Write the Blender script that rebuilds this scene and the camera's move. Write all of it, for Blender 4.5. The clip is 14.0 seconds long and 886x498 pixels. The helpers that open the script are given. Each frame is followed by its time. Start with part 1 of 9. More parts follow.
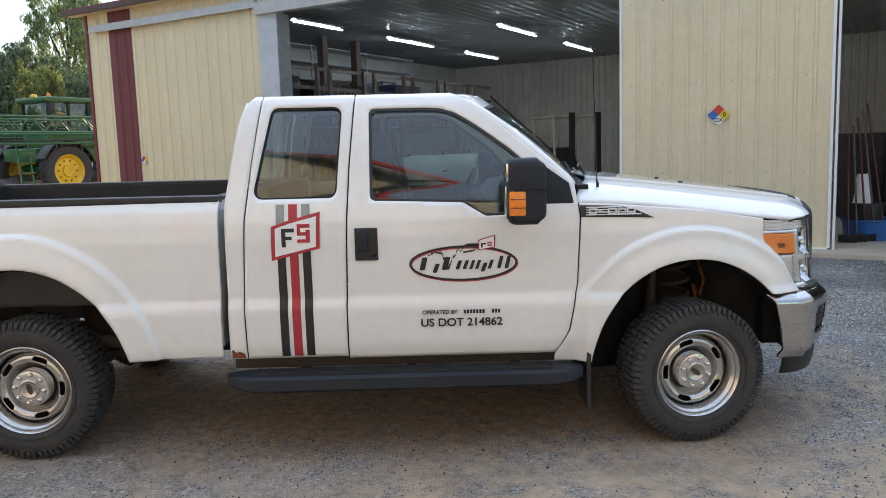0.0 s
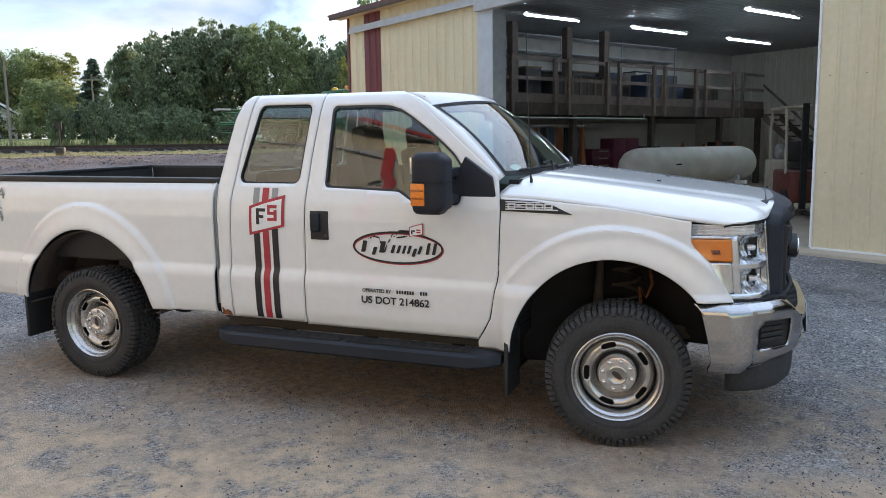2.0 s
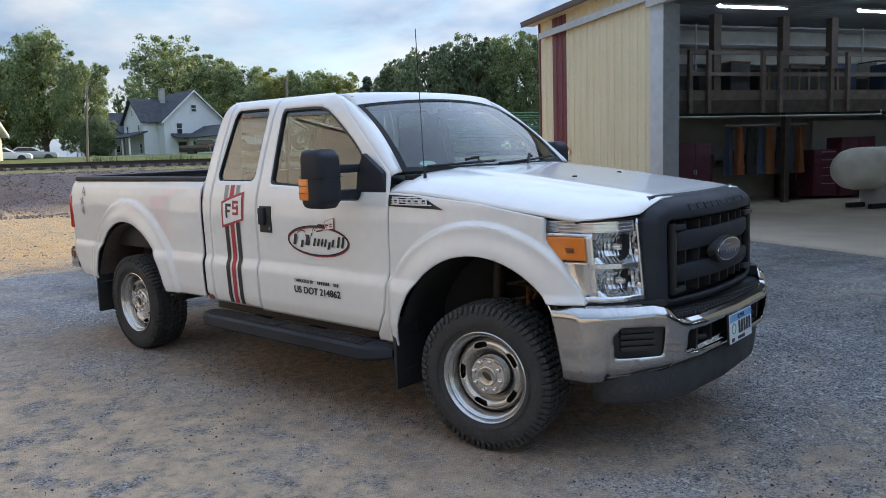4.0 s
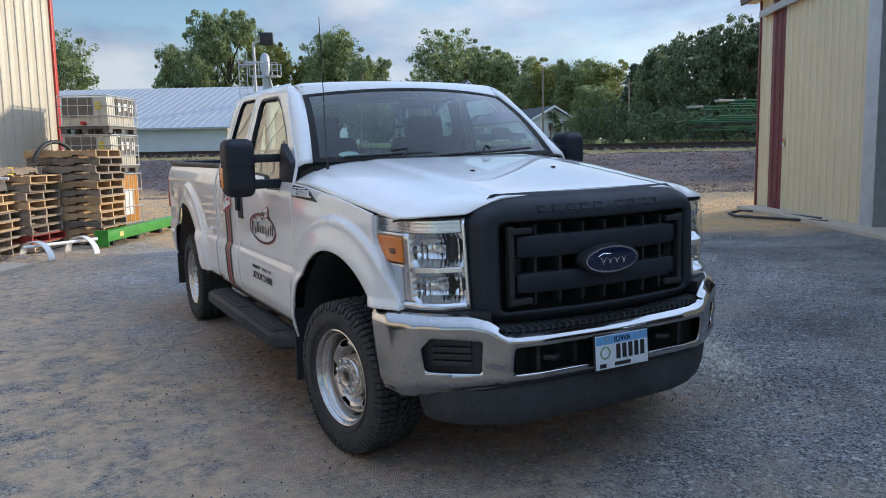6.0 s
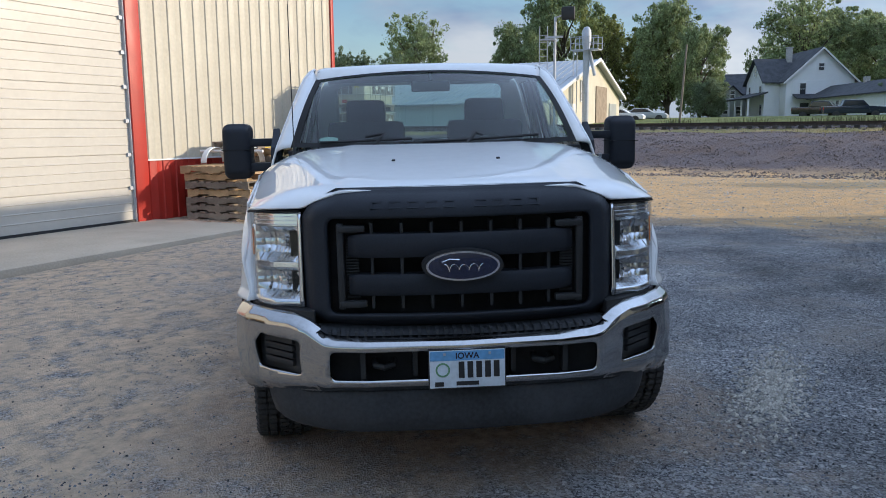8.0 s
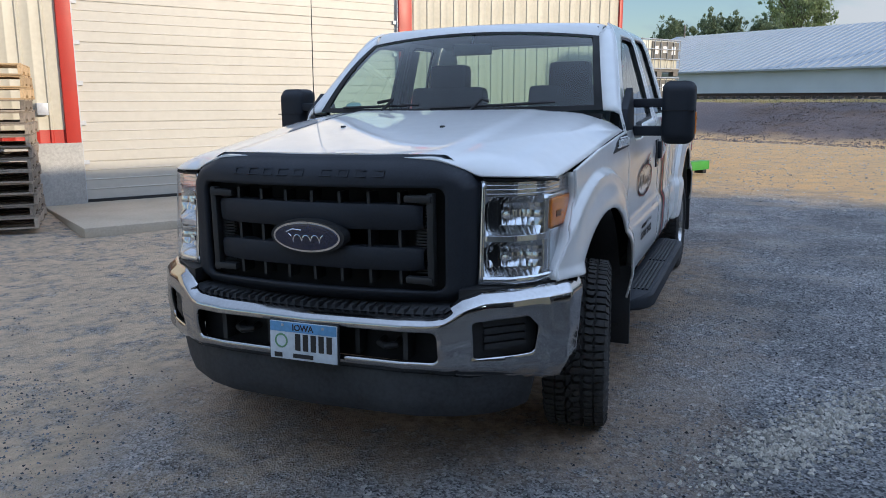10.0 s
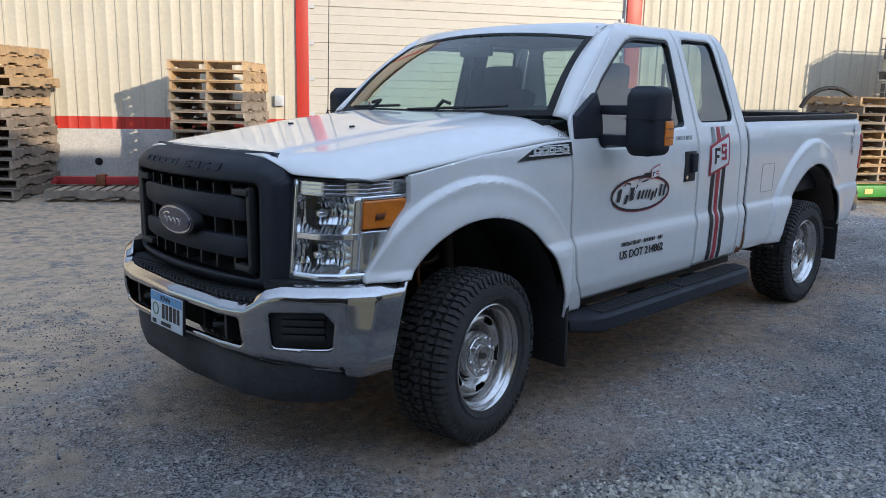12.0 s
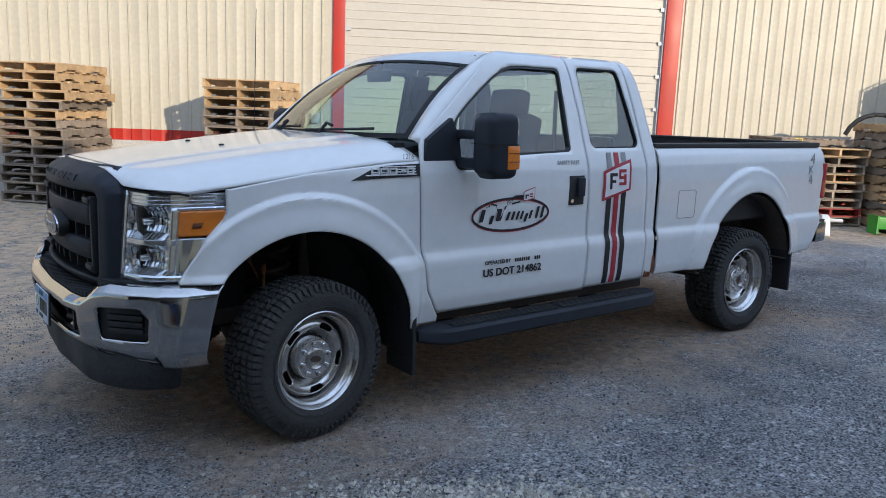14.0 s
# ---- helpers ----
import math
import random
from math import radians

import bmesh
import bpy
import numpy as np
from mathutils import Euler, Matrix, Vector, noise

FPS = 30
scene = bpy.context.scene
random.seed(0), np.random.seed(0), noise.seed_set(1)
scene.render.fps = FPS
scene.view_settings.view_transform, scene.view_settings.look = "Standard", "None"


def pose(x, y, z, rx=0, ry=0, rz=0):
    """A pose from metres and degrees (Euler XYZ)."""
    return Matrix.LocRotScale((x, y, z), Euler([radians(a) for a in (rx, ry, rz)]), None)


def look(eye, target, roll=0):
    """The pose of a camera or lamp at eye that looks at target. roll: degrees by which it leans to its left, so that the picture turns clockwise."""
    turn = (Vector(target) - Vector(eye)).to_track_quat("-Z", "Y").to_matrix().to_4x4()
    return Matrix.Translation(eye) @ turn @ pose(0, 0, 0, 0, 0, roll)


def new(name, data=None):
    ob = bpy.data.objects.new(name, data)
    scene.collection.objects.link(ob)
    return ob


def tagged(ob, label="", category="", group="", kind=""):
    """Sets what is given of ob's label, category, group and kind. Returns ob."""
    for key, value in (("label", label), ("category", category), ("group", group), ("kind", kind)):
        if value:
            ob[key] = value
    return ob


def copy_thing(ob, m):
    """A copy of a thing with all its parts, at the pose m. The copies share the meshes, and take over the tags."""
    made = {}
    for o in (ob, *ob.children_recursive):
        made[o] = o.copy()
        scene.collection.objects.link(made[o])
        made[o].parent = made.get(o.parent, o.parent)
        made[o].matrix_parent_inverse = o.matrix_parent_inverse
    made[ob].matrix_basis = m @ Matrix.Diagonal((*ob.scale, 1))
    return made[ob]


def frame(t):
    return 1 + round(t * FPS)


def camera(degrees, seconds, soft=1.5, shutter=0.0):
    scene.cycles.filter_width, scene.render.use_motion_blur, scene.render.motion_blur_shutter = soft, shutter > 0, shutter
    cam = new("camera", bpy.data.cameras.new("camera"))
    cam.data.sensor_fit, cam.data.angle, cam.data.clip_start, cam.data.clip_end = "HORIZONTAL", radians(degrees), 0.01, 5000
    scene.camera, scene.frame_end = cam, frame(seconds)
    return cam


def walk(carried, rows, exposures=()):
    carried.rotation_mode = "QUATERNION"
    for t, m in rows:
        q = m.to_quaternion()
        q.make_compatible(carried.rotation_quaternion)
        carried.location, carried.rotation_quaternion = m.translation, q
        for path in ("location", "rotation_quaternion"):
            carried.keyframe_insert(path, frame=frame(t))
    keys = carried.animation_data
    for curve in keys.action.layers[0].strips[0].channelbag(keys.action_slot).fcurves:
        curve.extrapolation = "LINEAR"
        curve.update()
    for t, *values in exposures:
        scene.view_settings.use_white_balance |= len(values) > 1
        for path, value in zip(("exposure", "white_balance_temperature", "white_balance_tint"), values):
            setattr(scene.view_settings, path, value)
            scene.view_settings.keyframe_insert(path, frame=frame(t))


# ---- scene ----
cam = camera(59.1, 14.0, 0.9)
PATH = [
    (0, (-1.299, -5.117, 1.612), (-1.306, -3.133, 1.356), -1.77),
    (0.5, (-0.769, -5.171, 1.616), (-0.969, -3.197, 1.363), -1.29),
    (1, (-0.261, -5.146, 1.602), (-0.654, -3.202, 1.344), -0.70),
    (1.5, (0.286, -5.148, 1.598), (-0.296, -3.253, 1.333), -0.51),
    (2, (0.766, -5.048, 1.592), (0.002, -3.219, 1.327), -0.82),
    (2.5, (1.258, -4.909, 1.584), (0.322, -3.159, 1.329), -1.14),
    (3, (1.706, -4.675, 1.563), (0.620, -3.013, 1.319), -1.46),
    (3.5, (2.122, -4.340, 1.532), (0.904, -2.772, 1.293), -1.38),
    (3.7, (2.310, -4.210, 1.509), (1.043, -2.681, 1.273), -1.55),
    (5.8, (3.552, -2.470, 1.447), (1.828, -1.486, 1.207), -1.04),
    (6, (3.655, -2.266, 1.451), (1.894, -1.349, 1.208), -1.01),
    (6.5, (3.807, -1.766, 1.456), (1.965, -1.027, 1.206), -0.83),
    (7, (3.912, -1.242, 1.470), (2.005, -0.698, 1.211), -0.56),
    (7.5, (4.014, -0.752, 1.494), (2.061, -0.420, 1.219), -0.49),
    (8, (3.977, -0.241, 1.498), (2.002, -0.134, 1.200), -0.52),
    (8.2, (3.970, -0.029, 1.481), (1.993, -0.017, 1.176), -0.70),
    (10.3, (3.303, 1.917, 1.491), (1.556, 1.024, 1.104), 0.43),
    (10.5, (3.202, 2.097, 1.471), (1.500, 1.124, 1.078), 0.74),
    (11, (2.964, 2.509, 1.499), (1.384, 1.352, 1.093), 1.13),
    (11.5, (2.667, 2.843, 1.513), (1.208, 1.536, 1.113), 1.32),
    (12, (2.397, 3.227, 1.531), (1.043, 1.808, 1.140), 1.30),
    (12.5, (2.154, 3.519, 1.535), (0.882, 2.024, 1.151), 1.58),
    (13, (1.957, 3.852, 1.555), (0.739, 2.313, 1.172), 1.97),
    (13.5, (1.767, 4.086, 1.581), (0.584, 2.518, 1.204), 2.26),
    (14, (1.607, 4.218, 1.599), (0.448, 2.627, 1.244), 2.25),
]
walk(cam, [(t, look(eye, target, roll)) for t, eye, target, roll in PATH], [(0.0, 1.30, 6550, 10), (1.0, 1.27, 6500, 10), (2.5, 1.14, 6400, 10), (3.7, 0.95, 6150, 10), (6.0, 0.72, 5800, 10), (8.0, 0.64, 5800, 10), (10.5, 0.66, 5850, 10), (12.0, 0.74, 5880, 10), (14.0, 0.68, 5880, 10)])

# ---- world, sun, exposure ----
SUN_EL = 14.3
STAND = (0.800, 0.450, 1.050)  # how the truck leans on the sloping yard, and its turn, in degrees, set to fit the camera's view
YARD = -30.2  # both sheds stand turned by this much against the truck
CY, SY = math.cos(radians(YARD)), math.sin(radians(YARD))


def yard(u, v, z=0.0, turn=0.0):
    """A pose in the sheds' own axes: u along their walls, v from shed to shed."""
    return pose(u * CY - v * SY, u * SY + v * CY, z, 0, 0, YARD + turn)


def make_world():
    w = bpy.data.worlds.new("sky")
    w.use_nodes = True
    n, l = w.node_tree.nodes, w.node_tree.links
    n.clear()
    out, bg = n.new("ShaderNodeOutputWorld"), n.new("ShaderNodeBackground")
    sky = n.new("ShaderNodeTexSky")
    sky.sky_type, sky.sun_disc = "NISHITA", False
    sky.sun_elevation, sky.sun_rotation = radians(SUN_EL), 0.0
    sky.air_density, sky.dust_density, sky.ozone_density = 1.0, 0.6, 1.6
    geo = n.new("ShaderNodeTexCoord")
    mp = n.new("ShaderNodeMapping")
    mp.inputs["Scale"].default_value = (1.0, 1.0, 2.6)
    no = n.new("ShaderNodeTexNoise")
    no.inputs["Scale"].default_value, no.inputs["Detail"].default_value, no.inputs["Roughness"].default_value = 3.6, 8.0, 0.58
    no.inputs["Distortion"].default_value = 0.5
    ramp = n.new("ShaderNodeValToRGB")
    ramp.color_ramp.elements[0].position, ramp.color_ramp.elements[1].position = 0.41, 0.60
    # whiter towards the sun's side and the horizon
    sep = n.new("ShaderNodeSeparateXYZ")
    side = n.new("ShaderNodeMapRange")
    side.inputs["From Min"].default_value, side.inputs["From Max"].default_value = -0.6, 1.0
    side.inputs["To Min"].default_value, side.inputs["To Max"].default_value = -0.16, 0.17
    add = n.new("ShaderNodeMath")
    cloud = n.new("ShaderNodeMixRGB")
    cloud.inputs[1].default_value, cloud.inputs[2].default_value = (1.0, 1.30, 1.80, 1), (2.6, 2.58, 2.55, 1)
    no2 = n.new("ShaderNodeTexNoise")
    no2.inputs["Scale"].default_value, no2.inputs["Detail"].default_value = 4.0, 5.0
    mix = n.new("ShaderNodeMixRGB")
    fac = n.new("ShaderNodeMath")
    fac.operation = "MULTIPLY"
    fac.inputs[1].default_value = 0.9
    l.new(geo.outputs["Generated"], mp.inputs["Vector"])
    l.new(geo.outputs["Generated"], sep.inputs[0])
    l.new(mp.outputs[0], no.inputs["Vector"])
    l.new(mp.outputs[0], no2.inputs["Vector"])
    l.new(sep.outputs["Y"], side.inputs["Value"])
    l.new(no.outputs["Fac"], add.inputs[0])
    l.new(side.outputs[0], add.inputs[1])
    l.new(add.outputs[0], ramp.inputs[0])
    l.new(ramp.outputs[0], fac.inputs[0])
    tone = n.new("ShaderNodeMapRange")
    tone.inputs["From Min"].default_value, tone.inputs["From Max"].default_value = 0.36, 0.60
    l.new(no2.outputs["Fac"], tone.inputs["Value"])
    l.new(tone.outputs[0], cloud.inputs[0])
    dim = n.new("ShaderNodeVectorMath")
    dim.operation = "SCALE"
    dim.inputs["Scale"].default_value = 0.65
    l.new(sky.outputs[0], dim.inputs[0])
    l.new(dim.outputs[0], mix.inputs[1])
    # a clouded sky is brighter overhead than at the horizon
    up = n.new("ShaderNodeMapRange")
    up.inputs["From Min"].default_value, up.inputs["From Max"].default_value = 0.22, 0.55
    up.inputs["To Min"].default_value, up.inputs["To Max"].default_value = 1.0, 2.2
    l.new(sep.outputs["Z"], up.inputs["Value"])
    # thin high cloud overhead lets the blue through
    high = n.new("ShaderNodeMapRange")
    high.inputs["From Min"].default_value, high.inputs["From Max"].default_value = 0.18, 0.60
    l.new(sep.outputs["Z"], high.inputs["Value"])
    cover = n.new("ShaderNodeMath")
    cover.operation = "MAXIMUM"
    l.new(fac.outputs[0], cover.inputs[0])
    l.new(high.outputs[0], cover.inputs[1])
    l.new(cover.outputs[0], mix.inputs[0])
    blue = n.new("ShaderNodeMixRGB")
    blue.inputs[2].default_value = (1.38, 1.70, 2.25, 1)
    l.new(high.outputs[0], blue.inputs[0])
    l.new(cloud.outputs[0], blue.inputs[1])
    # the sky opposite the sun stays deep blue
    away = n.new("ShaderNodeMapRange")
    away.inputs["From Min"].default_value, away.inputs["From Max"].default_value = -0.75, 0.80
    away.inputs["To Min"].default_value, away.inputs["To Max"].default_value = 0.68, 1.45
    l.new(sep.outputs["Y"], away.inputs["Value"])
    gain = n.new("ShaderNodeMath")
    gain.operation = "MULTIPLY"
    l.new(up.outputs[0], gain.inputs[0])
    l.new(away.outputs[0], gain.inputs[1])
    lift = n.new("ShaderNodeVectorMath")
    lift.operation = "SCALE"
    l.new(blue.outputs[0], lift.inputs[0])
    l.new(gain.outputs[0], lift.inputs["Scale"])
    l.new(lift.outputs[0], mix.inputs[2])
    l.new(mix.outputs[0], bg.inputs["Color"])
    bg.inputs["Strength"].default_value = 0.15
    l.new(bg.outputs[0], out.inputs[0])
    scene.world = w


make_world()
sun = new("sun", bpy.data.lights.new("sun", "SUN"))
sun.data.energy, sun.data.angle, sun.data.color = 2.7, radians(0.6), (1.0, 0.80, 0.55)
sun.matrix_world = look((0, 40 * math.cos(radians(SUN_EL)), 40 * math.sin(radians(SUN_EL))), (0, 0, 0))


# ---- materials ----
def mat(name, color, rough=0.6, metal=0.0, vary=0.12, scale=6.0, grain=60.0, bump=0.0, bump_scale=80.0, color2=None, coat=0.0, island=0.0, per_object=0.0, stretch=(1, 1, 1)):
    """A plain surface with variation at two scales, fine relief, and if wished a spread of tone from piece to piece."""
    m = bpy.data.materials.new(name)
    m.use_nodes = True
    n, l = m.node_tree.nodes, m.node_tree.links
    b = n["Principled BSDF"]
    b.inputs["Roughness"].default_value, b.inputs["Metallic"].default_value = rough, metal
    b.inputs["Coat Weight"].default_value = coat
    b.inputs["Coat Roughness"].default_value = 0.03
    tc, mp = n.new("ShaderNodeTexCoord"), n.new("ShaderNodeMapping")
    mp.inputs["Scale"].default_value = stretch
    l.new(tc.outputs["Object"], mp.inputs["Vector"])
    big, fine = n.new("ShaderNodeTexNoise"), n.new("ShaderNodeTexNoise")
    big.inputs["Scale"].default_value, big.inputs["Detail"].default_value = scale, 5.0
    fine.inputs["Scale"].default_value, fine.inputs["Detail"].default_value = grain, 3.0
    for t in (big, fine):
        l.new(mp.outputs[0], t.inputs["Vector"])
    c2 = color2 or tuple(c * (1 - vary * 2.2) for c in color)
    ramp = n.new("ShaderNodeMixRGB")
    ramp.inputs[1].default_value, ramp.inputs[2].default_value = (*color, 1), (*c2, 1)
    s = n.new("ShaderNodeMath")
    s.operation = "ADD"
    l.new(big.outputs["Fac"], s.inputs[0])
    l.new(fine.outputs["Fac"], s.inputs[1])
    r = n.new("ShaderNodeMapRange")
    r.inputs["From Min"].default_value, r.inputs["From Max"].default_value = 0.72, 1.35
    l.new(s.outputs[0], r.inputs["Value"])
    l.new(r.outputs[0], ramp.inputs[0])
    last = ramp.outputs[0]
    if island or per_object:
        src = n.new("ShaderNodeNewGeometry").outputs["Random Per Island"] if island else n.new("ShaderNodeObjectInfo").outputs["Random"]
        amt = island or per_object
        hv = n.new("ShaderNodeHueSaturation")
        mr = n.new("ShaderNodeMapRange")
        mr.inputs["To Min"].default_value, mr.inputs["To Max"].default_value = 1 - amt, 1 + amt
        l.new(src, mr.inputs["Value"])
        l.new(mr.outputs[0], hv.inputs["Value"])
        l.new(last, hv.inputs["Color"])
        last = hv.outputs[0]
    l.new(last, b.inputs["Base Color"])
    rr = n.new("ShaderNodeMapRange")
    rr.inputs["To Min"].default_value, rr.inputs["To Max"].default_value = max(0.0, rough * 0.8), min(1.0, rough * 1.25)
    l.new(big.outputs["Fac"], rr.inputs["Value"])
    l.new(rr.outputs[0], b.inputs["Roughness"])
    if bump:
        bn = n.new("ShaderNodeTexNoise")
        bn.inputs["Scale"].default_value, bn.inputs["Detail"].default_value = bump_scale, 4.0
        l.new(mp.outputs[0], bn.inputs["Vector"])
        bp = n.new("ShaderNodeBump")
        bp.inputs["Strength"].default_value, bp.inputs["Distance"].default_value = bump, 0.01
        l.new(bn.outputs["Fac"], bp.inputs["Height"])
        l.new(bp.outputs[0], b.inputs["Normal"])
    return m


def glass(name, tint, ior=1.5, rough=0.0):
    m = bpy.data.materials.new(name)
    m.use_nodes = True
    n, l = m.node_tree.nodes, m.node_tree.links
    n.clear()
    out, mx = n.new("ShaderNodeOutputMaterial"), n.new("ShaderNodeMixShader")
    tr, gl, lw = n.new("ShaderNodeBsdfTransparent"), n.new("ShaderNodeBsdfGlossy"), n.new("ShaderNodeLayerWeight")
    lw.inputs["Blend"].default_value = 0.5
    pw, fr = n.new("ShaderNodeMath"), n.new("ShaderNodeMath")
    pw.operation, fr.operation = "POWER", "MULTIPLY_ADD"
    pw.inputs[1].default_value = 3.2 if ior > 1.5 else 4.6
    f0 = ((ior - 1) / (ior + 1)) ** 2
    fr.inputs[1].default_value, fr.inputs[2].default_value = 0.9 - f0, f0
    l.new(lw.outputs["Facing"], pw.inputs[0])
    l.new(pw.outputs[0], fr.inputs[0])
    tr.inputs["Color"].default_value = (*tint, 1)
    gl.inputs["Roughness"].default_value = rough
    l.new(fr.outputs[0], mx.inputs[0])
    l.new(tr.outputs[0], mx.inputs[1])
    l.new(gl.outputs[0], mx.inputs[2])
    l.new(mx.outputs[0], out.inputs[0])
    return m


def glow(name, color, strength):
    m = bpy.data.materials.new(name)
    m.use_nodes = True
    b = m.node_tree.nodes["Principled BSDF"]
    b.inputs["Base Color"].default_value = (*color, 1)
    b.inputs["Emission Color"].default_value, b.inputs["Emission Strength"].default_value = (*color, 1), strength
    return m


M_PAINT = mat("white_paint", (0.775, 0.772, 0.76), 0.45, coat=1.0, vary=0.03, scale=2.5, grain=18)
M_PAINT.node_tree.nodes["Principled BSDF"].inputs["Specular IOR Level"].default_value = 0.2
M_PAINT.node_tree.nodes["Principled BSDF"].inputs["Coat IOR"].default_value = 1.65
M_PAINT.node_tree.nodes["Principled BSDF"].inputs["Coat Roughness"].default_value = 0.012
M_BLACK = mat("black_plastic", (0.022, 0.023, 0.025), 0.55, vary=0.2, scale=5, grain=120, bump=0.12, bump_scale=400)
M_DUSTPL = mat("dusty_plastic", (0.045, 0.048, 0.054), 0.7, vary=0.25, scale=5, grain=60, bump=0.1, bump_scale=300)
M_GREYPL = mat("charcoal_plastic", (0.022, 0.026, 0.035), 0.58, vary=0.15, scale=4, grain=150, bump=0.1, bump_scale=500)
M_GREYPL.node_tree.nodes["Principled BSDF"].inputs["Specular IOR Level"].default_value = 0.3
# near-black; also stands in for shade behind slots, gaps and in holes
M_DARK = mat("black_and_cavity_shade", (0.012, 0.012, 0.013), 0.8, vary=0.2)
M_UNDER = mat("underbody_steel", (0.03, 0.027, 0.025), 0.7, vary=0.25, color2=(0.075, 0.05, 0.035), scale=9)
M_CHROME = mat("chrome", (0.72, 0.72, 0.73), 0.08, 1.0, vary=0.05, scale=7, grain=40, bump=0.015, bump_scale=25)
M_BUMPER = mat("bumper_chrome", (0.50, 0.50, 0.505), 0.10, 1.0, vary=0.08, scale=5, grain=60, color2=(0.43, 0.425, 0.42))
M_RUBBER = mat("tyre_rubber", (0.026, 0.026, 0.027), 0.8, vary=0.2, scale=8, grain=90, color2=(0.060, 0.057, 0.054), bump=0.25, bump_scale=180)
M_HUB = mat("hub_chrome", (0.74, 0.73, 0.72), 0.14, 0.95, vary=0.06, scale=12, grain=60)
M_RIM = mat("rim_silver", (0.60, 0.59, 0.575), 0.24, 0.95, vary=0.1, scale=7, grain=40, color2=(0.47, 0.455, 0.44))
M_STEEL = mat("galvanised_steel", (0.50, 0.52, 0.54), 0.42, 0.6, vary=0.12, scale=8)
M_AMBER = mat("amber_lens", (0.85, 0.24, 0.02), 0.12, coat=0.6, vary=0.1, scale=40, grain=160, bump=0.2, bump_scale=260)
M_RED = mat("red_lens", (0.45, 0.015, 0.015), 0.12, coat=0.6, vary=0.1, scale=30, grain=160)
M_GLASS = glass("tinted_glass", (0.66, 0.80, 0.78), 2.15)
M_PRIV = glass("privacy_glass", (0.56, 0.67, 0.66), 2.15)
M_WSHIELD = glass("windscreen_glass", (0.70, 0.86, 0.80), 1.7)
M_LENS = glass("clear_lens", (0.96, 0.97, 0.98), 1.35)
M_SEAT = mat("seat_cloth", (0.035, 0.037, 0.042), 0.9, vary=0.15, bump=0.2, bump_scale=300)
M_DASH = mat("dashboard_vinyl", (0.04, 0.042, 0.046), 0.7, vary=0.15, bump=0.1, bump_scale=300)
M_DECALBLK = mat("decal_black", (0.018, 0.018, 0.02), 0.45, vary=0.1)
M_DECALRED = mat("decal_red", (0.42, 0.035, 0.05), 0.4, vary=0.1)
M_DECALGRY = mat("decal_grey", (0.30, 0.31, 0.31), 0.4, vary=0.1)
M_DECALWHT = mat("decal_white", (0.80, 0.80, 0.80), 0.35, vary=0.03)
M_BLUE = mat("badge_blue", (0.008, 0.014, 0.05), 0.25, coat=0.8, vary=0.1)
M_RUST = mat("rust", (0.25, 0.085, 0.03), 0.9, vary=0.35, scale=30, bump=0.4, bump_scale=120)
M_TAN = mat("tan_sheet_steel", (0.70, 0.61, 0.42), 0.38, vary=0.05, scale=1.2, grain=14, color2=(0.63, 0.54, 0.355), coat=0.6)
M_TAN.node_tree.nodes["Principled BSDF"].inputs["Coat Roughness"].default_value = 0.22
M_MAROON = mat("maroon_trim", (0.16, 0.035, 0.042), 0.45, vary=0.12, scale=3)
M_CREAM = mat("cream_sheet_steel", (0.54, 0.505, 0.41), 0.45, vary=0.04, scale=1.5, grain=16, color2=(0.465, 0.43, 0.345))
M_DOORW = mat("white_door_sections", (0.53, 0.50, 0.44), 0.4, vary=0.04, scale=1.3, grain=12)
M_REDTRIM = mat("red_trim", (0.50, 0.035, 0.022), 0.42, vary=0.15, scale=3, color2=(0.36, 0.03, 0.02))
M_CONC = mat("concrete", (0.50, 0.485, 0.455), 0.9, vary=0.16, scale=2.5, grain=35, bump=0.3, bump_scale=60, color2=(0.33, 0.32, 0.30))
M_SLAB = mat("concrete_apron", (0.50, 0.43, 0.335), 0.9, vary=0.12, scale=1.2, grain=40, bump=0.2, bump_scale=90)
M_EAVE = mat("dark_eave_trim", (0.085, 0.05, 0.045), 0.5, vary=0.15, scale=3)
M_GALV = mat("grey_track", (0.52, 0.54, 0.58), 0.42, 0.15, vary=0.1, scale=5)
M_WOOD = mat("grey_pallet_wood", (0.34, 0.28, 0.22), 0.85, vary=0.22, scale=9, grain=50, bump=0.35, bump_scale=70, per_object=0.35, stretch=(1, 1, 1))
M_WOODNEW = mat("fresh_pallet_wood", (0.58, 0.40, 0.22), 0.8, vary=0.2, scale=9, grain=60, bump=0.3, bump_scale=70, per_object=0.25)
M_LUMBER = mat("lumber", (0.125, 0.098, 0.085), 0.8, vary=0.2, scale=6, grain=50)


# ---- mesh tools ----
def finish(ob, angle=35):
    me = ob.data
    for p in me.polygons:
        p.use_smooth = True
    me.set_sharp_from_angle(angle=radians(angle))
    return ob


def part(name, bm, material, parent=None, label="", at=None, angle=35):
    """Links a bmesh as ONE mesh object under a thing or a part."""
    me = bpy.data.meshes.new(name)
    bmesh.ops.recalc_face_normals(bm, faces=bm.faces)
    bm.to_mesh(me)
    bm.free()
    me.materials.append(material)
    ob = new(name, me)
    finish(ob, angle)
    if parent is not None:
        ob.parent = parent
    if at is not None:
        ob.matrix_basis = at
    if label:
        ob["label"] = label
    return ob


def share(name, ob, parent, at, label=""):
    """A further part on the same mesh."""
    o = new(name, ob.data)
    o.parent = parent
    o.matrix_basis = at
    if label:
        o["label"] = label
    return o


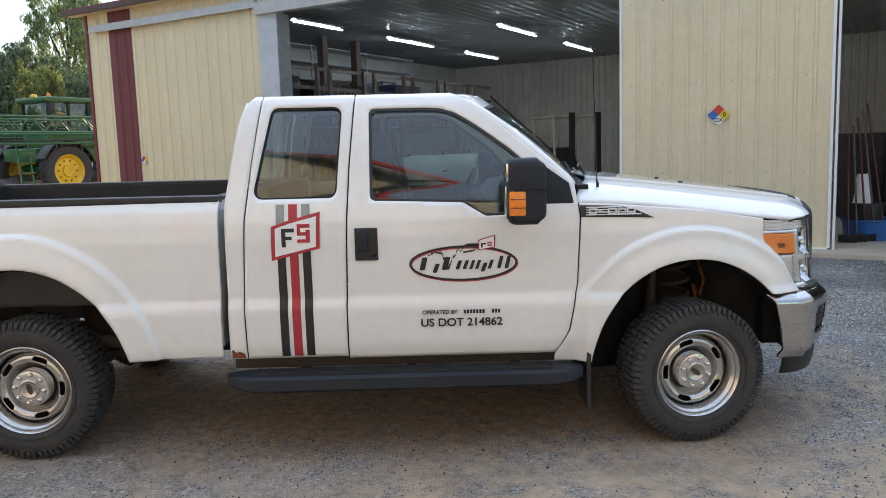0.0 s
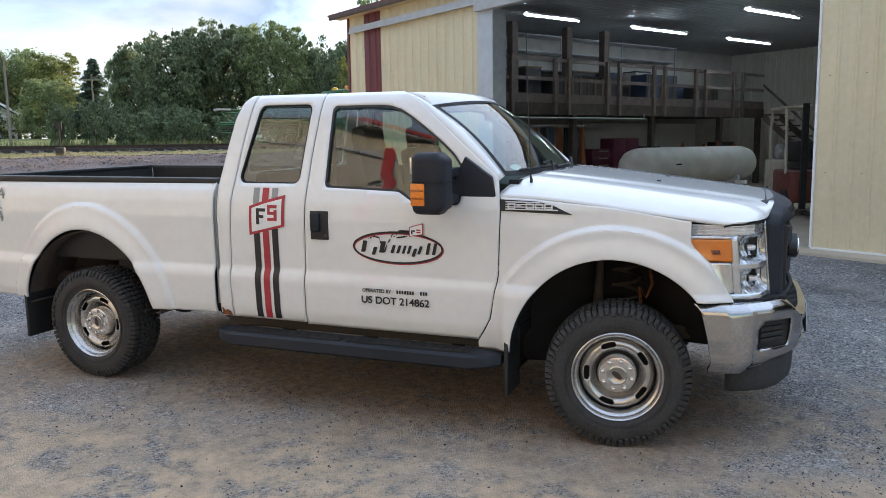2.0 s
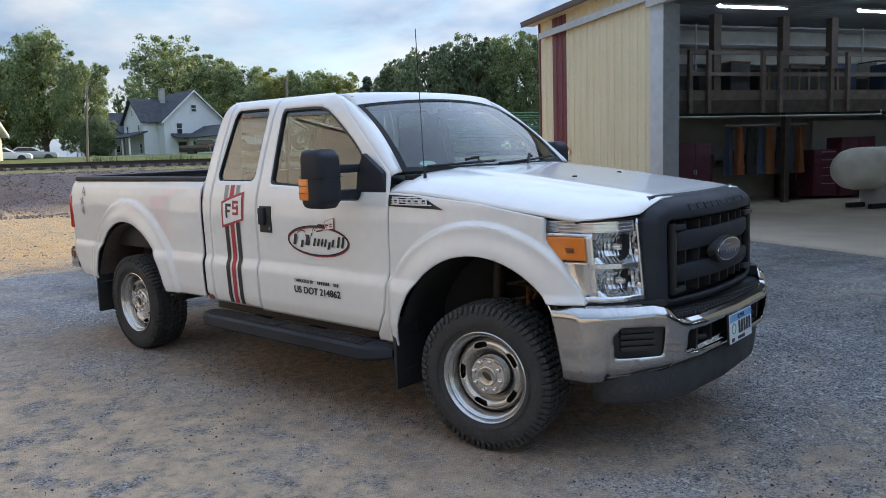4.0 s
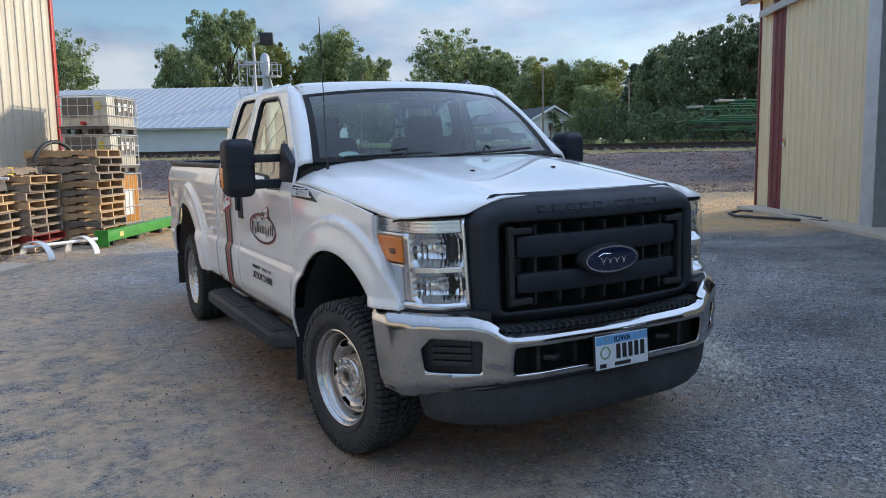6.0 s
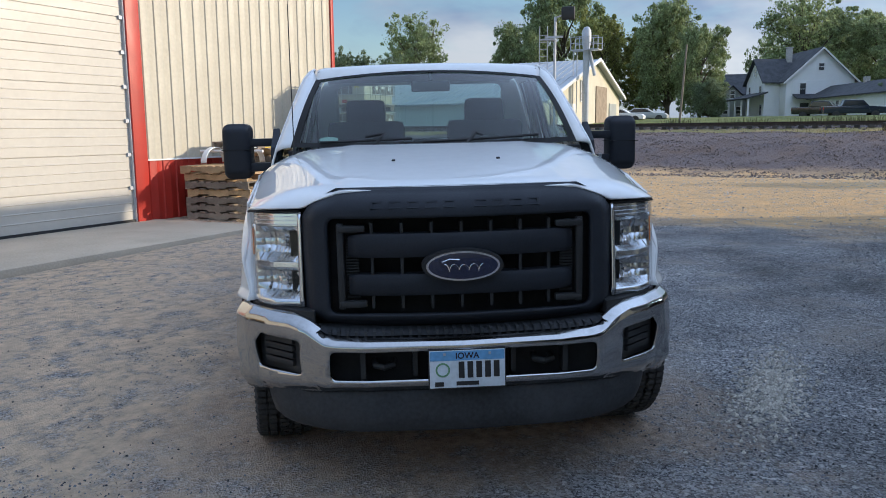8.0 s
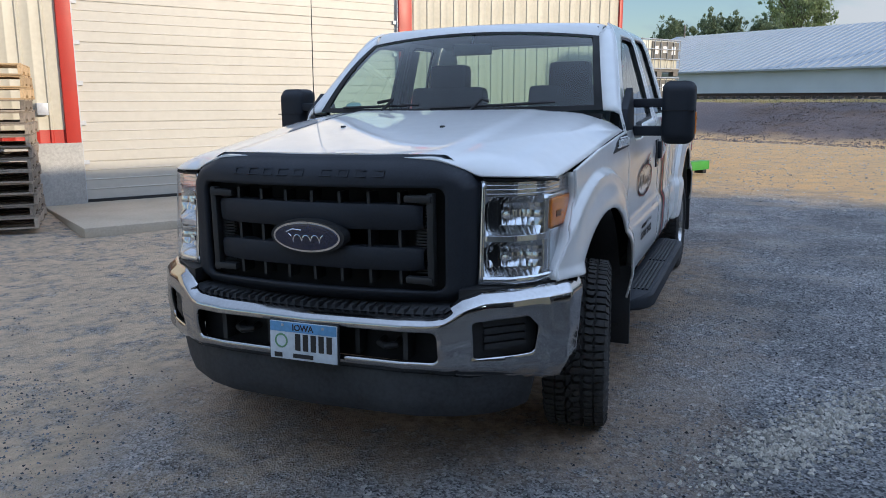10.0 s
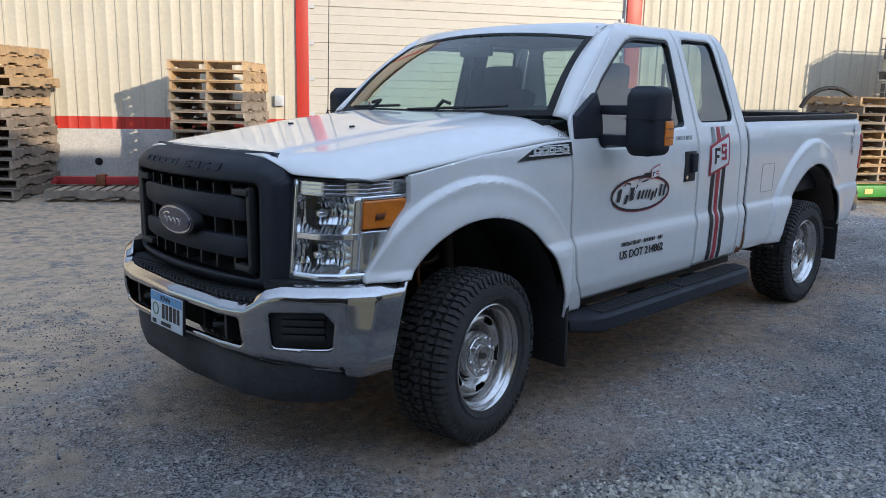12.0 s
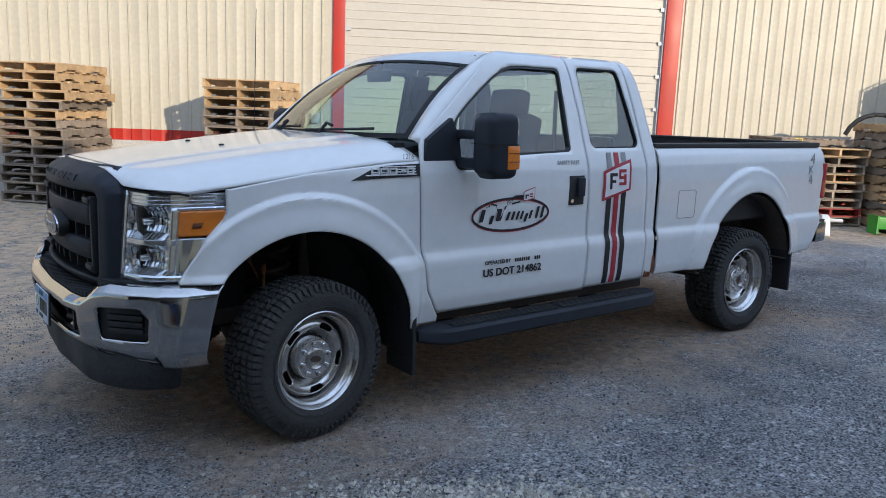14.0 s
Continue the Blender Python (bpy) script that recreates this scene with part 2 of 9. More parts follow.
def thing(name, label, category, at=None, group="", kind=""):
    ob = new(name)
    ob.empty_display_size = 0.2
    if at is not None:
        ob.matrix_basis = at
    return tagged(ob, label, category, group, kind)


def box(bm, x0, x1, y0, y1, z0, z1, bevel=0.0, m=None):
    r = bmesh.ops.create_cube(bm, size=1.0)
    t = Matrix.Translation(((x0 + x1) / 2, (y0 + y1) / 2, (z0 + z1) / 2)) @ Matrix.Diagonal((abs(x1 - x0), abs(y1 - y0), abs(z1 - z0), 1))
    bmesh.ops.transform(bm, matrix=(m @ t) if m is not None else t, verts=r["verts"])
    if bevel:
        es = {e for v in r["verts"] for e in v.link_edges}
        bmesh.ops.bevel(bm, geom=list(es), offset=bevel, segments=2, profile=0.6, affect="EDGES")
    return bm


def boxes(*rows, bevel=0.0):
    bm = bmesh.new()
    for r in rows:
        box(bm, *r, bevel=bevel)
    return bm


def tube(bm, pts, radius, seg=10, caps=True):
    """A round bar along a line of points; radius may be a list."""
    pts = [Vector(p) for p in pts]
    rad = radius if isinstance(radius, (list, tuple)) else [radius] * len(pts)
    rings, ref = [], None
    for i, p in enumerate(pts):
        d = (pts[min(i + 1, len(pts) - 1)] - pts[max(i - 1, 0)]).normalized()
        if ref is None or abs(ref.dot(d)) > 0.98:
            ref = Vector((0, 0, 1)) if abs(d.z) < 0.9 else Vector((1, 0, 0))
        a = d.cross(ref).normalized()
        b = d.cross(a).normalized()
        rings.append([bm.verts.new(p + (a * math.cos(2 * math.pi * k / seg) + b * math.sin(2 * math.pi * k / seg)) * rad[i]) for k in range(seg)])
    for r0, r1 in zip(rings, rings[1:]):
        for k in range(seg):
            bm.faces.new((r0[k], r0[(k + 1) % seg], r1[(k + 1) % seg], r1[k]))
    if caps:
        bm.faces.new(rings[0][::-1])
        bm.faces.new(rings[-1])
    return bm


def lathe(bm, prof, seg=48, axis="y", closed=False):
    """Turns a profile of (radius, along) round the y axis (or z)."""
    rings = []
    for r, a in prof:
        ring = []
        for k in range(seg):
            c, s = math.cos(2 * math.pi * k / seg), math.sin(2 * math.pi * k / seg)
            ring.append(bm.verts.new((r * c, a, r * s) if axis == "y" else (r * c, r * s, a)))
        rings.append(ring)
    pairs = list(zip(rings, rings[1:])) + ([(rings[-1], rings[0])] if closed else [])
    for r0, r1 in pairs:
        for k in range(seg):
            bm.faces.new((r0[k], r0[(k + 1) % seg], r1[(k + 1) % seg], r1[k]))
    return bm


def prism(bm, poly, d0, d1, plane="xz", bevel=0.0):
    """A flat outline pushed through from d0 to d1 along the missing axis."""
    def at(p, d):
        return {"xz": (p[0], d, p[1]), "yz": (d, p[0], p[1]), "xy": (p[0], p[1], d)}[plane]
    a = [bm.verts.new(at(p, d0)) for p in poly]
    b = [bm.verts.new(at(p, d1)) for p in poly]
    fs = [bm.faces.new(a), bm.faces.new(b[::-1])]
    for i in range(len(poly)):
        j = (i + 1) % len(poly)
        fs.append(bm.faces.new((a[j], a[i], b[i], b[j])))
    if bevel:
        es = {e for f in fs[:2] for e in f.edges}
        bmesh.ops.bevel(bm, geom=list(es), offset=bevel, segments=2, profile=0.6, affect="EDGES")
    return bm


def lerp_table(tab, x):
    if x <= tab[0][0]:
        return tab[0][1]
    for (x0, y0), (x1, y1) in zip(tab, tab[1:]):
        if x <= x1:
            return y0 + (y1 - y0) * (x - x0) / (x1 - x0)
    return tab[-1][1]


def smooth(a, b, x):
    t = min(1.0, max(0.0, (x - a) / (b - a)))
    return t * t * (3 - 2 * t)


def sd_poly(p, poly, rad=0.0):
    """Signed distance to a polygon with corners rounded by rad; below zero inside."""
    x, y = p
    d, inside = 1e9, False
    for i in range(len(poly)):
        ax, ay = poly[i]
        bx, by = poly[i - 1]
        ex, ey, wx, wy = bx - ax, by - ay, x - ax, y - ay
        t = min(1.0, max(0.0, (wx * ex + wy * ey) / (ex * ex + ey * ey)))
        d = min(d, math.hypot(wx - ex * t, wy - ey * t))
        if (ay > y) != (by > y) and x < (bx - ax) * (y - ay) / (by - ay) + ax:
            inside = not inside
    return (-d if inside else d) - rad


def sheet(name, nx, nz, where, to3, hole, material, parent, thick=0.01, label="", angle=40):
    """A thin pressed sheet: where(s, t) gives its flat place, hole(p) is below zero where it is cut away, to3(p) lifts it into space."""
    pts = [[where(i / nx, j / nz) for i in range(nx + 1)] for j in range(nz + 1)]
    sd = [[hole(p) if hole else 1.0 for p in row] for row in pts]
    keep = {}
    for j in range(nz):
        for i in range(nx):
            c = (sum(pts[j + b][i + a][0] for a in (0, 1) for b in (0, 1)) / 4, sum(pts[j + b][i + a][1] for a in (0, 1) for b in (0, 1)) / 4)
            keep[i, j] = not hole or hole(c) > 0
    bm, vs = bmesh.new(), {}

    def vert(i, j):
        if (i, j) not in vs:
            p = pts[j][i]
            near = hole and any(not keep.get((i + a, j + b), True) for a in (-1, 0) for b in (-1, 0))
            if hole and (sd[j][i] < 0 or near):
                for _ in range(3):
                    d, e = hole(p), 1e-4
                    gx, gz = (hole((p[0] + e, p[1])) - d) / e, (hole((p[0], p[1] + e)) - d) / e
                    g = gx * gx + gz * gz
                    if g < 1e-6:
                        break
                    p = (p[0] - d * gx / g, p[1] - d * gz / g)
            vs[i, j] = bm.verts.new(to3(p))
        return vs[i, j]

    for (i, j), k in keep.items():
        if k:
            q = [vert(i, j), vert(i + 1, j), vert(i + 1, j + 1), vert(i, j + 1)]
            if len(set(q)) == 4:
                bm.faces.new(q)
    ob = part(name, bm, material, parent, label, angle=angle)
    if thick:
        so = ob.modifiers.new("thickness", "SOLIDIFY")
        so.thickness, so.offset = thick, -1.0
    return ob


def text_on(name, words, size, material, parent, at, label="", depth=0.002, bold=0.0, squash=1.0):
    """Lettering as a thin mesh, laid in the xy plane of at."""
    c = bpy.data.curves.new(name, "FONT")
    c.body, c.size, c.extrude, c.offset = words, size, depth, bold
    c.align_x, c.align_y = "CENTER", "CENTER"
    tmp = bpy.data.objects.new(name, c)
    me = bpy.data.meshes.new_from_object(tmp)
    bpy.data.objects.remove(tmp)
    bpy.data.curves.remove(c)
    me.materials.clear()
    me.materials.append(material)
    me.transform(Matrix.Diagonal((squash, 1, 1, 1)))
    ob = new(name, me)
    ob.parent, ob.matrix_basis = parent, at
    if label:
        ob["label"] = label
    return ob


# ---- ground, bank and railway ----
def ground_height(u, v):
    z = -0.02 + 1.34 * smooth(-24.0, -30.5, u) + 0.25 * smooth(-33, -37, u) + 1.3 * smooth(-42, -95, u)
    z += 0.11 * smooth(4.6, 6.2, v) * (1 - smooth(20, 60, v)) * (1 - smooth(10, 40, abs(u))) * (u > -16)
    z += 0.06 * smooth(-6.5, -8.4, v) * (1 - smooth(20, 60, -v)) * (1 - smooth(10, 40, abs(u)))
    # the yard slopes a little under the truck
    x, y = u * CY - v * SY, u * SY + v * CY
    z += (y * math.sin(radians(STAND[0])) - x * math.sin(radians(STAND[1]))) * (1 - smooth(4.0, 9.5, math.hypot(x + 1.8, y)))
    if -60 < u < 30 and abs(v) < 60:
        z += 0.020 * noise.noise((u * 0.35, v * 0.35, 0)) * smooth(0.9, 4, abs(u) + 0 * v) if u < -12 else 0.0
        if -34 < u < -24:
            z += 0.10 * noise.noise((u * 0.9, v * 0.5, 3)) + 0.05 * noise.noise((u * 2.1, v * 2.1, 5))
    return z


def m_ground():
    m = bpy.data.materials.new("yard_gravel")
    m.use_nodes = True
    n, l = m.node_tree.nodes, m.node_tree.links
    b = n["Principled BSDF"]
    b.inputs["Roughness"].default_value = 0.95
    b.inputs["Specular IOR Level"].default_value = 0.25
    tc = n.new("ShaderNodeTexCoord")

    def nz(scale, detail=4.0, rough=0.6):
        t = n.new("ShaderNodeTexNoise")
        t.inputs["Scale"].default_value, t.inputs["Detail"].default_value, t.inputs["Roughness"].default_value = scale, detail, rough
        l.new(tc.outputs["Object"], t.inputs["Vector"])
        return t.outputs["Fac"]

    def mix(a, c, f, lo=0.0, hi=1.0):
        mr = n.new("ShaderNodeMapRange")
        mr.inputs["From Min"].default_value, mr.inputs["From Max"].default_value = lo, hi
        l.new(f, mr.inputs["Value"])
        x = n.new("ShaderNodeMixRGB")
        l.new(mr.outputs[0], x.inputs[0])
        for k, s in ((1, a), (2, c)):
            if isinstance(s, tuple):
                x.inputs[k].default_value = (*s, 1)
            else:
                l.new(s, x.inputs[k])
        return x.outputs[0]

    vo = n.new("ShaderNodeTexVoronoi")
    vo.inputs["Scale"].default_value = 105
    l.new(tc.outputs["Object"], vo.inputs["Vector"])
    bw = n.new("ShaderNodeRGBToBW")
    l.new(vo.outputs["Color"], bw.inputs[0])
    stones = mix((0.045, 0.047, 0.052), (0.40, 0.395, 0.395), bw.outputs[0], 0.15, 0.88)
    vo2 = n.new("ShaderNodeTexVoronoi")
    vo2.inputs["Scale"].default_value = 48
    l.new(tc.outputs["Object"], vo2.inputs["Vector"])
    bw2 = n.new("ShaderNodeRGBToBW")
    l.new(vo2.outputs["Color"], bw2.inputs[0])
    stones = mix(stones, (0.50, 0.49, 0.48), bw2.outputs[0], 0.80, 0.90)
    fines = mix((0.19, 0.165, 0.14), (0.47, 0.41, 0.35), nz(70, 5, 0.75), 0.35, 0.65)
    base = mix(stones, fines, nz(0.9, 6, 0.65), 0.50, 0.76)
    base = mix(base, mix((0.25, 0.225, 0.20), (0.44, 0.40, 0.36), nz(45, 5, 0.75), 0.35, 0.65), nz(2.3, 6, 0.7), 0.56, 0.72)
    base = mix(base, stones, nz(1.3, 7, 0.75), 0.50, 0.66)
    # broad worn and damp patches
    tone = n.new("ShaderNodeMapRange")
    tone.inputs["From Min"].default_value, tone.inputs["From Max"].default_value = 0.34, 0.66
    tone.inputs["To Min"].default_value, tone.inputs["To Max"].default_value = 0.55, 1.38
    l.new(nz(0.55, 6, 0.62), tone.inputs["Value"])
    # bounced light by the cream shed put into the stone's tone; darker before the tan shed
    sepf = n.new("ShaderNodeSeparateXYZ")
    l.new(tc.outputs["Object"], sepf.inputs[0])
    drift = n.new("ShaderNodeMath")
    drift.operation = "MULTIPLY_ADD"
    l.new(nz(0.5, 5, 0.6), drift.inputs[0])
    drift.inputs[1].default_value = 4.0
    l.new(sepf.outputs["Y"], drift.inputs[2])
    bounce_tone = n.new("ShaderNodeMapRange")
    bounce_tone.inputs["From Min"].default_value, bounce_tone.inputs["From Max"].default_value = -0.8, 3.0
    bounce_tone.inputs["To Min"].default_value, bounce_tone.inputs["To Max"].default_value = 1.12, 0.98
    l.new(drift.outputs[0], bounce_tone.inputs["Value"])
    both = n.new("ShaderNodeMath")
    both.operation = "MULTIPLY"
    l.new(tone.outputs[0], both.inputs[0])
    l.new(bounce_tone.outputs[0], both.inputs[1])
    hs = n.new("ShaderNodeHueSaturation")
    l.new(both.outputs[0], hs.inputs["Value"])
    l.new(base, hs.inputs["Color"])
    base = hs.outputs[0]
    # dusty tan strip along the cream shed, its tan deepened for the warm light there
    sepv = n.new("ShaderNodeSeparateXYZ")
    l.new(tc.outputs["Object"], sepv.inputs[0])
    wobv = n.new("ShaderNodeMath")
    wobv.operation = "MULTIPLY_ADD"
    l.new(nz(0.7, 6, 0.65), wobv.inputs[0])
    wobv.inputs[1].default_value = 5.0
    l.new(sepv.outputs["Y"], wobv.inputs[2])
    lit_dust = mix((0.62, 0.485, 0.345), (0.40, 0.32, 0.235), nz(9, 6, 0.7), 0.35, 0.65)
    lit_dust = mix(lit_dust, stones, nz(4.5, 7, 0.75), 0.50, 0.66)
    base = mix(base, lit_dust, wobv.outputs[0], -1.9, -4.2)
    # dusty apron in front of the left bay; it also paints in the brighter light there
    slant = n.new("ShaderNodeMath")
    slant.operation = "MULTIPLY_ADD"
    l.new(sepv.outputs["X"], slant.inputs[0])
    slant.inputs[1].default_value = -0.9
    l.new(sepv.outputs["Y"], slant.inputs[2])
    patchy = n.new("ShaderNodeMath")
    patchy.operation = "MULTIPLY_ADD"
    l.new(nz(1.1, 7, 0.7), patchy.inputs[0])
    patchy.inputs[1].default_value = 8.0
    l.new(slant.outputs[0], patchy.inputs[2])
    base = mix(base, lit_dust, patchy.outputs[0], 4.4, 1.4)
    # packed brown dirt where vehicles stand, along the truck's own line
    turned = n.new("ShaderNodeMapping")
    turned.inputs["Rotation"].default_value = (0, 0, radians(YARD))
    l.new(tc.outputs["Object"], turned.inputs["Vector"])
    sept = n.new("ShaderNodeSeparateXYZ")
    l.new(turned.outputs[0], sept.inputs[0])

    def calc(op, a, c):
        x = n.new("ShaderNodeMath")
        x.operation = op
        for k, s in ((0, a), (1, c)):
            if isinstance(s, (int, float)):
                x.inputs[k].default_value = s
            else:
                l.new(s, x.inputs[k])
        return x.outputs[0]
    across = calc("SUBTRACT", calc("ABSOLUTE", sept.outputs["Y"], 0), 1.05)
    along = calc("SUBTRACT", calc("ABSOLUTE", calc("ADD", sept.outputs["X"], 2.0), 0), 2.35)
    edge = calc("ADD", calc("MAXIMUM", across, along), calc("MULTIPLY", nz(1.2, 7, 0.7), 2.4))
    packed = mix((0.24, 0.175, 0.125), (0.50, 0.385, 0.285), nz(16, 6, 0.75), 0.35, 0.65)
    packed = mix(packed, stones, nz(6.0, 7, 0.75), 0.50, 0.66)
    base = mix(base, packed, edge, 1.75, 1.0)
    # dry dirt beyond the yard with the sun's warmth added to its orange, ballast on the bank, grass past the rails
    sep = n.new("ShaderNodeSeparateXYZ")
    l.new(tc.outputs["Object"], sep.inputs[0])
    wob = n.new("ShaderNodeMath")
    wob.operation = "MULTIPLY_ADD"
    l.new(nz(0.35, 5), wob.inputs[0])
    wob.inputs[1].default_value = 7.0
    l.new(sep.outputs["X"], wob.inputs[2])
    sunlit_dirt = mix((0.62, 0.41, 0.20), (0.48, 0.34, 0.20), nz(1.4, 6), 0.35, 0.65)
    sunlit_dirt = mix(sunlit_dirt, stones, nz(3.0, 7, 0.7), 0.55, 0.72)
    base = mix(base, sunlit_dirt, wob.outputs[0], -4.8, -7.0)
    wob2 = n.new("ShaderNodeMath")
    wob2.operation = "MULTIPLY_ADD"
    l.new(nz(0.6, 5), wob2.inputs[0])
    wob2.inputs[1].default_value = 2.4
    l.new(sep.outputs["X"], wob2.inputs[2])
    ballast = mix((0.08, 0.066, 0.068), (0.26, 0.215, 0.205), bw.outputs[0], 0.1, 0.9)
    ballast = mix(ballast, (0.17, 0.115, 0.085), nz(0.5, 5), 0.5, 0.75)
    base = mix(base, ballast, wob2.outputs[0], -23.0, -24.6)
    dry = mix((0.36, 0.27, 0.12), (0.20, 0.20, 0.08), nz(0.8, 6), 0.4, 0.65)
    base = mix(base, dry, wob2.outputs[0], -30.0, -31.2)
    base = mix(base, ballast, wob2.outputs[0], -34.0, -34.8)
    grass = mix((0.10, 0.13, 0.04), (0.19, 0.19, 0.07), nz(0.7, 6), 0.35, 0.65)
    base = mix(base, grass, wob2.outputs[0], -43.5, -45.0)
    pale = n.new("ShaderNodeHueSaturation")
    pale.inputs["Value"].default_value = 1.22
    l.new(base, pale.inputs["Color"])
    l.new(pale.outputs[0], b.inputs["Base Color"])
    bp, bp2 = n.new("ShaderNodeBump"), n.new("ShaderNodeBump")
    bp.inputs["Strength"].default_value, bp.inputs["Distance"].default_value = 1.0, 0.018
    bp2.inputs["Strength"].default_value, bp2.inputs["Distance"].default_value = 0.5, 0.02
    l.new(vo.outputs["Distance"], bp.inputs["Height"])
    l.new(nz(22, 7, 0.75), bp2.inputs["Height"])
    l.new(bp2.outputs[0], bp.inputs["Normal"])
    l.new(bp.outputs[0], b.inputs["Normal"])
    return m


M_GROUND = m_ground()


def make_ground():
    us = [-4000, -1800, -800, -400, -250, -170, -130, -110, -95, -80, -65, -55, -50] + [-46 + 0.5 * i for i in range(73)] + [-9, -8, -7, -6, -5, -4, -3, -2, -1, 0, 1, 2, 3, 4, 5, 6, 8, 10, 14, 20, 30, 50, 90, 160, 400, 1200, 4000]
    vs = [-4000, -1500, -600, -300, -160, -90, -60] + [-44 + 1.0 * i for i in range(81)] + [40, 50, 65, 90, 130, 200, 400, 1000, 4000]
    me = bpy.data.meshes.new("ground")
    co = [(u, v, ground_height(u, v)) for v in vs for u in us]
    k = len(us)
    me.from_pydata(co, [], [(j * k + i, j * k + i + 1, (j + 1) * k + i + 1, (j + 1) * k + i) for j in range(len(vs) - 1) for i in range(k - 1)])
    me.materials.append(M_GROUND)
    ob = finish(new("ground", me))
    ob.matrix_basis = yard(0, 0)
    tagged(ob, "grey and brown gravel yard rising to a stony railway bank", "ground", kind="structure")


make_ground()


def ribbed(bm, u0, u1, z0, z1, pitch=0.30, rib=0.05, out=0.02, y=0.0, double=True):
    """Ribbed sheet steel in the plane y, its ribs towards -y."""
    xs = [(u0, 0)]
    u = math.ceil(u0 / pitch) * pitch
    while u < u1 - rib:
        if u > u0 + rib:
            xs += [(u - rib * 0.55, 0), (u - rib * 0.25, out), (u + rib * 0.25, out), (u + rib * 0.55, 0)]
            if double and u + pitch * 0.5 < u1 - rib:
                c = u + pitch * 0.5
                xs += [(c - 0.018, 0), (c - 0.008, out * 0.25), (c + 0.008, out * 0.25), (c + 0.018, 0)]
        u += pitch
    xs.append((u1, 0))
    lo = [bm.verts.new((x, y - d, z0)) for x, d in xs]
    hi = [bm.verts.new((x, y - d, z1)) for x, d in xs]
    for i in range(len(xs) - 1):
        bm.faces.new((lo[i], lo[i + 1], hi[i + 1], hi[i]))
    return bm


# ---- tan shed with open sliding doors ----
S1 = yard(0, 6.3) @ Matrix.Diagonal((1, 1, 0.958, 1))
L1 = lambda name, label, cat="wall": thing(name, label, cat, S1, kind="structure")


def solid(ob, t):
    so = ob.modifiers.new("thickness", "SOLIDIFY")
    so.thickness, so.offset = t, -1.0
    return ob


def make_tan_shed():
    front = L1("wall_south", "tan ribbed steel front wall of the machine shed with a maroon stripe")
    bm = ribbed(bmesh.new(), -14.1, -13.41, 0.0, 4.95)
    part("siding", bm, M_TAN, front)
    part("siding", ribbed(bmesh.new(), -12.68, -9.06, 0.0, 4.95), M_TAN, front)
    part("siding", ribbed(bmesh.new(), -9.06, 12.0, 4.62, 4.95), M_TAN, front)
    part("siding", ribbed(bmesh.new(), 6.6, 12.0, 0.0, 4.62), M_TAN, front)
    part("stripe", ribbed(bmesh.new(), -13.41, -12.68, 0.0, 4.95, y=-0.004), M_MAROON, front, "maroon ribbed steel stripe")
    part("wall_core", boxes((-14.08, -8.64, 0.01, 0.2, 0.0, 4.9), (-8.64, 6.6, 0.03, 0.2, 4.5, 4.9), (6.62, 11.98, 0.01, 0.2, 0.0, 4.9)), M_CONC, front, "grey inner framing")
    part("corner_trim", boxes((-14.17, -14.09, -0.035, 0.1, 0.0, 4.95), bevel=0.01), M_MAROON, front, "maroon corner trim")
    part("fascia", boxes((-14.5, 12.3, -0.36, -0.30, 4.90, 5.04), bevel=0.01), M_EAVE, front, "dark brown eave trim")
    part("soffit", boxes((-14.5, 12.3, -0.31, 0.0, 4.93, 4.97)), M_TAN, front)
    part("door_track", boxes((-13.9, -9.06, -0.14, -0.03, 4.52, 4.66), bevel=0.015), M_GALV, front, "grey steel sliding door track")
    part("door_track_lip", boxes((-13.9, -9.06, -0.155, -0.135, 4.50, 4.54)), M_GALV, front)
    part("door_header", boxes((-9.06, 7.0, -0.16, 0.02, 4.36, 4.60), bevel=0.01), M_GALV, front, "grey steel door header")
    part("door_jamb", boxes((-9.06, -8.6, -0.06, 0.26, 0.08, 4.37), bevel=0.008), M_GALV, front, "grey steel door jamb")
    part("jamb_strip", boxes((-8.615, -8.585, -0.075, 0.27, 0.08, 4.36)), M_STEEL, front)
    gable = L1("wall_west", "tan ribbed steel gable wall of the machine shed")
    g = ribbed(bmesh.new(), -17.0, 0.0, 0.0, 4.95)
    o = part("siding", g, M_TAN, gable)
    o.matrix_basis = pose(-14.1, 0, 0, 0, 0, -90) @ Matrix.Diagonal((1, 1, 1, 1))
    part("wall_core", boxes((-14.07, -13.95, 0.2, 17.0, 0.0, 5.0)), M_CONC, gable)
    part("gable_top", prism(bmesh.new(), [(0.0, 4.9), (17.0, 4.9), (8.5, 6.6)], -14.09, -13.98, "yz"), M_TAN, gable)
    roof = L1("roof", "brown steel gable roof of the machine shed", "roof")
    part("roof_sheet", prism(bmesh.new(), [(-0.36, 4.99), (8.5, 6.75), (17.4, 4.99), (17.4, 5.03), (8.5, 6.80), (-0.36, 5.03)], -14.55, 12.3, "yz"), M_MAROON, roof)
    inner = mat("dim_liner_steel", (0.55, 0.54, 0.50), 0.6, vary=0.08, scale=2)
    back = L1("wall_north", "pale ribbed liner wall at the back of the shed")
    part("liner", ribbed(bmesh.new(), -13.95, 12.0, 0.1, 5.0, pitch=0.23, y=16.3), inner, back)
    part("wall_core", boxes((-14.0, 12.0, 16.35, 16.6, 0.0, 5.2)), M_CONC, back)
    east = L1("wall_east", "pale liner wall at the far end of the shed")
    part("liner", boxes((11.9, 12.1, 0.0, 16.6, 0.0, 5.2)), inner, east)
